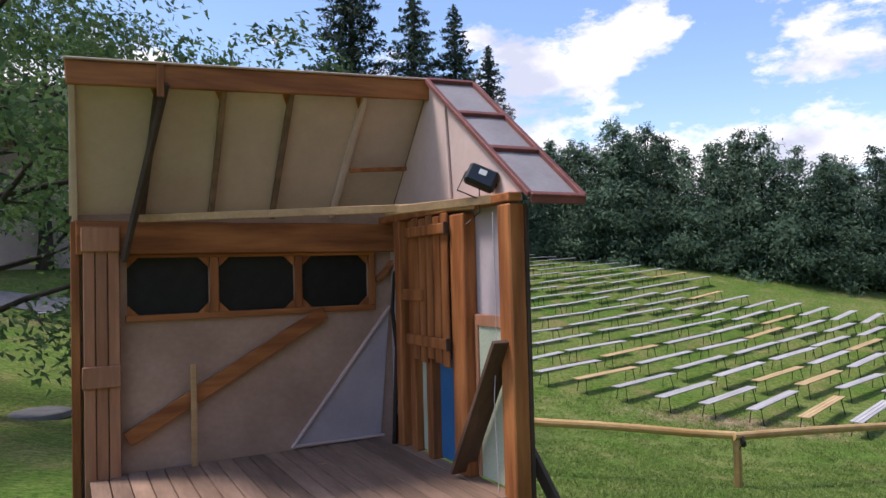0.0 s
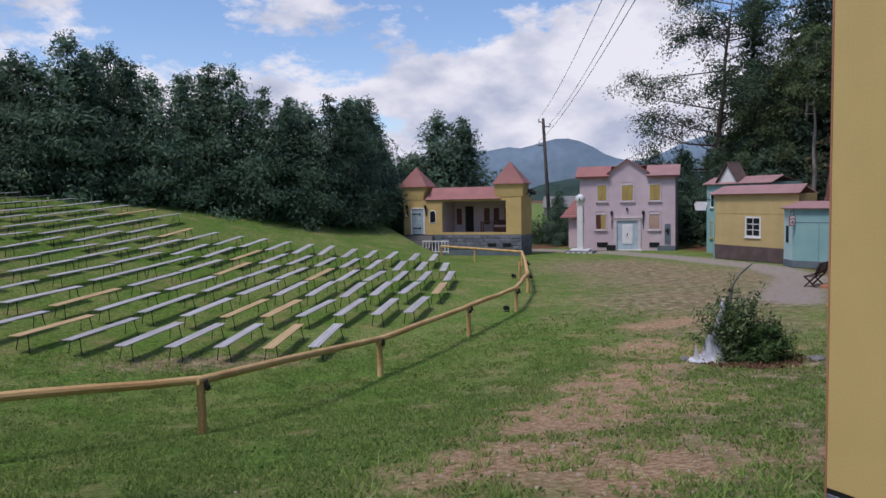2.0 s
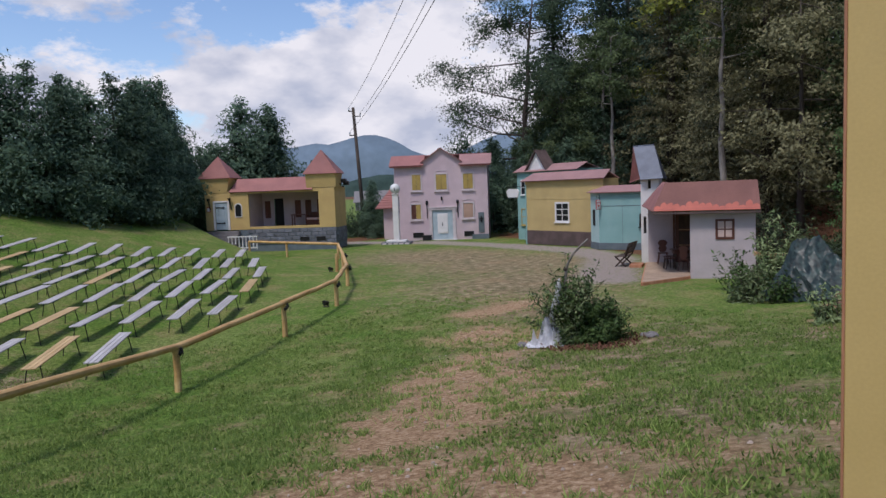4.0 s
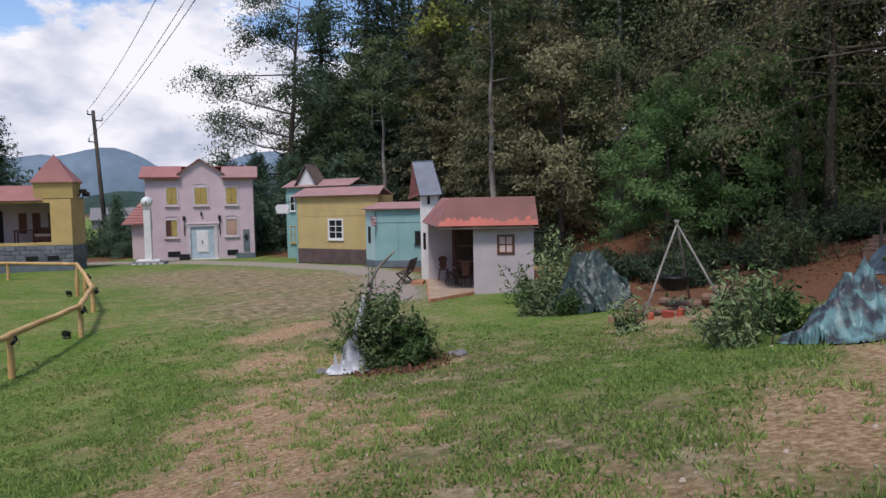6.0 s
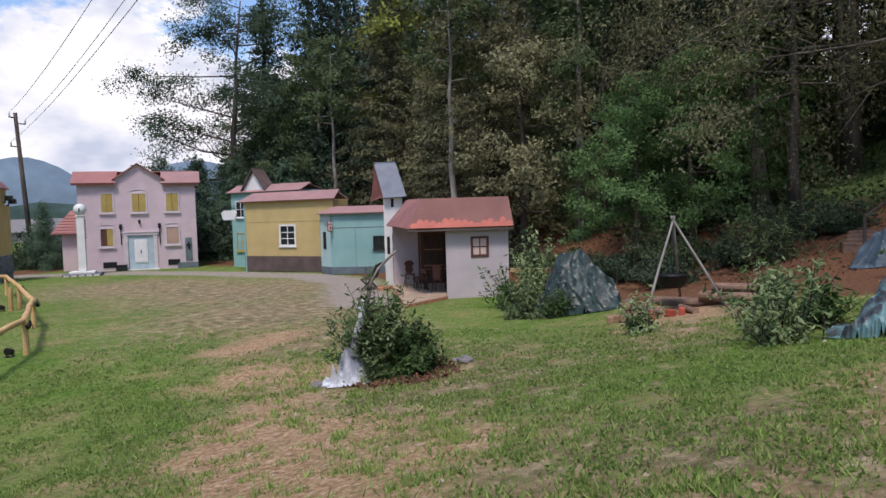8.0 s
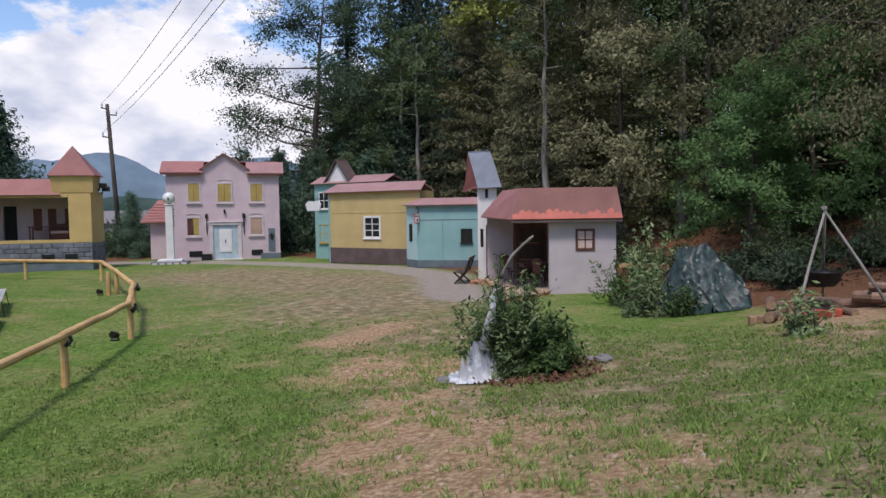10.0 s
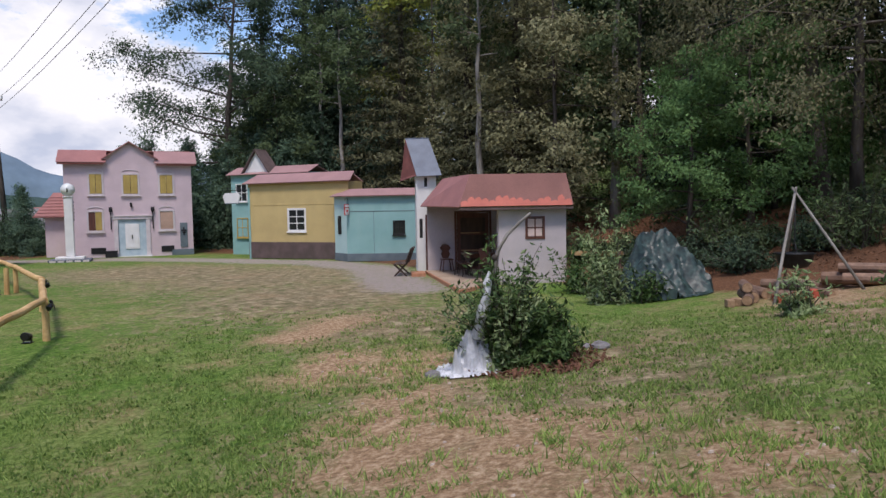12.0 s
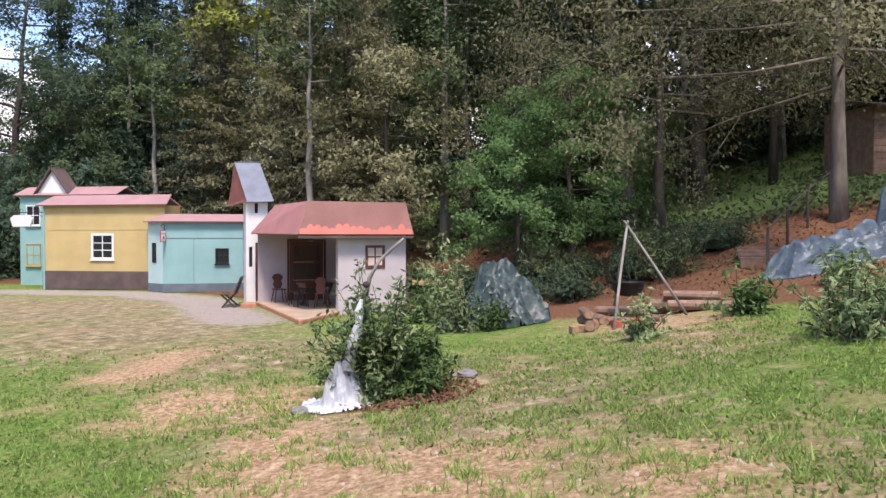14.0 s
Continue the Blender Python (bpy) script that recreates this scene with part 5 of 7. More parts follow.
    part("edge_strip", Geo().beam((-1.35, -0.035, 0.02), (0.03, -0.035, 1.74), 0.03, 0.07, (0, -1, 0)).beam((-1.33, -0.035, 0.04), (-0.1, -0.035, 0.03), 0.03, 0.06, (0, -1, 0)), "off_white", h)
    part("knee_brace", Geo().beam((-0.17, -0.06, 2.08), (0.12, -0.06, 2.38), 0.05, 0.13, (0, -1, 0)), "wood_h", h)
    part("wall_post", Geo().box(-3.79, -3.7, -0.1, 0.06, -1.2, 2.84), "wood", h)
    # shutter of upright boards at the far end
    sh = part("shutter", Geo().box(-3.66, -3.3, -0.13, -0.105, -0.6, 2.8), "wood_dark", h)
    for i in range(3):
        part("board", Geo().box(-3.67 + i * 0.125, -3.555 + i * 0.125, -0.16, -0.13, -0.6, 2.78, 0.008), "wood_pink", sh)
    for z0, z1 in ((2.5, 2.77), (1.0, 1.24), (-0.55, -0.3)):
        part("cleat", Geo().box(-3.69, -3.3, -0.2, -0.16, z0, z1, 0.01), "wood_pink", sh)
    # right-hand wall: posts, boards, shutter, blue door
    part("corner_post", Geo().box(-0.1, 0.06, -0.66, -0.5, 0.0, 2.85, 0.01), "wood", h)
    part("post", Geo().box(-0.07, 0.06, -0.98, -0.84, 0.0, 2.82, 0.01), "wood", h)
    part("post", Geo().box(-0.1, 0.06, -2.3, -2.0, 0.0, 2.8, 0.012), "wood", h)
    part("post", Geo().box(-0.08, 0.06, -1.44, -1.3, 0.0, 1.2, 0.01), "wood", h)
    part("front_post", Geo().box(-0.1, 0.08, -3.2, -2.98, -1.2, 2.82, 0.015), "wood", h, "tall orange-stained front post")
    part("post_edge", Geo().box(0.082, 0.13, -3.2, -3.02, -1.2, 2.82, 0.01), "wood_dark", h)
    for ya, yb, za, zb in ((-0.84, 0.0, 0.0, 2.85), (-2.0, -0.842, 1.2, 2.85), (-2.98, -2.002, 0.0, 2.85), (-1.36, -0.842, 0.0, 1.198)):
        part("right_wall", Geo().box(0.062, 0.085, ya, yb, za, zb), "lilac", h, "pale lilac boarding")
    part("mint_panel", Geo().box(0.03, 0.06, -1.3, -0.98, 0.02, 1.55), "mint", h, "pale mint board")
    part("mint_panel", Geo().box(0.02, 0.06, -2.82, -2.36, 0.02, 1.6), "mint", h, "pale mint board")
    part("panel_frame", Geo().box(0.0, 0.045, -2.88, -2.32, 1.6, 1.72).box(0.0, 0.045, -2.38, -2.32, 0.02, 1.6).box(0.0, 0.045, -2.9, -2.83, 0.02, 1.6), "wood_pink", h)
    part("blue_door", Geo().box(0.03, 0.058, -1.98, -1.45, 0.02, 1.25), "blue", h, "low blue painted door")
    s2 = part("board_shutter", Geo().box(-0.1, -0.08, -1.95, -1.05, 1.2, 2.8), "wood_dark", h)
    for i in range(5):
        y = -1.98 + i * 0.185
        part("board", Geo().box(-0.13, -0.1, y, y + 0.15, 1.12 + 0.03 * (i % 3), 2.83 - 0.02 * (i % 2), 0.008), "wood", s2)
    for z in (1.32, 2.6):
        part("cleat", Geo().box(-0.18, -0.13, -2.0, -0.98, z, z + 0.12, 0.01), "wood", s2)
        part("cleat_end", Geo().box(-0.182, -0.128, -2.03, -2.0, z - 0.01, z + 0.13, 0.005), "wood_dark", s2)
    part("latch_board", Geo().box(-0.16, -0.1, -1.4, -0.85, 1.84, 1.98, 0.01), "wood", h)
    part("dark_opening", Geo().box(0.03, 0.058, -0.84, -0.66, 1.3, 2.1), "dark", h)
    part("raking_board", Geo().beam((-0.14, -2.2, 0.05), (-0.14, -3.12, 1.5), 0.05, 0.26, (1, 0, 0)), "rake", h, "dark weathered raking board")
    part("outer_strut", Geo().beam((0.22, -2.8, 0.55), (0.62, -3.35, -0.75), 0.1, 0.1), "wood_dark", h, "dark raking strut outside")
    part("cable", Geo().tube([(-0.13, -2.95, 2.75), (-0.13, -2.97, 1.6), (-0.135, -2.9, 0.9), (-0.13, -2.93, 0.02)], [0.005] * 4, 6), "trim", h, "thin pale cable")
    part("top_plate", Geo().box(-0.1, 0.06, -3.2, -0.02, 2.84, 2.93, 0.01), "wood_h", h)
    # long raw batten across the front and the stub under the lamp
    part("batten", Geo().beam((-3.1, -0.3, 2.86), (-0.12, -2.6, 2.85), 0.05, 0.085), "wood_pale", h, "raw pale batten laid across the opening")
    part("batten", Geo().beam((-0.85, -2.0, 2.83), (0.05, -3.0, 2.9), 0.06, 0.09), "wood_pale", h)
    # roof underside: boards between rafters
    z_e, z_r, y_r = 2.86, 4.22, -1.25
    part("roof_sheet", Geo().slab((-3.8, 0.02, z_e + 0.06), (-3.8, y_r, z_r + 0.1), (0.1, y_r, z_r + 0.2), (0.1, 0.02, z_e + 0.2), 0.02), "off_white", h, "bare white board roof underside")
    for i, (xt, xb) in enumerate(((-3.78, -3.74), (-2.98, -3.06), (-2.33, -2.29), (-1.6, -1.55), (-0.73, -0.77), (0.08, 0.12))):
        k = 0.1 * (xt + 3.8) / 3.9
        part("rafter", Geo().beam((xb, -0.02, z_e + k), (xt, y_r + 0.03, z_r + k), 0.06, 0.08), "off_white" if i in (0, 4) else "wood_dark" if i == 1 else "log", h)
        if 0 < i < 5:
            part("gusset", Geo().add([(xt - 0.14, y_r + 0.06, z_r + k + 0.0), (xt, y_r + 0.06, z_r + k), (xt, y_r + 0.22, z_r - 0.24 + k),
                                      (xt - 0.14, y_r + 0.08, z_r + k + 0.02), (xt, y_r + 0.08, z_r + k + 0.02), (xt, y_r + 0.24, z_r - 0.22 + k)],
                                     [(0, 1, 2), (5, 4, 3), (0, 3, 4, 1), (1, 4, 5, 2), (2, 5, 3, 0)]), "wood", h)
    part("roof_trimmer", Geo().beam((-0.72, -0.62, 3.46), (0.1, -0.62, 3.52), 0.05, 0.05), "wood", h)
    part("ridge_beam", Geo().beam((-3.83, y_r - 0.05, 4.17), (0.12, y_r - 0.05, 4.37), 0.06, 0.23, (0, 0, 1), 0.01), "wood_h", h, "broad orange-stained ridge board")
    part("ridge_cap", Geo().beam((-3.85, y_r - 0.06, 4.30), (0.14, y_r - 0.06, 4.50), 0.1, 0.02), "off_white", h)
    part("rafter_end", Geo().box(-3.02, -2.95, y_r - 0.11, y_r - 0.08, 4.0, 4.34), "wood", h)
    part("iron_strut", Geo().beam((-2.93, y_r - 0.08, 4.15), (-3.26, -0.16, 2.4), 0.05, 0.1), "wood_dark", h, "dark strut from ridge to wall")
    # gable at the right and the framed roof panel beyond it
    part("gable_board", Geo().add([(0.04, -0.1, 2.93), (0.04, -3.3, 2.93), (0.04, -1.33, 4.4), (0.065, -0.1, 2.93), (0.065, -3.3, 2.93), (0.065, -1.33, 4.4)],
                                  [(0, 1, 2), (5, 4, 3), (0, 3, 4, 1), (1, 4, 5, 2), (2, 5, 3, 0)]), "off_white", h, "white boarded gable")
    part("gable_batten", Geo().beam((0.02, -1.74, 4.08), (0.02, -1.84, 2.93), 0.03, 0.05), "off_white", h)
    a, b, c, d = Vector((0.0, -1.33, 4.46)), Vector((0.62, -1.38, 4.47)), Vector((0.64, -3.4, 2.86)), Vector((0.0, -3.4, 2.86))
    part("roof_panel", Geo().slab(d, c, b, a, 0.02), "panel_grey", h, "pale grey roof panel")
    nn = (c - d).cross(a - d).normalized() * 0.025
    fr = Geo()
    for p, q in ((a, b), (b, c), (c, d), (d, a)):
        fr.beam(p + nn, q + nn, 0.06, 0.05, nn)
    part("panel_frame", fr, "red_frame", h, "red-brown batten frame")
    for t in (0.34, 0.65):
        part("panel_batten", Geo().beam(a.lerp(d, t) + nn, b.lerp(c, t) + nn, 0.07, 0.05, nn), "red_frame", h)
    part("eave_board", Geo().beam(d + Vector((0.0, -0.02, -0.03)), c + Vector((0, -0.02, -0.03)), 0.03, 0.06), "red_frame", h)
    # loose things on the deck
    def local(x, y, z=0.0):
        return SHED @ Matrix.Translation((x, y, z))
    st = thing("stick", local(-0.06, -0.12), "crooked grey stick leaning in the corner of the shed", "stick")
    part("branch", Geo().tube([(-0.08, -0.35, 0.0), (-0.02, -0.27, 0.55), (0.05, -0.2, 1.2), (0.03, -0.12, 1.7), (0.1, -0.06, 2.2)], [0.034, 0.03, 0.03, 0.025, 0.02], 8), "bark", st, smooth=True)
    lt = thing("lath", local(-2.53, -0.16), "upright pale lath standing against the shed wall", "lath")
    part("board", Geo().box(-0.035, 0.035, 0.0, 0.03, 0.0, 1.18), "wood_pale", lt)
    for i, (x, y, hgt, tilt) in enumerate(((-0.02, -0.4, 0.62, 9), (0.0, -0.46, 0.5, -6), (-0.1, -0.42, 0.42, 14))):
        o = thing("offcut", local(x, y) @ pose(0, 0, 0, 4, tilt, 20 * i), "short timber offcut leaning in the shed corner", "timber", "offcuts")
        part("board", Geo().box(-0.03, 0.03, -0.02, 0.02, 0.012, hgt), ("wood", "wood_dark", "wood_pink")[i], o)
    chip = thing("wood_chip", local(-1.25, -0.9), "small pale wood chip on the deck", "chip")
    part("chip", Geo().box(-0.05, 0.05, -0.012, 0.012, 0.002, 0.012), "wood_pale", chip)
    # floodlight on the front corner
    fl = thing("floodlight", local(-0.12, -2.75, 3.12) @ pose(0, 0, 0, -20, 25, -35), "small black floodlight on a wire bracket at the shed corner", "floodlight")
    part("housing", Geo().box(-0.16, 0.16, -0.05, 0.07, -0.11, 0.11, 0.025), "black", fl)
    part("glass", Geo().box(-0.13, 0.13, -0.062, -0.05, -0.085, 0.085, 0.004), "pane", fl)
    part("reflector", Geo().box(-0.04, 0.04, -0.068, -0.062, 0.0, 0.06, 0.002), "globe", fl)
    part("bracket", Geo().tube([(-0.17, 0, 0), (-0.17, 0.02, -0.22), (0.17, 0.02, -0.22), (0.17, 0, 0)], [0.008] * 4, 6), "iron", fl)
    part("cable", Geo().tube([(0.0, 0.07, -0.05), (0.12, 0.12, -0.3), (0.05, 0.1, -0.5)], [0.006] * 3, 6), "black", fl)


stage_shed()


# ---- benches on the slope ----
def make_bench(name, board):
    L = 2.76
    b = thing(name, Matrix(), "long backless slatted bench with thin iron legs on the grass", "bench", "audience benches")
    for y in (-0.105, 0.0, 0.105):
        part("board", Geo().box(-L / 2, L / 2, y - 0.047, y + 0.047, 0.40, 0.43, 0.006), board, b)
    for s in (-1, 1):
        x = s * (L / 2 - 0.28)
        part("crossbar", Geo().box(x - 0.02, x + 0.02, -0.16, 0.16, 0.375, 0.4), "iron", b)
        for t in (-1, 1):
            part("leg", Geo().tube([(x, t * 0.13, 0.39), (x + 0.05 * s, t * 0.2, -0.06)], [0.013, 0.012], 6), "iron", b)
    return b


def bench_rows():
    random.seed(5)
    kinds = {"old": make_bench("bench", "bench"), "new": make_bench("bench", "bench_new")}
    kinds["new"]["label"] = "long backless bench with fresh yellowish boards on the grass"
    first = {"old": True, "new": True}
    # row: y at x = 8, left end, right end, fall of y along x
    rows = ((14.5, -3.4, 8.5, 0.22), (17.95, -5.0, 12.6, 0.15), (20.85, -6.2, 14.7, 0.16), (23.5, -7.2, 16.5, 0.13), (26.1, -8.0, 17.5, 0.1), (28.7, -8.6, 18.3, 0.05), (31.2, -8.4, 5.5, 0.04))
    for r, (y0, xa, xb, fall) in enumerate(rows):
        n = int((xb - xa) / 1.13)
        for i in range(n + 1):
            x = xb - i * 1.13
            y = y0 - fall * (x - 8) * (1 if x < 8 else 0.6) + random.uniform(-0.12, 0.12)
            head = 49.5 + 0.5 * max(x - 2, 0) + (5, 0, 0, 1, 3, 4, 2)[r] + random.uniform(-2, 2)
            d = Vector((math.cos(radians(head)), math.sin(radians(head))))
            kind = "new" if random.random() < 0.06 else "old"
            zc = ground(x, y)
            e = 1.2
            za, zb = ground(x - e * d.x, y - e * d.y), ground(x + e * d.x, y + e * d.y)
            m = pose(x, y, max(zc, (za + zb) / 2) + 0.02, 0, -math.degrees(math.atan2(zb - za, 2 * e)), head) @ pose(0, 0, 0, random.uniform(-1.5, 1.5), 0, 0)
            if first[kind]:
                kinds[kind].matrix_world = m
                first[kind] = False
            else:
                copy_thing(kinds[kind], m)


bench_rows()
lone = make_bench("bench", "bench")
lone["label"] = "lone bench on the lawn beyond the shed"
lone.matrix_world = pose(-14.6, 12.6, ground(-14.6, 12.6) + 0.02, 0, 0, 15)


# ---- log rail fence ----
def rail_fence():
    pts = [(-3.4, 4.9), (0.3, 5.9), (4.27, 7.2), (8.82, 11.05), (12.68, 13.8), (15.9, 16.35), (18.5, 19.7), (21.2, 24.2), (24.3, 29.5), (23.4, 33.5), (22.6, 36.6)]
    f = thing("fence", Matrix(), "low fence of peeled round log rails on short posts", "fence")
    tops = []
    random.seed(3)
    for i, (x, y) in enumerate(pts):
        z = ground(x, y)
        hgt = 0.86 if i < 5 else 0.77
        p = part("post", Geo().tube([(x, y, z - 0.2), (x + 0.01, y, z + 0.4), (x, y, z + hgt)], [0.075, 0.07, 0.066], 10), "rail", f, smooth=False)
        tops.append(Vector((x, y, z + hgt + 0.045)))
    part("post", Geo().tube([(20.75, 24.0, ground(20.75, 24.0) - 0.2), (20.76, 24.0, ground(20.75, 24.0) + 0.8)], [0.08, 0.072], 10), "rail", f)
    for a, b in zip(tops, tops[1:]):
        n = 5
        d = (b - a)
        side = Vector((-d.y, d.x, 0)).normalized()
        ps = [a + d * (k / n) + side * random.uniform(-0.02, 0.02) + Vector((0, 0, random.uniform(-0.012, 0.012))) for k in range(n + 1)]
        ps[0] -= d.normalized() * 0.1
        part("rail", Geo().tube(ps, [0.075 - 0.006 * k / n for k in range(n + 1)], 10), "rail", f)
    # small spotlights and tied cable at the posts
    for i in (2, 3, 4, 5, 6, 7):
        x, y = pts[i]
        z = tops[i].z
        s = thing("spotlight", pose(x + 0.1, y - 0.06, z - 0.1, 0, 20, 40 * i), "small black spotlight with cable clamped under the log rail", "spotlight", "rail spotlights")
        part("housing", Geo().tube([(0, 0, 0), (0.02, 0, 0.0), (0.1, 0, -0.02), (0.13, 0, -0.02)], [0.03, 0.05, 0.055, 0.055], 10), "black", s)
        part("bracket", Geo().box(-0.04, 0.02, -0.015, 0.015, -0.02, 0.1), "iron", s)
        part("cable", Geo().tube([(-0.02, 0.03, 0.08), (0.06, 0.08, -0.05), (0.02, 0.06, -0.12), (-0.06, 0.02, -0.03)], [0.007] * 4, 6), "black", s)
    for x, y in ((15.6, 16.5), (20.5, 24.1)):
        s = thing("spotlight", pose(x, y, ground(x, y), 0, 0, 200) @ Matrix.Diagonal((0.72, 0.72, 0.72, 1)), "black stage spotlight standing on the grass by the fence", "spotlight")
        part("housing", Geo().tube([(-0.14, 0, 0.14), (-0.1, 0, 0.15), (0.12, 0, 0.2), (0.14, 0, 0.2)], [0.06, 0.1, 0.12, 0.115], 12), "black", s)
        part("foot", Geo().box(-0.1, 0.1, -0.12, 0.12, 0.0, 0.03), "black", s)
        for ya in (-0.12, 0.1):
            part("yoke_arm", Geo().box(-0.03, 0.03, ya, ya + 0.02, 0.03, 0.2), "black", s)


rail_fence()


# ---- near painted prop wall ----
PROP, PROP_DIR, PROP_Z = (7.15, -1.92), (0.06, -1.0), 1.94

def prop_wall():
    x, y = PROP
    h = thing("scenery_wall", facing(x, y, ground(x, y) - 0.05, *PROP_DIR), "tall yellow painted scenery panel with stone-look foot", "scenery wall")
    zs = PROP_Z - ground(x, y) + 0.05
    part("panel", Geo().box(0, 2.4, 0, 0.03, zs, 4.4, 0.004), "prop_yellow", h)
    part("foot", Geo().box(0, 2.4, 0.004, 0.026, 0, zs - 0.001, 0.004), "black", h)
    for r in range(3):
        for i in range(7):
            a = -0.2 + i * 0.4 + 0.18 * (r % 2)
            b = a + 0.37
            z1 = zs - 0.035 - r * 0.27 - 0.02 * math.sin(i * 2 + r)
            if max(a, 0.0) < min(b, 2.4) - 0.05 and z1 - 0.22 > 0:
                part("stone", Geo().box(max(a, 0.002), min(b, 2.4), -0.006, 0.004, z1 - 0.24, z1, 0.004), "stone", h)
    part("frame", Geo().box(0.02, 0.08, 0.03, 0.09, 0, 4.4).box(2.3, 2.38, 0.03, 0.09, 0, 4.4).box(0.08, 2.3, 0.03, 0.09, 2.0, 2.08), "wood", h)
    part("edge_strip", Geo().box(-0.012, 0.0, -0.002, 0.032, 0, 4.4, 0.002), "wood_pink", h)
    part("stay", Geo().beam((0.5, 0.09, 2.2), (0.5, 1.3, 0.05), 0.07, 0.07).beam((1.9, 0.09, 2.2), (1.9, 1.3, 0.05), 0.07, 0.07), "wood_dark", h)


prop_wall()


# ---- pole and wires ----
def utility_pole():
    x, y = 38.7, 48.9
    p = thing("utility_pole", Matrix.Translation((x, y, ground(x, y))), "leaning wooden utility pole with insulators", "utility pole")
    top = 10.86 - ground(x, y)
    part("pole", Geo().tube([(0.5, -0.3, -0.3), (0.25, -0.15, 5), (0, 0, top)], [0.19, 0.16, 0.13], 10), "bark", p, smooth=True)
    ends = []
    for k, (z, s) in enumerate(((top - 0.35, -1), (top - 0.75, 1), (top - 2.4, -1))):
        c = part("crossarm", Geo().beam((-0.1 + 0.1 * k, 0, z), (s * 0.62, -0.2, z), 0.07, 0.08), "iron", p)
        part("insulator", Geo().tube([(s * 0.58, -0.2, z + 0.04), (s * 0.58, -0.2, z + 0.22), (s * 0.58, -0.2, z + 0.3)], [0.05, 0.07, 0.04], 8), "globe", c)
        ends.append(Vector((x + s * 0.58, y - 0.2, ground(x, y) + z + 0.3)))
    for k, e in enumerate(ends):
        w = thing("wire", Matrix(), "thin overhead power line wire", "wire", "overhead wires")
        far = Vector(WIRE[k])
        pts = [e.lerp(far, t) - Vector((0, 0, 4 * 1.0 * t * (1 - t))) for t in np.linspace(0, 1, 14)]
        part("cable", Geo().tube(pts, [0.012] * 14, 5), "iron", w)


WIRE = ((5.0, -8.25, 11.6), (5.4, -8.65, 11.6), (5.6, -8.95, 11.4))
utility_pole()


# ---- trees ----
def leaf_quads(pos, normal, size, aspect, droop, rng):
    """Corner points of small folded leaves or twigs round the given places."""
    n = len(pos)
    nrm = normal + rng.normal(0, 0.55, (n, 3))
    nrm /= np.linalg.norm(nrm, axis=1)[:, None] + 1e-9
    t = rng.normal(0, 1, (n, 3))
    t[:, 2] -= droop
    t -= nrm * (t * nrm).sum(1)[:, None]
    t /= np.linalg.norm(t, axis=1)[:, None] + 1e-9
    b = np.cross(nrm, t)
    s = (size * rng.uniform(0.6, 1.35, n))[:, None]
    return np.stack([pos - t * s * 0.5, pos + b * s * aspect * 0.5 - nrm * s * 0.08, pos + t * s * 0.5, pos - b * s * aspect * 0.5 - nrm * s * 0.08], 1)


def leaf_tris(pos, normal, size, aspect, droop, rng):
    """Pointed three-cornered leaves, for crowns that hold very many."""
    q = leaf_quads(pos, normal, size, aspect, droop, rng)
    return np.stack([q[:, 0] + (q[:, 1] - q[:, 3]) * 0.5, q[:, 2], q[:, 0] - (q[:, 1] - q[:, 3]) * 0.5], 1)


def leaf_mesh(name, quads, material):
    n, k = quads.shape[:2]
    me = bpy.data.meshes.new(name)
    me.from_pydata(quads.reshape(-1, 3).tolist(), [], np.arange(n * k).reshape(-1, k).tolist())
    me.materials.append(M[material])
    me.update()
    return me


def limb(rng, a, direction, length, r0, bend=0.25, n=5):
    pts, p, d = [Vector(a)], Vector(a), Vector(direction).normalized()
    for _ in range(n):
        d = (d + Vector(rng.normal(0, bend, 3)) * 0.5).normalized()
        p = p + d * (length / n)
        pts.append(p.copy())
    return pts, [r0 * (1 - 0.85 * i / n) for i in range(n + 1)]


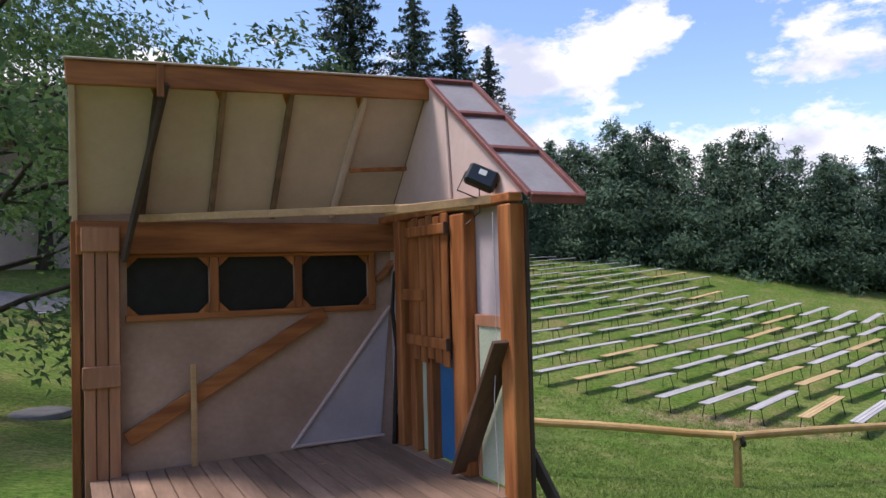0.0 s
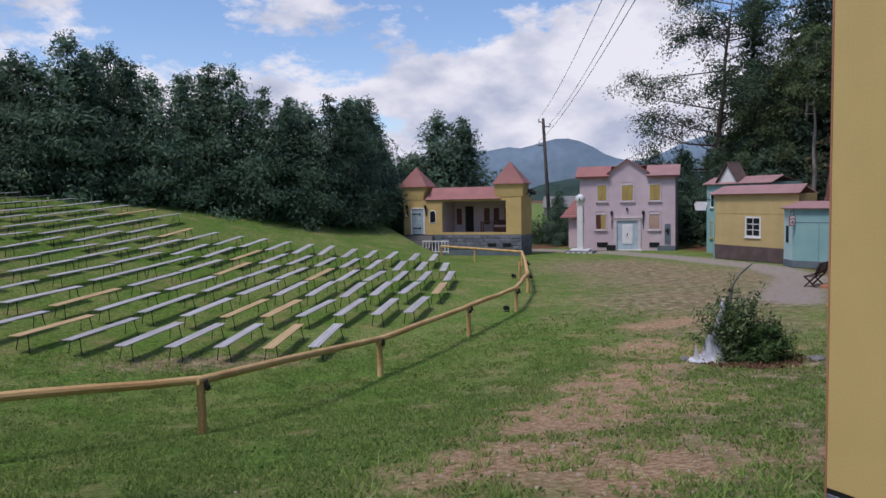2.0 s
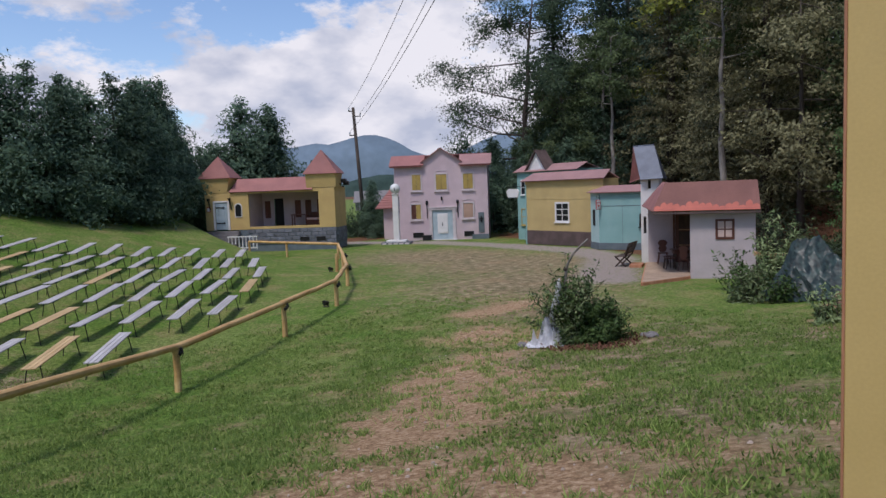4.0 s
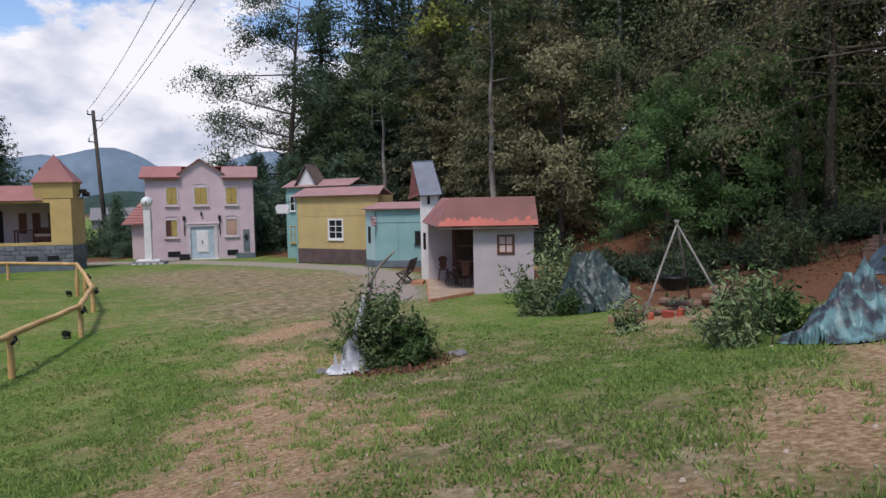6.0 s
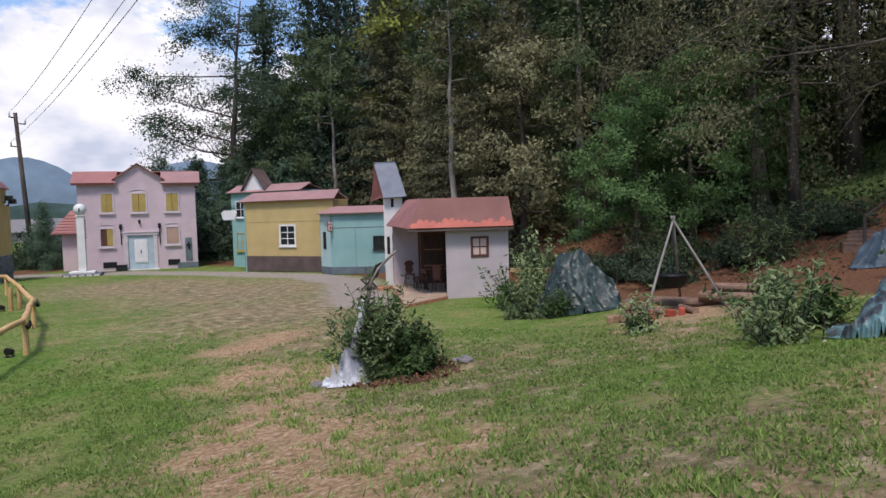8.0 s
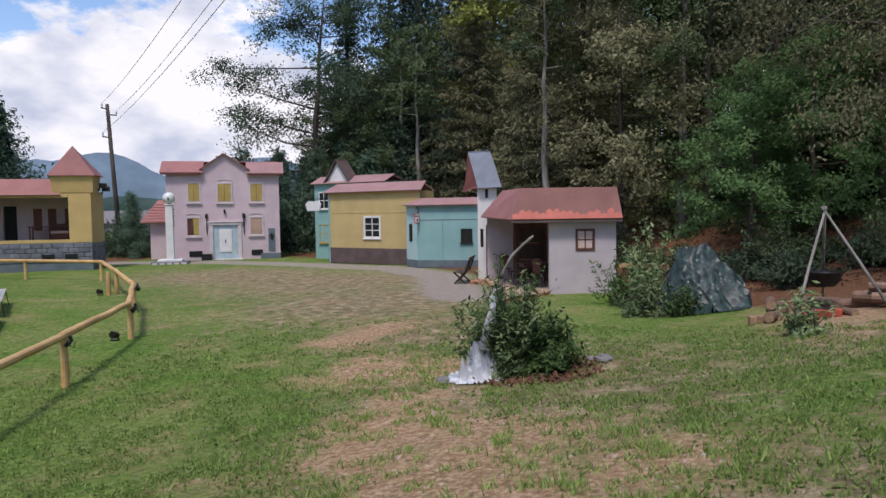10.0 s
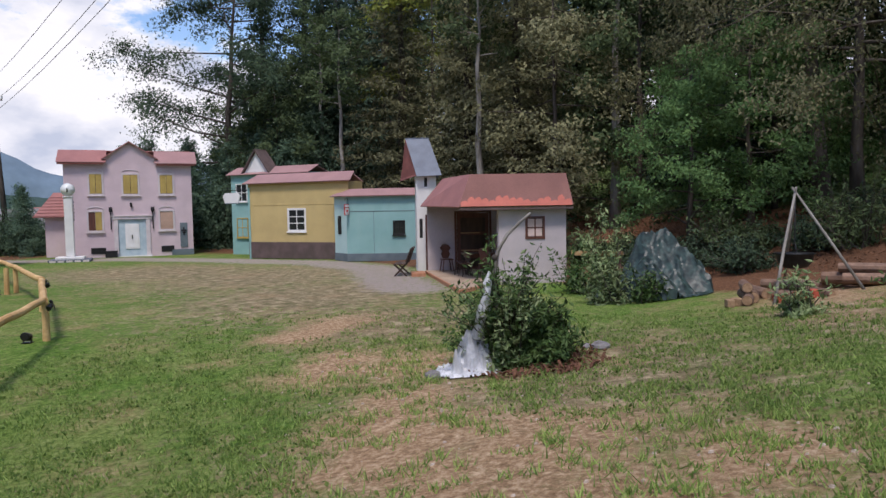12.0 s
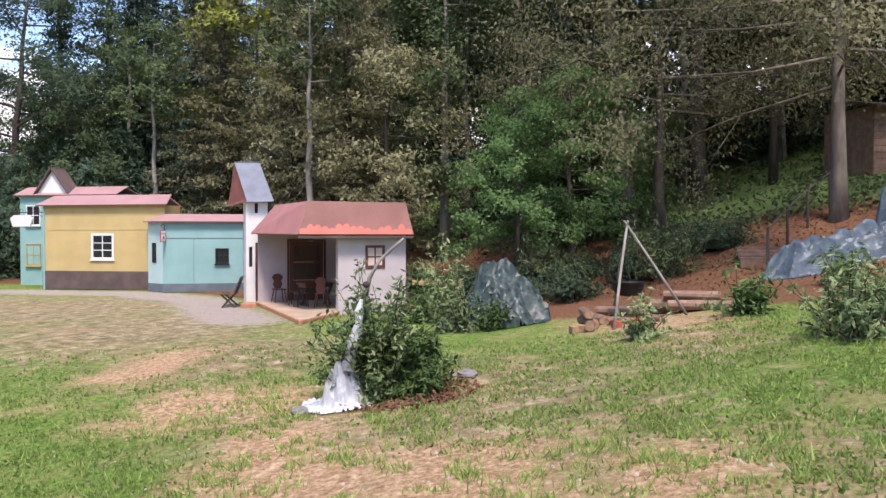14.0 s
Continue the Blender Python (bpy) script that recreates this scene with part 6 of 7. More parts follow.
def broadleaf(name, height, spread_r, base, leaves, size, leaf, bark, seed, label, droop=0.4, lean=0.0, limbs=16, trunk_r=0.2, clump=0.9, cone=False, rise=0.25, aspect=0.62):
    """A tree: tapering trunk, limbs that fork, leaf clumps along the limbs."""
    rng = np.random.default_rng(seed)
    t = thing(name, Matrix(), label, "tree")
    g = Geo()
    pts = [Vector((lean * height * (k / 8) ** 1.4 + rng.normal(0, 0.05), rng.normal(0, 0.05), height * 0.93 * k / 8 - (0.3 if k == 0 else 0))) for k in range(9)]
    g.tube(pts, [trunk_r * (1.25 if k == 0 else 1 - 0.88 * k / 8) for k in range(9)], 9)
    tips, outs = [], []
    for i in range(limbs):
        f = base + (0.97 - base) * (i + rng.uniform(0, 0.8)) / limbs
        k = f * 8 / 0.93
        a = pts[min(int(k), 7)].lerp(pts[min(int(k) + 1, 8)], k - int(k))
        ang = i * 2.4 + rng.uniform(-0.5, 0.5)
        prof = math.sin(min((1 - f) / (1 - base) * 2.2 + 0.35, 1.57)) * (0.75 + 0.25 * rng.random())
        if cone:
            prof = (1 - 0.93 * (f - base) / (1 - base)) ** 0.9 * (0.7 + 0.45 * rng.random())
        d = Vector((math.cos(ang), math.sin(ang), rise + (0.9 * f * f if cone else 0) + rng.uniform(-0.28, 0.28)))
        lp, lr = limb(rng, a, d, spread_r * prof, trunk_r * 0.32 * (1 - 0.6 * f))
        g.tube(lp[::2] + lp[-1:], lr[::2] + lr[-1:], 4, False)
        for q in range(3):
            s = lp[2 + q]
            sp, sr = limb(rng, s, Vector(rng.normal(0, 1, 3)) * 0.8 + (lp[-1] - lp[0]).normalized(), spread_r * prof * 0.42, lr[2 + q] * 0.6, 0.3, 3)
            g.tube(sp[::2], sr[::2], 3, False)
            tips += sp[1:] + [lp[-1]]
            outs += [lp[-1] - a] * 4
    part("trunk", g, bark, t, smooth=True)
    tips, outs = np.array([tuple(p) for p in tips]), np.array([tuple(p) for p in outs])
    w = np.linalg.norm(outs, axis=1) ** (1.3 if cone else 0.6)
    pick = rng.choice(len(tips), leaves, p=w / w.sum())
    off = rng.normal(0, 1, (leaves, 3)) * (clump * 0.33, clump * 0.33, clump * 0.2)
    if cone:
        off *= np.clip(np.linalg.norm(outs[pick], axis=1) / (0.6 * spread_r), 0.3, 1.0)[:, None]
    pos = tips[pick] + off
    away = outs[pick] / (np.linalg.norm(outs[pick], axis=1)[:, None] + 1e-6)
    nrm = off * 0.5 + away * 0.7 + (0, 0, 0.45)
    q = leaf_tris(pos, nrm, size, aspect, droop, rng)
    ob = new("crown", leaf_mesh("crown", q, leaf))
    ob.parent = t
    return t


def spruce(name, height, r, leaves, seed, label, leaf="needle", base=0.05, size=0.26):
    """A conifer: irregular tiers of drooping branches hung with needle sprays, and a bare leader."""
    rng = np.random.default_rng(seed)
    t = thing(name, Matrix(), label, "tree")
    g = Geo().tube([(0, 0, -0.3), (0, 0, height * 0.5), (0, 0, height)], [0.02 * height, 0.012 * height, 0.008], 8)
    pos, nrm = [], []
    count = int(height * 15)
    for w in range(count):
        f = base + (1 - base) * (w + rng.random()) / count
        ln = (r * (1 - f) ** 0.85 + 0.15) * rng.uniform(0.6, 1.2)
        a = w * 2.4 + rng.uniform(-0.4, 0.4)
        d = np.array([math.cos(a), math.sin(a), 0])
        s = np.linspace(0.08, 1, 5)
        p = np.outer(s * ln, d)
        rise = rng.uniform(-0.1, 0.35) + 0.5 * f
        p[:, 2] = f * height + rise * ln * s - 0.5 * ln * s ** 2 + 0.15 * ln * s ** 4
        if w % 2 == 0:
            g.tube([tuple(v) for v in p[::2]], [0.02 * (1 - f) + 0.006, 0.012, 0.004], 4, False)
        m = max(int(leaves / count * (ln / (r * 0.5))), 3)
        u = rng.random(m) ** 0.75
        c = np.stack([np.interp(u, s, p[:, j]) for j in range(3)], 1)
        side = rng.normal(0, 0.16, m) * ln * (0.35 + 0.65 * (1 - u))
        c += np.array([-d[1], d[0], 0]) * side[:, None]
        c[:, 2] -= np.abs(rng.normal(0, 0.13, m)) * (0.4 + ln * 0.3)
        pos.append(c)
        nrm.append(np.tile(d * 0.5 + (0, 0, 0.7), (m, 1)))
    part("trunk", g, "bark", t, smooth=True)
    q = leaf_tris(np.concatenate(pos), np.concatenate(nrm), size, 0.34, 0.9, rng)
    ob = new("crown", leaf_mesh("crown", q, leaf))
    ob.parent = t
    return t


class Stand:
    """Prototypes that are set out again and again; the first placing uses the prototype itself."""

    def __init__(self, *protos):
        self.protos, self.used, self.rng = protos, set(), random.Random(11)

    def put(self, x, y, s=1.0, which=None, dz=-0.1, tilt=0.0, z=1.0):
        k = self.rng.randrange(len(self.protos)) if which is None else which
        m = pose(x, y, ground(x, y) + dz, tilt, 0, self.rng.uniform(0, 360)) @ Matrix.Diagonal((s, s, s * z, 1))
        if k in self.used:
            return copy_thing(self.protos[k], m)
        self.used.add(k)
        self.protos[k].matrix_world = m
        return self.protos[k]


hedge = Stand(
    broadleaf("tree", 9.4, 2.7, 0.02, 8800, 0.27, "leaf_hedge", "bark", 1, "feathery dark green hornbeam in the row behind the benches", limbs=54, trunk_r=0.12, cone=True, rise=0.2, clump=1.5, aspect=0.4),
    broadleaf("tree", 10.0, 2.4, 0.02, 8800, 0.27, "leaf_hedge", "bark", 2, "feathery dark green hornbeam in the row behind the benches", limbs=54, trunk_r=0.12, cone=True, rise=0.2, clump=1.5, aspect=0.4),
    spruce("spruce", 10.4, 2.1, 7600, 3, "dark spruce in the row behind the benches"),
    broadleaf("tree", 8.6, 3.0, 0.02, 8800, 0.27, "leaf_hedge", "bark", 4, "broad dark green tree in the row behind the benches", limbs=54, trunk_r=0.12, cone=True, rise=0.2, clump=1.5, aspect=0.4))
line = [(-12, 33.6), (-8, 34.6), (-3, 36.4), (3, 37.0), (8.5, 36.8), (13, 37.2), (17.0, 38.6), (18.8, 42.0), (22.5, 47.0), (30.5, 50.5)]
rng_h = random.Random(4)
for (ax, ay), (bx, by) in zip(line, line[1:]):
    n = max(int(math.hypot(bx - ax, by - ay) / 1.2), 1)
    for i in range(n):
        t = i / n
        x, y = ax + (bx - ax) * t, ay + (by - ay) * t
        hedge.put(x + rng_h.uniform(-0.3, 0.3), y + rng_h.uniform(-0.7, 0.7), rng_h.uniform(0.9, 1.04) * (0.98 if x > -3 else 0.88), rng_h.choice((0, 1, 3, 0, 1, 1, 3)) if (i * 7 + len(line)) % 9 else 2)
        if i % 3 == 2:
            continue
        hedge.put(x + 0.5 + rng_h.uniform(-0.3, 0.3), y + 2.0 + rng_h.uniform(-0.6, 0.6), rng_h.uniform(0.9, 1.04) * (0.98 if x > -3 else 0.88), rng_h.choice((0, 3, 1, 3)))
for x, y, s, w in ((30.5, 48.6, 1.4, 3), (28.6, 49.5, 1.5, 3), (32.0, 51.0, 1.15, 1), (31.0, 49.6, 1.35, 1), (40.0, 48.4, 0.56, 0), (35.3, 42.0, 0.52, 1), (43.6, 41.2, 0.85, 3), (45.6, 42.4, 0.95, 0), (47.6, 40.6, 1.0, 3), (44.4, 44.6, 0.8, 0), (42.2, 43.4, 0.66, 3), (43.5, 37.0, 0.9, 0), (45.5, 34.8, 1.0, 3), (44.8, 31.8, 0.95, 0), (43.2, 29.2, 0.9, 3), (47.2, 37.6, 0.95, 1), (48.2, 33.0, 1.05, 3), (46.2, 28.8, 1.05, 0), (42.6, 39.4, 0.7, 3), (50.0, 36.0, 1.1, 0)):
    hedge.put(x, y, s, w)

big_spruce = spruce("spruce", 19, 4.6, 22000, 44, "tall old spruce beyond the benches", size=0.32)
big_spruce.matrix_world = pose(-12.4, 31.0, ground(-12.4, 31.0)) @ Matrix.Diagonal((1.1, 1.1, 1.0, 1))
for x, y, s in ((-9.6, 34.0, 0.86), (-7.4, 35.2, 0.8), (-5.6, 36.4, 0.68)):
    copy_thing(big_spruce, pose(x, y, ground(x, y), 0, 0, x * 40) @ Matrix.Diagonal((s, s, s, 1)))

# woods on the hillside
wood_trees = Stand(
    broadleaf("tree", 15, 4.2, 0.12, 11500, 0.21, "leaf_forest", "bark", 21, "tall dark woodland tree on the hillside", limbs=30, trunk_r=0.22, clump=1.2),
    broadleaf("tree", 18, 4.0, 0.3, 11500, 0.21, "leaf_forest", "bark", 22, "tall straight woodland tree with a high crown", limbs=28, trunk_r=0.16, clump=1.3),
    broadleaf("tree", 14, 4.8, 0.16, 12500, 0.2, "leaf_olive", "bark", 23, "woodland tree with dull olive hanging foliage", limbs=30, trunk_r=0.22, clump=1.1, rise=-0.05, droop=0.9),
    spruce("spruce", 19, 3.6, 12000, 24, "tall dark spruce in the wood", size=0.3),
    broadleaf("tree", 12, 4.2, 0.08, 14000, 0.19, "leaf_green", "bark", 25, "green-leaved beech at the edge of the wood", limbs=30, trunk_r=0.2, clump=1.0, rise=0.1),
    spruce("hemlock", 17, 4.3, 14500, 26, "tall conifer with drooping brownish-green sprays", "leaf_olive", size=0.25))
spots = [(31.5, 3.0), (34.5, 9.5), (40, 13), (27.5, 1.0)]
rng_w = random.Random(8)
tries = 0
while len(spots) < 44 and tries < 8000:
    tries += 1
    x, y = rng_w.uniform(20, 74), rng_w.uniform(-34, 62)
    r = 0.83 * x - 0.55 * y
    if r < 26.5 or r > 47 or (y > 26 and r < 20.5 + 0.2 * y) or (y < 1 and r < 33):
        continue
    if any(math.hypot(x - a, y - b) < (3.0 if r < 33 else 3.8) for a, b in spots):
        continue
    spots.append((x, y))
for x, y in spots[4:]:
    r = 0.83 * x - 0.55 * y
    if y < 1:
        w = 1 if r < 37 else rng_w.choice((0, 3, 0))
    else:
        w = rng_w.choice((0, 2, 3, 5, 4, 0, 3)) if r < 33 else rng_w.choice((0, 1, 3, 3, 1, 5))
    wood_trees.put(x, y, rng_w.uniform(0.85, 1.2), w)
# deeper wood, seen only as a dark mass between the trunks
deep_wood = Stand(
    broadleaf("tree", 20, 5.0, 0.3, 2600, 0.6, "leaf_green", "bark", 27, "tall dark tree deep in the wood", limbs=22, trunk_r=0.24, clump=1.8),
    spruce("spruce", 21, 4.2, 2600, 28, "tall dark spruce deep in the wood", size=0.7))
for i in range(36):
    r, s = 44 + (i % 3) * 4.2 + rng_w.uniform(-1, 1), -40 + 2.55 * i + rng_w.uniform(-0.8, 0.8)
    deep_wood.put(0.837 * r + 0.553 * s, -0.555 * r + 0.83 * s, rng_w.uniform(0.85, 1.15), 0 if s < 14 else None)
for i in range(15):
    r, q = 39.5 + rng_w.uniform(-1.5, 1.5), 2 + 3.0 * i + rng_w.uniform(-0.8, 0.8)
    wood_trees.put(0.837 * r + 0.553 * q, -0.555 * r + 0.83 * q, rng_w.uniform(0.95, 1.2), rng_w.choice((3, 0, 3, 1)))
for x, y, k, w in ((50.0, 25.5, 1.15, 3), (53.5, 28.0, 1.2, 5), (51.0, 31.0, 1.1, 3), (55.5, 32.5, 1.25, 3), (53.5, 36.5, 1.15, 0), (58.0, 37.0, 1.25, 3), (56.0, 41.0, 1.1, 0), (60.0, 30.0, 1.25, 3)):
    wood_trees.put(x, y, k, w)
# trees of the wood's edge
for x, y, s, w in ((33.2, 5.0, 0.72, 4), (33.8, 3.0, 0.78, 4), (36.6, 2.0, 0.85, 4), (39.5, 0.4, 0.8, 4), (38.5, 13.0, 0.95, 5), (37.6, 11.0, 0.85, 2), (44.5, 17.5, 1.0, 2), (41.5, 16.5, 1.0, 5), (44.0, 21.5, 1.05, 5), (45.0, 31.0, 0.85, 0), (47.5, 36.0, 0.7, 0), (46.5, 33.0, 1.0, 3), (50.0, 38.5, 0.62, 0)):
    wood_trees.put(x, y, s, w)

big = broadleaf("tree", 14.5, 8.6, 0.3, 40000, 0.14, "leaf_olive", "bark_grey", 31, "large spreading tree with dull olive hanging foliage at the wood's edge", limbs=38, trunk_r=0.26, clump=1.6, rise=-0.08, droop=0.9, aspect=0.5)
big.matrix_world = pose(29.9, -5.2, ground(29.9, -5.2) - 0.1, 0, 0, 40)
copy_thing(big, pose(35.2, -0.6, ground(35.2, -0.6) - 0.1, 0, 0, 160) @ Matrix.Diagonal((0.9, 0.9, 1.05, 1)))
tall = broadleaf("tree", 20, 7.2, 0.28, 32000, 0.17, "leaf_dark", "bark", 33, "tall airy tree against the sky behind the pink house", limbs=24, trunk_r=0.34, clump=1.5, lean=-0.06, rise=0.12)
tall.matrix_world = pose(45.4, 35.6, ground(45.4, 35.6) - 0.1, 0, 0, 140)
yl = broadleaf("tree", 14, 3.4, 0.55, 6000, 0.22, "leaf_yellow", "bark", 34, "slender tree with yellow-green leaves among the dark wood", limbs=18, trunk_r=0.16, clump=1.0)
yl.matrix_world = pose(45.8, 20.3, ground(45.8, 20.3) - 0.1) @ Matrix.Diagonal((1.3, 1.3, 1.2, 1))
birch = broadleaf("birch", 17, 2.6, 0.62, 3000, 0.24, "leaf_forest", "bark_pale", 35, "pale-barked slender birch at the edge of the wood", limbs=14, trunk_r=0.24, clump=0.9)
birch.matrix_world = pose(38.4, 8.4, ground(38.4, 8.4) - 0.1)
for x, y, s in ((46.9, 28.8, 0.9), (42.0, 24.5, 0.8), (36.5, 14.2, 0.85), (40.5, -2.6, 0.9), (41.5, -7.4, 0.7)):
    copy_thing(birch, pose(x, y, ground(x, y) - 0.1, 0, 0, x * 37) @ Matrix.Diagonal((s, s, s, 1)))
# stout trunks on the open slope
bare = broadleaf("tree", 21, 4.6, 0.5, 6500, 0.2, "leaf_forest", "bark_grey", 36, "stout grey-brown trunk on the wooded slope, crown high above", limbs=18, trunk_r=0.4, clump=1.2)
bare.matrix_world = pose(38.6, -2.8, ground(38.6, -2.8) - 0.1)
for x, y, s, lean in ((35.1, 0.5, 0.9, -5), (48.6, -3.1, 1.0, 0), (41.2, -7.0, 0.62, 0), (42.0, 4.7, 0.9, 2), (45.0, -9.0, 0.8, 0), (38.0, -11.0, 0.9, 0), (52.0, -12.0, 1.0, 0)):
    copy_thing(bare, pose(x, y, ground(x, y) - 0.15, lean, lean * 0.6, x * 29) @ Matrix.Diagonal((s, s, s, 1)))

# garden tree over the lawn beyond the shed
gt = broadleaf("tree", 11, 6.2, 0.12, 30000, 0.16, "leaf_garden", "bark", 41, "leafy garden tree over the lawn beyond the shed", limbs=30, trunk_r=0.32, clump=1.3)
gt.matrix_world = pose(-10.1, 4.2, ground(-10.1, 4.2) - 0.1, 0, 0, 20)
gt2 = broadleaf("tree", 8.8, 3.2, 0.3, 8000, 0.17, "leaf_garden", "bark", 42, "young green fruit tree behind the shed", limbs=22, trunk_r=0.14, clump=0.9)
gt2.matrix_world = pose(-6.2, 9.0, ground(-6.2, 9.0) - 0.1, 0, 0, 70)
for x, y, s in ((-21.5, 18.5, 1.0), (-25.5, 12.0, 1.1)):
    copy_thing(gt, pose(x, y, ground(x, y) - 0.1, 0, 0, x * 50) @ Matrix.Diagonal((s, s, s, 1)))


# ---- plants and loose things on the meadow ----
def spray(rng, a, d, length, n, size):
    """One leafy shoot: points along an arching stem and the leaves beside it."""
    pts, p, v = [], Vector(a), Vector(d).normalized()
    k = 6
    for i in range(k + 1):
        pts.append(p.copy())
        v = (v + Vector((rng.normal(0, 0.12), rng.normal(0, 0.12), -0.16 * i / k))).normalized()
        p = p + v * (length / k)
    u = rng.random(n) ** 0.7 * k
    i = np.minimum(u.astype(int), k - 1)
    arr = np.array([tuple(q) for q in pts])
    c = arr[i] + (arr[i + 1] - arr[i]) * (u - i)[:, None]
    c += rng.normal(0, size * 0.45, (n, 3))
    return pts, c


def shrub(name, x, y, radius, height, shoots, per, size, leaf, seed, label, category="bush", core=True, squash=1.0, aim=(0, 0, 0)):
    rng = np.random.default_rng(seed)
    t = thing(name, Matrix.Translation((x, y, ground(x, y))), label, category)
    g, cs, nr = Geo(), [], []
    for i in range(shoots):
        a = rng.uniform(0, 6.283)
        tilt = rng.uniform(0.05, 1.0)
        b = Vector((rng.normal(0, radius * 0.3), rng.normal(0, radius * 0.3) * squash, -0.03))
        d = Vector((math.cos(a) * tilt, math.sin(a) * tilt * squash, 1.15 - 0.75 * tilt)) + Vector(aim)
        ln = (height * (1 - tilt) + radius * tilt) * rng.uniform(0.6, 1.2)
        pts, c = spray(rng, b, d, ln, per, size)
        g.tube(pts[::2], [0.012 * (1 - 0.8 * k / 3) + 0.002 for k in range(4)], 3, False)
        c[:, 2] = np.maximum(c[:, 2], 0.02)
        cs.append(c)
        nr.append(np.tile(tuple(d.normalized() * 0.5 + Vector((0, 0, 0.3))), (per, 1)))
    part("branchwork", g, "bark", t)
    q = leaf_quads(np.concatenate(cs), np.concatenate(nr), size, 0.36, 0.8, rng)
    ob = new("foliage", leaf_mesh("foliage", q, leaf))
    ob.parent = t
    return t


def crumple(name, x, y, rx, ry, material, seed, label, turn=0.0, ridges=(), category="tarpaulin", steep=1.5, n=76, rumple=1.0):
    """A stiff sheet hung over ridges (x0, y0, x1, y1, height), with sharp folds, hems that trail on the ground and a ragged edge."""
    vs, fs, at = [], [], {}
    m = pose(0, 0, 0, 0, 0, turn)
    rng = random.Random(seed)
    planes = [[(k * 6.283 / 7 + rng.uniform(-0.4, 0.4), steep * rng.uniform(0.65, 1.5), rng.uniform(0.0, 0.08)) for k in range(7)] for _ in ridges]
    for j in range(n + 1):
        for i in range(n + 1):
            px, py = 2.4 * i / n - 1.2, 2.4 * j / n - 1.2
            wx = px + 0.10 * noise.noise((px * 1.7 + seed, py * 1.7, 0.3))
            wy = py + 0.10 * noise.noise((px * 1.7, py * 1.7 + seed, 7.3))
            edge = math.hypot(wx, wy) + 0.16 * noise.noise((math.atan2(wy, wx) * 1.3, seed, 1)) + 0.05 * noise.noise((px * 6, py * 6, seed))
            if edge > 1.0:
                continue
            z = 0.0
            for (x0, y0, x1, y1, h), sides in zip(ridges, planes):
                dx, dy = x1 - x0, y1 - y0
                t = min(max(((wx - x0) * dx + (wy - y0) * dy) / max(dx * dx + dy * dy, 1e-6), 0), 1)
                ex, ey = wx - x0 - t * dx, wy - y0 - t * dy
                drop = max(sl * max(ex * math.cos(a) + ey * math.sin(a) - off, 0) for a, sl, off in sides)
                z = max(z, h - drop * (1 - 0.25 * min(math.hypot(ex, ey), 1)))
            c1 = abs(noise.noise((px * 2.6 + seed, py * 2.6, 2.5)))
            c2 = abs(noise.noise((px * 6.5 + seed, py * 6.5, 4.5)))
            z += rumple * (0.42 * (0.26 - c1) + 0.22 * (0.22 - c2)) * (0.35 + min(z, 0.7))
            z = max(z, 0.015 + 0.07 * c2 + 0.05 * c1)
            if edge > 0.96:
                z = min(z, 0.02)
            q = m @ Vector((px * rx, py * ry, 0))
            at[i, j] = len(vs)
            vs.append((q.x, q.y, z + ground(x + q.x, y + q.y) - ground(x, y)))
    for (i, j) in at:
        ring = [at.get(k) for k in ((i, j), (i + 1, j), (i + 1, j + 1), (i, j + 1))]
        if None not in ring:
            fs.append(tuple(ring))
    t = thing(name, Matrix.Translation((x, y, ground(x, y))), label, category)
    part("sheet", Geo().add(vs, fs), material, t)
    return t


def mulch_ring(x, y, r, label):
    rng = random.Random(2)
    t = thing("mulch", Matrix.Translation((x, y, ground(x, y))), label, "mulch", kind="stuff")
    g = Geo()
    for _ in range(420):
        a, d = rng.uniform(0, 6.283), r * rng.random() ** 0.6
        px, py = d * math.cos(a), d * math.sin(a)
        z = ground(x + px, y + py) - ground(x, y)
        g.beam((px, py, z + 0.012), (px + rng.uniform(-0.09, 0.09), py + rng.uniform(-0.09, 0.09), z + rng.uniform(0.02, 0.1)), 0.04, 0.014, c=0.002)
    part("bark_chips", g, "mulch", t)


def stones(spots, label, material="step"):
    rng = random.Random(7)
    for x, y, r in spots:
        t = thing("stone", pose(x, y, ground(x, y) + r * 0.2, 0, 0, rng.uniform(0, 360)), label, "stone", "loose stones")
        g = Geo()
        n = 8
        pts = [(0, 0, r * 0.55 * math.cos(math.pi * (i + 0.05) / (n + 0.1))) for i in range(n + 1)]
        g.tube(pts, [max(r * math.sin(math.pi * (i + 0.05) / (n + 0.1)), 0.004) for i in range(n + 1)], 12)
        g.v = [tuple(Vector(v) * (1 + 0.3 * noise.noise(Vector(v) * (2.2 / r) + Vector((x, y, 0))))) for v in g.v]
        part("body", g, material, t)


# laurel bush with a crooked branch and a white plastic sheet
shrub("bush", 16.3, 6.42, 0.52, 0.95, 230, 44, 0.12, "bush", 5, "dense dark green laurel bush heaped on the meadow", squash=0.9)
shrub("laurel_branches", 16.12, 6.88, 0.52, 2.0, 150, 48, 0.12, "bush", 6, "tall laurel branches stuck into the bush, pale leaf undersides", "branches", aim=(0, 0, 0.3))
shrub("laurel_branches", 16.0, 6.7, 0.42, 1.85, 60, 34, 0.115, "bush_pale", 7, "pale green laurel sprays standing up from the bush", "branches", aim=(-0.1, 0, 0.4))
br = thing("branch", pose(15.9, 6.85, ground(15.9, 6.85)), "bare crooked grey branch sticking out of the bush", "branch")
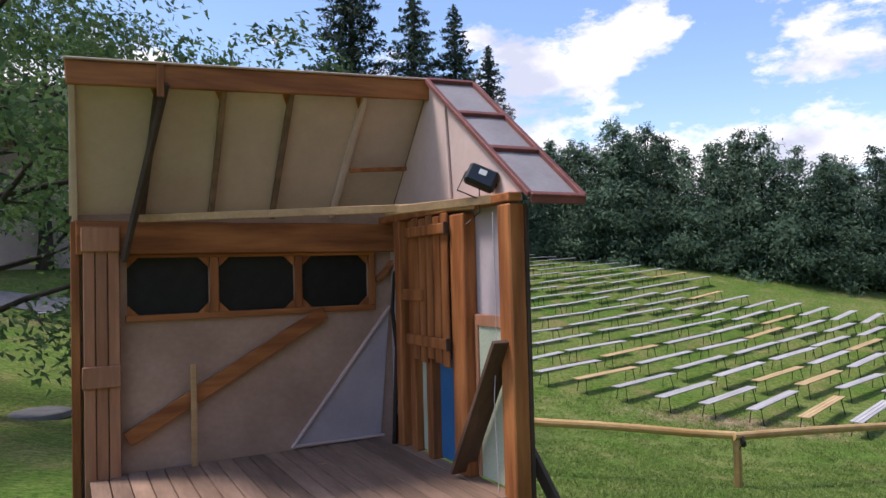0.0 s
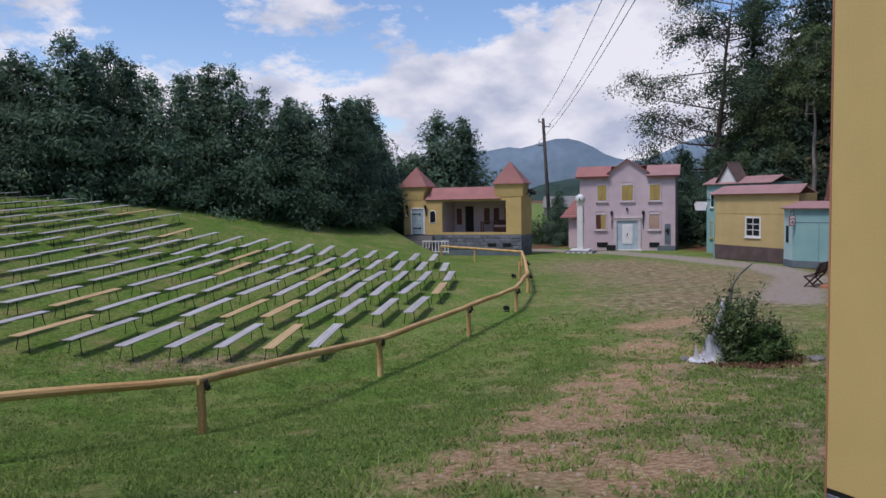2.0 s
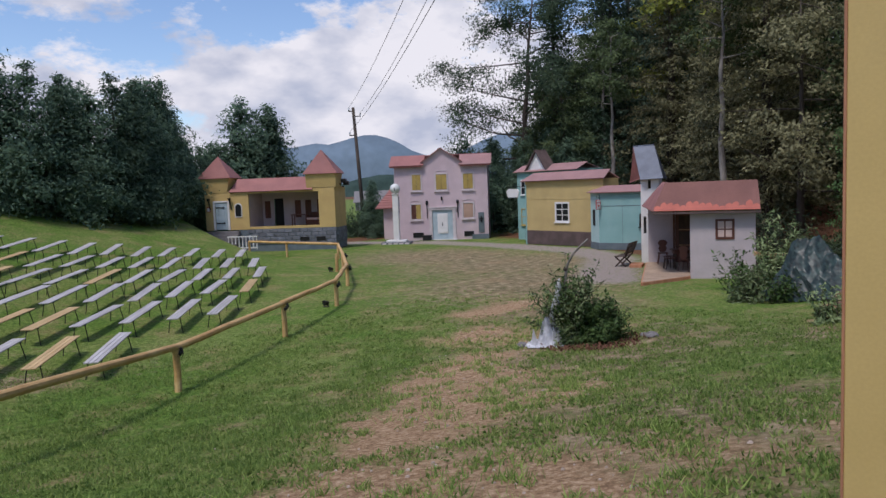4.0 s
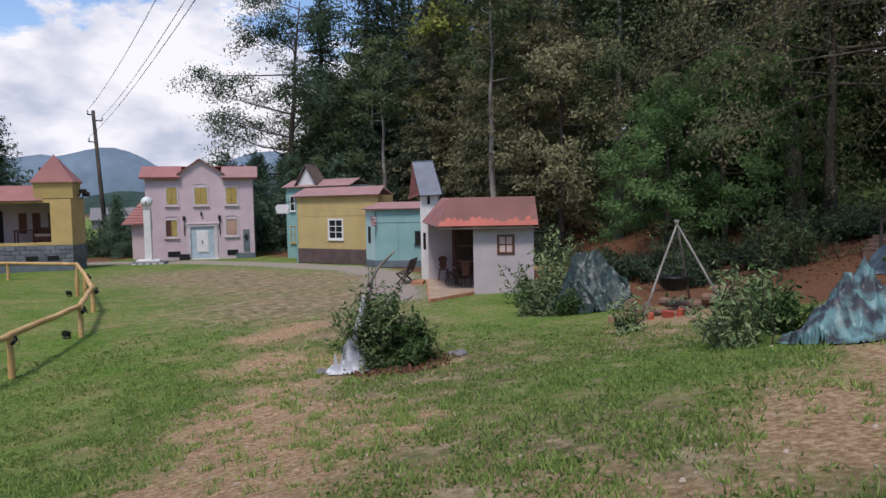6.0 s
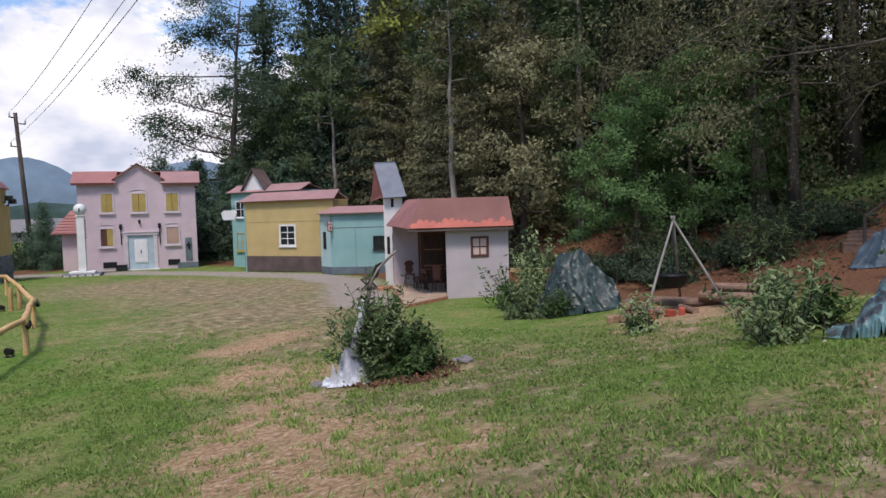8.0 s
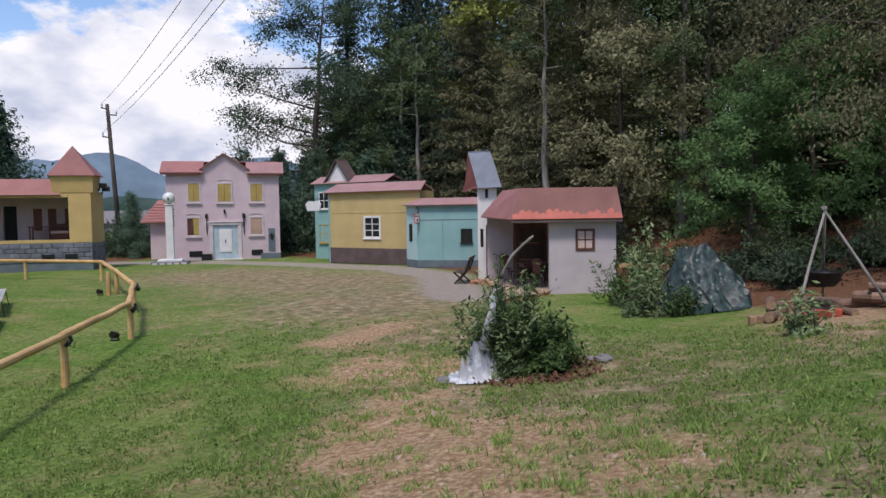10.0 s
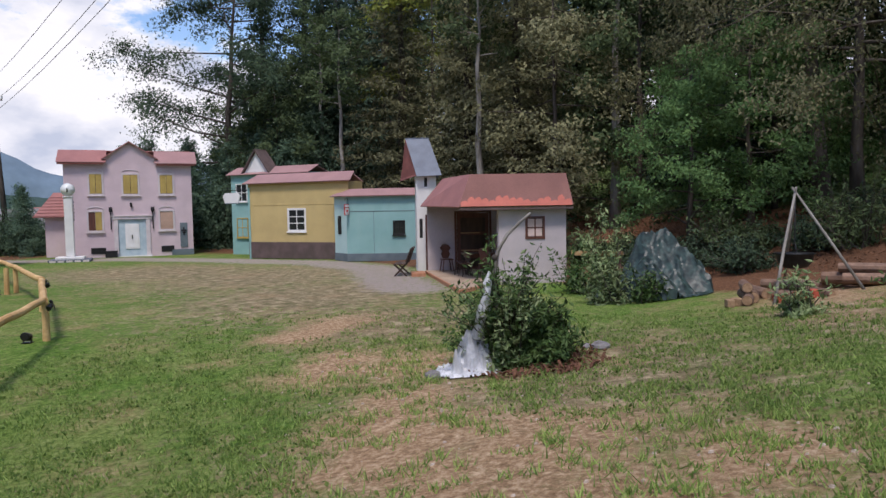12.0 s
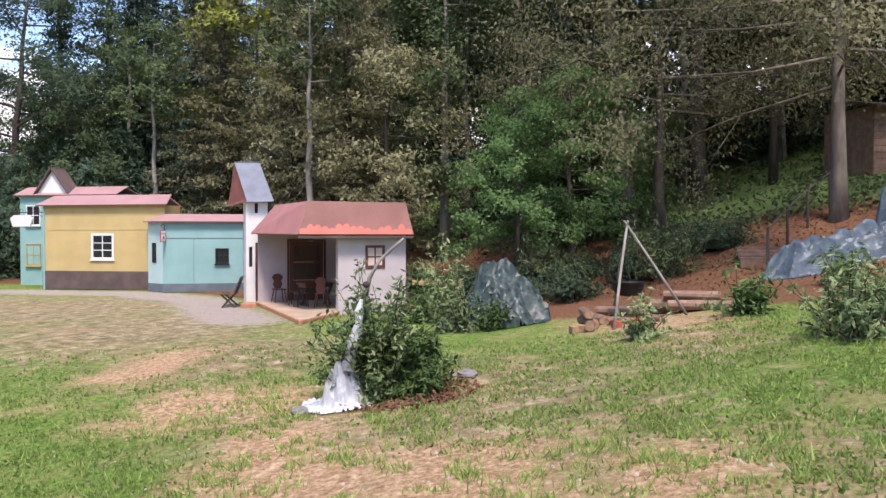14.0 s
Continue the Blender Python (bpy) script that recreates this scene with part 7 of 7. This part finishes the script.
part("stem", Geo().tube([(0, 0, -0.05), (0.02, 0.05, 0.8), (0.0, 0.08, 1.4), (0.02, 0.02, 1.75), (0.05, -0.12, 2.0), (0.1, -0.3, 2.18), (0.13, -0.46, 2.32)], [0.04, 0.036, 0.034, 0.03, 0.027, 0.024, 0.02], 8), "bark_pale", br, smooth=True)
part("knot", Geo().ball((0.0, 0.06, 1.66), 0.05, 7), "bark", br)
crumple("plastic_sheet", 15.66, 7.25, 0.55, 0.52, "sheet", 3, "crumpled white plastic sheet draped at the foot of the bush", 20, ((0.25, -0.35, 0.2, -0.25, 0.85), (-0.15, 0.1, 0.15, -0.15, 0.6), (-0.5, 0.3, -0.3, 0.1, 0.3)), "plastic sheet", 1.9, 60, 1.7)
ps = thing("plastic_wrap", pose(15.72, 7.02, ground(15.72, 7.02)), "twisted white plastic wrap hanging from the bush", "plastic sheet")
part("wrap", Geo().tube([(-0.05, 0.1, 0.5), (-0.06, 0.06, 0.75), (0.0, 0.0, 0.95), (-0.03, -0.05, 1.15), (0.02, -0.04, 1.3), (0.0, -0.08, 1.48)], [0.11, 0.07, 0.1, 0.05, 0.07, 0.02], 9), "sheet", ps)
mulch_ring(16.2, 6.45, 1.2, "reddish bark mulch and fallen leaves under the bush")
stones(((17.1, 5.55, 0.16), (15.3, 7.7, 0.13), (17.2, 5.8, 0.1)), "small grey stone beside the bush")

# covered heap with laurel beside the porch house
crumple("tarpaulin", 24.6, 5.55, 1.6, 1.4, "tarp", 1, "dark grey-green tarpaulin draped over a heap, shiny folds", 62, ((-0.1, -0.3, 0.12, -0.1, 1.58), (-0.3, 0.45, -0.1, 0.5, 0.95), (0.1, -0.6, 0.2, -0.5, 0.85), (-0.55, 0.0, -0.5, 0.1, 0.6)), steep=2.6)
shrub("laurel_branches", 23.2, 6.35, 0.55, 1.2, 40, 26, 0.16, "bush_pale", 8, "wilting laurel branches leaning on the tarpaulin", "branches")
shrub("laurel_branches", 23.05, 5.5, 0.35, 1.1, 22, 24, 0.16, "bush", 17, "cut laurel branches laid against the tarpaulin", "branches", aim=(0.5, 0, 0.2))
shrub("laurel_bush", 26.3, 7.05, 0.6, 2.4, 60, 34, 0.17, "bush_pale", 9, "tall pale laurel shrub at the corner of the porch house")
shrub("laurel_branches", 25.4, 7.5, 0.5, 1.7, 30, 26, 0.16, "bush", 10, "laurel branches beside the porch house", "branches", aim=(-0.4, 0.2, 0))
gf = thing("plank_fence", facing(26.6, 6.6, ground(26.6, 6.6), 0.2, 1.0), "weathered post and plank beside the porch house", "fence")
part("post", Geo().box(-0.05, 0.05, -0.05, 0.05, -0.1, 1.05, 0.01), "log", gf)
part("plank", Geo().box(-0.1, 1.5, -0.08, -0.052, 0.88, 1.02, 0.008), "wood_pale", gf)
shrub("sapling", 18.8, 2.55, 0.22, 0.95, 30, 26, 0.13, "bush_pale", 12, "small laurel sapling stuck in the grass", "sapling")
shrub("laurel_bush", 20.4, 0.4, 0.55, 1.0, 40, 26, 0.17, "bush", 13, "low laurel bush by the wood pile")

# second covered heap with laurel
crumple("tarpaulin", 16.3, -1.35, 1.0, 0.95, "tarp_pale", 4, "patchy teal and grey tarpaulin hung over a heap", -60, ((0.0, 0.0, 0.2, 0.12, 1.0), (0.45, -0.1, 0.5, -0.1, 0.9)), steep=1.7)
crumple("tarpaulin", 17.3, -2.3, 0.7, 0.6, "tarp", 9, "small dark heap under a crumpled tarpaulin", 30, ((0, 0, 0.2, 0.1, 0.5),), steep=1.3, n=40)
shrub("laurel_branches", 16.1, 0.2, 0.6, 1.5, 42, 30, 0.13, "bush_pale", 14, "pale wilting laurel branches heaped by the tarpaulin", "branches", aim=(0, 0.1, 0.3))
shrub("laurel_bush", 17.3, -0.3, 0.5, 1.1, 40, 26, 0.14, "bush", 15, "leafy laurel shoots behind the pale tarpaulin", squash=0.8)
crumple("tarpaulin", 25.9, -3.4, 1.0, 1.9, "tarp_blue", 6, "blue-grey tarpaulin over a heap at the foot of the wood", 10, ((-0.3, -0.6, -0.3, 0.6, 0.75), (0.2, -0.6, 0.2, 0.6, 0.75)), steep=3.4)
crumple("tarpaulin", 26.4, -5.0, 0.6, 0.6, "tarp_blue", 11, "upright stack under a pale blue-grey tarpaulin", 40, ((-0.2, 0, 0.2, 0, 1.5),), steep=3.6, n=36)
shrub("laurel_branches", 23.3, -2.6, 0.45, 1.0, 26, 24, 0.16, "bush", 16, "laurel branches before the grey tarpaulin", "branches")


# ---- cauldron on a tripod over a fireplace ----
def tripod():
    tx, ty, tz = 22.45, 2.38, 2.62
    t = thing("tripod", Matrix(), "tripod of peeled poles standing over the fireplace", "tripod")
    for fx, fy in ((20.9, 2.85), (21.9, 1.15), (24.5, 2.45)):
        fz = ground(fx, fy)
        d = (Vector((tx, ty, tz)) - Vector((fx, fy, fz))).normalized()
        part("leg", Geo().tube([(fx, fy, fz - 0.05), tuple((Vector((fx, fy, fz)) + Vector((tx, ty, tz))) / 2 + Vector((0.02, 0.01, 0))), tuple(Vector((tx, ty, tz)) + d * 0.12)], [0.034, 0.03, 0.024], 8), "bark_pale", t, smooth=True)
    part("chain", Geo().tube([(tx, ty, tz - 0.02), (22.22, 2.4, 1.9), (22.2, 2.4, 1.54)], [0.012, 0.012, 0.012], 6), "iron", t)
    c = thing("cauldron", pose(22.2, 2.4, 1.02), "black iron cauldron hanging under the tripod", "cauldron")
    prof = ((0.05, 0.0), (0.24, 0.03), (0.33, 0.14), (0.37, 0.3), (0.41, 0.33), (0.40, 0.345), (0.35, 0.33), (0.31, 0.14), (0.05, 0.06))
    part("bowl", Geo().tube([(0, 0, z) for _, z in prof], [r for r, _ in prof], 20), "iron", c, smooth=True)
    part("handle", Geo().tube([(0.39 * math.cos(a), 0, 0.33 + 0.2 * math.sin(a)) for a in np.linspace(0, math.pi, 9)], [0.012] * 9, 6), "iron", c)


tripod()


def woodpile():
    rng = random.Random(6)
    spots = [(21.9, 3.3, 0.9, 12, 0.13), (21.6, 3.25, 1.1, -8, 0.11), (22.6, 3.1, 1.0, 20, 0.12), (22.6, 1.1, 1.5, 75, 0.14), (22.3, 0.8, 1.4, 84, 0.12), (22.9, 1.0, 1.3, 68, 0.12), (23.2, 2.2, 1.6, 80, 0.12), (22.9, 2.0, 1.5, 95, 0.1),
             (21.7, 2.0, 0.8, 30, 0.08), (22.2, 2.6, 0.9, 140, 0.07), (21.8, 2.5, 0.7, 75, 0.07), (22.5, 0.95, 1.2, 78, 0.11), (21.75, 3.35, 0.8, 5, 0.11)]
    for i, (x, y, ln, a, r) in enumerate(spots):
        up = r + (0.24 if i >= 11 else 0.0)
        t = thing("log", pose(x, y, ground(x, y) + up, 0, 0, a), "weathered firewood log lying by the fireplace", "log", "firewood")
        g = Geo().tube([(-ln / 2, 0, 0), (0, 0.02, 0.01), (ln / 2, 0, 0)], [r, r * 0.97, r * 0.9], 10)
        part("bark", g, "log", t)
        for s in (-1, 1):
            part("cut_end", Geo().tube([(s * ln / 2, 0, 0), (s * (ln / 2 + 0.006), 0, 0)], [r * 0.88, r * 0.86], 10), "cut", t)
    for i, (x, y, a) in enumerate(((21.3, 2.75, 20), (21.35, 2.35, 60), (21.45, 2.1, 5), (21.2, 3.65, 15), (21.25, 3.5, 70))):
        t = thing("brick", pose(x, y, ground(x, y), 0, 0, a), "red brick block at the fireplace", "brick", "fireplace bricks")
        part("block", Geo().box(-0.13, 0.13, -0.07, 0.07, 0, 0.16, 0.012), "brick" if i < 3 else "cut", t)


woodpile()


def rustic_steps():
    x, y = 27.6, -2.3
    t = thing("steps", pose(x, y, ground(x, y), 0, 0, -12), "rough plank steps up the wooded bank", "steps")
    for i in range(4):
        px = 0.45 * i
        wx, wy = x + px, y - 0.1 * i
        part("tread", Geo().box(px, px + 0.42, -0.75, 0.75, ground(wx, wy) - ground(x, y) + 0.05, ground(wx, wy) - ground(x, y) + 0.13), "log", t)
        part("riser", Geo().box(px, px + 0.05, -0.72, 0.72, ground(wx, wy) - ground(x, y) - 0.2, ground(wx, wy) - ground(x, y) + 0.048), "log", t)
    f = thing("handrail", Matrix(), "crooked pole handrail along the wooded bank", "railing")
    ps = ((26.6, -2.0, 1.2), (28.6, -3.2, 1.25), (30.0, -4.3, 1.3), (31.6, -5.6, 1.25))
    tops = []
    for px, py, hh in ps:
        z = ground(px, py)
        part("post", Geo().tube([(px, py, z - 0.2), (px + 0.03, py, z + hh)], [0.045, 0.04], 7), "bark", f)
        tops.append((px + 0.02, py, z + hh - 0.1))
    for a, b in zip(tops, tops[1:]):
        part("rail", Geo().tube([a, tuple((Vector(a) + Vector(b)) / 2 + Vector((0, 0, 0.05))), b], [0.032, 0.03, 0.026], 7), "bark", f)
    hx, hy = 33.6, -7.9
    h = thing("hut", facing(hx, hy, ground(hx, hy), 0.35, -0.94), "dark timber hut at the edge of the wood", "hut")
    for i in range(12):
        part("plank", Geo().box(0, 3.2, 0.0, 0.05, -0.3 + i * 0.24, -0.07 + i * 0.24, 0.01), "log", h)
    part("side_wall", Geo().box(0, 0.06, 0.052, 2.4, -0.3, 2.6), "log", h)
    part("roof", Geo().slab((-0.4, -0.5, 2.55), (3.6, -0.5, 2.55), (3.6, 2.6, 3.3), (-0.4, 2.6, 3.3), 0.08), "wood_dark", h)


rustic_steps()


# ---- porch furniture ----
def on_porch(x, y, turn=0.0, z=0.1):
    return sh_base @ pose(x, y, z, 0, 0, turn)


def farm_chair(m, label):
    c = thing("chair", m, label, "chair", "porch chairs")
    part("seat", Geo().prism([(-0.21, 0.43), (0.21, 0.43), (0.19, 0.46), (-0.19, 0.46)], -0.2, 0.2), "stain", c)
    back = [(-0.1, 0.47), (0.1, 0.47), (0.17, 0.62), (0.12, 0.72), (0.2, 0.85), (0.12, 0.95), (0.0, 0.98), (-0.12, 0.95), (-0.2, 0.85), (-0.12, 0.72), (-0.17, 0.62)]
    part("backrest", Geo().prism(back, 0.17, 0.2), "stain", c, "shaped wooden backrest")
    for x in (-0.16, 0.16):
        for y in (-0.16, 0.16):
            part("leg", Geo().tube([(x * 0.9, y * 0.9, 0.43), (x * 1.3, y * 1.3, 0)], [0.02, 0.016], 7), "stain", c)


farm_chair(on_porch(-1.3, 3.75, 10), "brown farmhouse chair with shaped back against the porch wall")
farm_chair(on_porch(-0.25, 1.35, 160), "dark brown farmhouse chair beside the porch table")
tb = thing("table", on_porch(-0.3, 2.2, 15), "dark brown wooden porch table", "table")
part("tabletop", Geo().box(-0.55, 0.55, -0.36, 0.36, 0.7, 0.745, 0.01), "stain", tb)
part("apron", Geo().box(-0.48, 0.48, -0.3, 0.3, 0.6, 0.698), "stain", tb)
for x, s in ((-0.42, 1), (0.42, -1)):
    part("leg", Geo().beam((x, -0.26, 0.6), (x, 0.22, 0.0), 0.06, 0.07).beam((x, 0.26, 0.6), (x, -0.22, 0.0), 0.05, 0.07), "wood_dark", tb)
for x, y, a in ((-0.85, 1.75, 20), (-0.95, 2.5, 70)):
    st = thing("stool", on_porch(x, y, a), "small dark wooden stool on the porch", "stool", "porch stools")
    part("seat", Geo().box(-0.19, 0.19, -0.16, 0.16, 0.42, 0.455, 0.012), "stain", st)
    for px in (-0.14, 0.14):
        for py in (-0.11, 0.11):
            part("leg", Geo().tube([(px, py, 0.42), (px * 1.35, py * 1.35, 0)], [0.02, 0.016], 7), "wood_dark", st)


def park_bench():
    x, y = 29.15, 14.75
    b = thing("park_bench", pose(x, y, ground(x, y), 0, 0, 20), "dark wooden slatted bench with folding cross legs by the tower", "bench")
    for i in range(4):
        part("seat_slat", Geo().box(-0.65, 0.65, -0.25 + i * 0.115, -0.15 + i * 0.115, 0.43, 0.455), "wood_dark", b)
    for i in range(4):
        z = 0.52 + i * 0.125
        part("back_slat", Geo().box(-0.65, 0.65, 0.02, 0.045, 0, 0.1, 0.004, pose(0, -0.26 - 0.05 * i, z, 12, 0, 0)), "wood_dark", b)
    for s in (-0.5, 0.5):
        part("leg", Geo().beam((s, 0.2, 0.0), (s, -0.26, 0.5), 0.05, 0.06).beam((s, -0.25, 0.0), (s, 0.22, 0.45), 0.04, 0.06), "wood_dark", b)
        part("back_post", Geo().beam((s, -0.24, 0.42), (s, -0.47, 1.02), 0.05, 0.05), "wood_dark", b)


park_bench()

# ---- beyond the houses ----
for x, y, r, hgt, s in ((36.0, 44.6, 1.5, 2.6, 51), (38.6, 43.6, 1.3, 2.1, 52), (33.6, 46.4, 1.4, 2.4, 53), (40.8, 46.0, 1.2, 2.4, 54)):
    shrub("hedge_bush", x, y, r, hgt, 110, 30, 0.24, "leaf_dark", s, "dark green hedge bush behind the scenery houses")


def far_house(x, y, w, d, h, turn, wall, roof, label):
    t = thing("house", pose(x, y, ground(x, y), 0, 0, turn), label, "house")
    part("wall", Geo().box(-w / 2, w / 2, -d / 2, d / 2, -1, h), wall, t)
    part("roof", Geo().slab((-w / 2 - 0.5, -d / 2 - 0.5, h - 0.1), (w / 2 + 0.5, -d / 2 - 0.5, h - 0.1), (w / 2 + 0.5, 0, h + d * 0.42), (-w / 2 - 0.5, 0, h + d * 0.42), 0.15), roof, t)
    part("roof", Geo().slab((w / 2 + 0.5, d / 2 + 0.5, h - 0.1), (-w / 2 - 0.5, d / 2 + 0.5, h - 0.1), (-w / 2 - 0.5, 0, h + d * 0.42), (w / 2 + 0.5, 0, h + d * 0.42), 0.15), roof, t)
    part("gable", Geo().prism([(-w / 2, h), (w / 2, h), (w / 2, h + 0.01), (-w / 2, h + 0.01)], -d / 2, d / 2), wall, t)
    for k in range(3):
        for z in ((1.0, 3.4) if h > 4 else (1.0,)):
            part("window", Geo().box(-w * 0.36 + k * w * 0.3, -w * 0.36 + k * w * 0.3 + 0.9, -d / 2 - 0.03, -d / 2 + 0.02, z, z + 1.2), "pane", t)
    return t


far_house(120.0, 158.0, 14, 7, 2.4, -40, "step", "step", "long pale farm building far down the valley")
far_house(150.0, 178.0, 10, 7, 3.4, -35, "white", "red_roof", "white house with red roof far down the valley")
far_house(-27.0, 19.5, 14, 9, 5.0, 52, "off_white", "pink_roof", "house with tiled reddish roof beyond the garden trees")


def garden_path():
    g = Geo()
    pts = [(-24 + i * 1.2, 10.5 + 0.55 * i + 0.3 * math.sin(i * 0.6)) for i in range(16)]
    vs, fs = [], []
    for i, (x, y) in enumerate(pts):
        for s in (-0.9, -0.3, 0.3, 0.9):
            px, py = x - 0.4 * s, y + 0.92 * s
            vs.append((px, py, ground(px, py) + 0.03))
    for i in range(len(pts) - 1):
        for k in range(3):
            fs.append((i * 4 + k, i * 4 + k + 1, i * 4 + k + 5, i * 4 + k + 4))
    ob = new("path", Geo().add(vs, fs).mesh("path", "step"))
    tagged(ob, "pale concrete garden path beyond the shed", "path", kind="structure")


garden_path()
slab_t = thing("stone_slab", pose(-8.8, 5.2, ground(-8.8, 5.2)), "flat grey stone slab round the foot of the garden tree", "stone")
part("slab", Geo().tube([(0, 0, -0.05), (0, 0, 0.06), (0, 0, 0.08)], [0.6, 0.57, 0.5], 18), "step", slab_t)


# ---- undergrowth, litter and grass ----
def scatter_leaves(name, label, category, leaf, count, place, size, lift, seed, upright=0.0, aspect=0.5, clump=1, spread_c=0.1):
    """Loose small blades or leaves over a stretch of ground, as one object."""
    rng = np.random.default_rng(seed)
    pos = []
    while len(pos) < count:
        p = place(rng)
        if p is None:
            continue
        for _ in range(clump):
            x, y = p[0] + rng.normal(0, spread_c), p[1] + rng.normal(0, spread_c)
            pos.append((x, y, ground(x, y) + lift * rng.uniform(0.2, 1.0)))
    pos = np.array(pos)
    q = leaf_quads(pos, np.tile((0, 0, 1.0 - upright), (len(pos), 1)), size, aspect, 0.0, rng)
    ob = new(name, leaf_mesh(name, q, leaf))
    return tagged(ob, label, category, kind="stuff")


def in_woods(rng):
    x, y = rng.uniform(20, 60), rng.uniform(-26, 40)
    r = 0.83 * x - 0.55 * y
    return (x, y) if 27.5 < r < 42 and not (y > 26 and r < 20.5 + 0.2 * y) else None


def wood_edge(rng):
    x, y = rng.uniform(20, 46), rng.uniform(-9, 34)
    r = 0.83 * x - 0.55 * y
    return (x, y) if 21.5 < r < 29 and (x - 27.5) ** 2 + (y - 10.5) ** 2 > 12 else None


scatter_leaves("undergrowth", "low green undergrowth on the wooded slope", "undergrowth", "leaf_forest", 26000, in_woods, 0.22, 0.35, 61, 0.5, clump=14, spread_c=0.3)
scatter_leaves("leaf_litter", "reddish fallen leaves on the forest floor", "leaf litter", "litter", 9000, wood_edge, 0.11, 0.03, 62)

# shrubs along the foot of the wood
rng_s = random.Random(12)
edge = [(30.4, 4.6), (30.8, 6.2), (29.8, 1.2), (31.4, -0.4), (30.6, -1.8), (31.4, 2.8), (32.0, 7.2), (28.6, 3.4), (32.3, 8.6), (34.2, 10.8), (38.8, 15.2), (42.0, 20.0), (40.0, 25.0), (29.0, 0.4), (30.8, 3.8), (44.5, 34.5), (46.0, 37.5), (43.4, 31.0)]
for i, (x, y) in enumerate(edge):
    shrub("undergrowth_bush", x, y, rng_s.uniform(0.9, 1.4), rng_s.uniform(0.7, 1.2) * (1 if i < 9 else 1.9), 90, 26, 0.17, rng_s.choice(("leaf_forest", "leaf_dark", "leaf_dark")), 70 + i, "dark leafy undergrowth bush at the foot of the wood")


def near_meadow(rng):
    x, y = rng.uniform(-1.0, 21.0), rng.uniform(-5.0, 15.0)
    d = math.hypot(x - 6.5, y - 2.0)
    if rng.random() > 1.15 - d / 17 or 0.83 * x - 0.55 * y > 17.6:
        return None
    if max(blob(x, y, *b) for b in DIRT) > 0.34 + 0.3 * noise.noise((x * 1.2, y * 1.2, 0)) + 0.4 * rng.random() ** 4:
        return None
    if noise.noise((x * 1.6, y * 1.6, 7)) < -0.1 + 0.7 * (rng.random() - 0.6):
        return None
    return (x, y)


def make_grass():
    """Upright blades in small tufts, as one object."""
    rng = np.random.default_rng(9)
    vs, n = [], 0
    while n < 24000:
        p = near_meadow(rng)
        if p is None:
            continue
        h = rng.uniform(0.03, 0.085)
        for _ in range(6):
            x, y = p[0] + rng.normal(0, 0.05), p[1] + rng.normal(0, 0.05)
            z = ground(x, y) - 0.005
            a, w = rng.uniform(0, 6.283), rng.uniform(0.006, 0.015)
            bx, by = rng.normal(0, 0.5) * h, rng.normal(0, 0.5) * h
            cx, cy = math.cos(a) * w, math.sin(a) * w
            vs += [(x - cx, y - cy, z), (x + cx, y + cy, z), (x + bx, y + by, z + h * rng.uniform(0.7, 1.2))]
        n += 1
    me = bpy.data.meshes.new("grass")
    me.from_pydata(vs, [], np.arange(len(vs)).reshape(-1, 3).tolist())
    me.materials.append(M["grass"])
    ob = new("grass", me)
    tagged(ob, "short tufts of meadow grass beside the dirt path", "grass", kind="stuff")


make_grass()
scatter_leaves("clover", "low broad-leaved clover patches in the meadow", "clover", "grass", 36000, near_meadow, 0.045, 0.03, 64, 0.2, 0.8, clump=8, spread_c=0.12)


def worn_earth(rng):
    cx, cy, rx, ry = DIRT[rng.integers(0, 12)]
    return (cx + rng.normal(0, rx * 0.8), cy + rng.normal(0, ry * 0.8))


def earth_tufts():
    """Stray clumps of longer grass standing in the worn earth, as one object."""
    rng = np.random.default_rng(15)
    vs = []
    for _ in range(520):
        px, py = worn_earth(rng)
        big_t = rng.uniform(0.5, 1.3)
        for _ in range(26):
            x, y = px + rng.normal(0, 0.07) * big_t, py + rng.normal(0, 0.07) * big_t
            z = ground(x, y) - 0.005
            h = rng.uniform(0.05, 0.13) * big_t
            a, w = rng.uniform(0, 6.283), rng.uniform(0.005, 0.011)
            bx, by = rng.normal(0, 0.6) * h, rng.normal(0, 0.6) * h
            cx, cy = math.cos(a) * w, math.sin(a) * w
            vs += [(x - cx, y - cy, z), (x + cx, y + cy, z), (x + bx, y + by, z + h)]
    me = bpy.data.meshes.new("grass_clumps")
    me.from_pydata(vs, [], np.arange(len(vs)).reshape(-1, 3).tolist())
    me.materials.append(M["grass"])
    tagged(new("grass_clumps", me), "stray clumps of longer grass in the worn earth", "grass", kind="stuff")


def earth_pebbles():
    rng = np.random.default_rng(16)
    g = Geo()
    for _ in range(420):
        x, y = worn_earth(rng)
        r = rng.uniform(0.008, 0.03)
        z = ground(x, y)
        k = 6
        ring = [(x + r * rng.uniform(0.7, 1.2) * math.cos(a), y + r * rng.uniform(0.7, 1.2) * math.sin(a), z - 0.004) for a in np.linspace(0, 6.283, k, False)]
        top = [(x + (p[0] - x) * 0.55, y + (p[1] - y) * 0.55, z + r * 0.6) for p in ring]
        g.add(ring + top, [(i, (i + 1) % k, (i + 1) % k + k, i + k) for i in range(k)] + [tuple(range(k, 2 * k))])
    tagged(new("pebbles", g.mesh("pebbles", "pebble")), "small pale pebbles strewn on the worn earth", "pebbles", kind="stuff")


earth_tufts()
earth_pebbles()
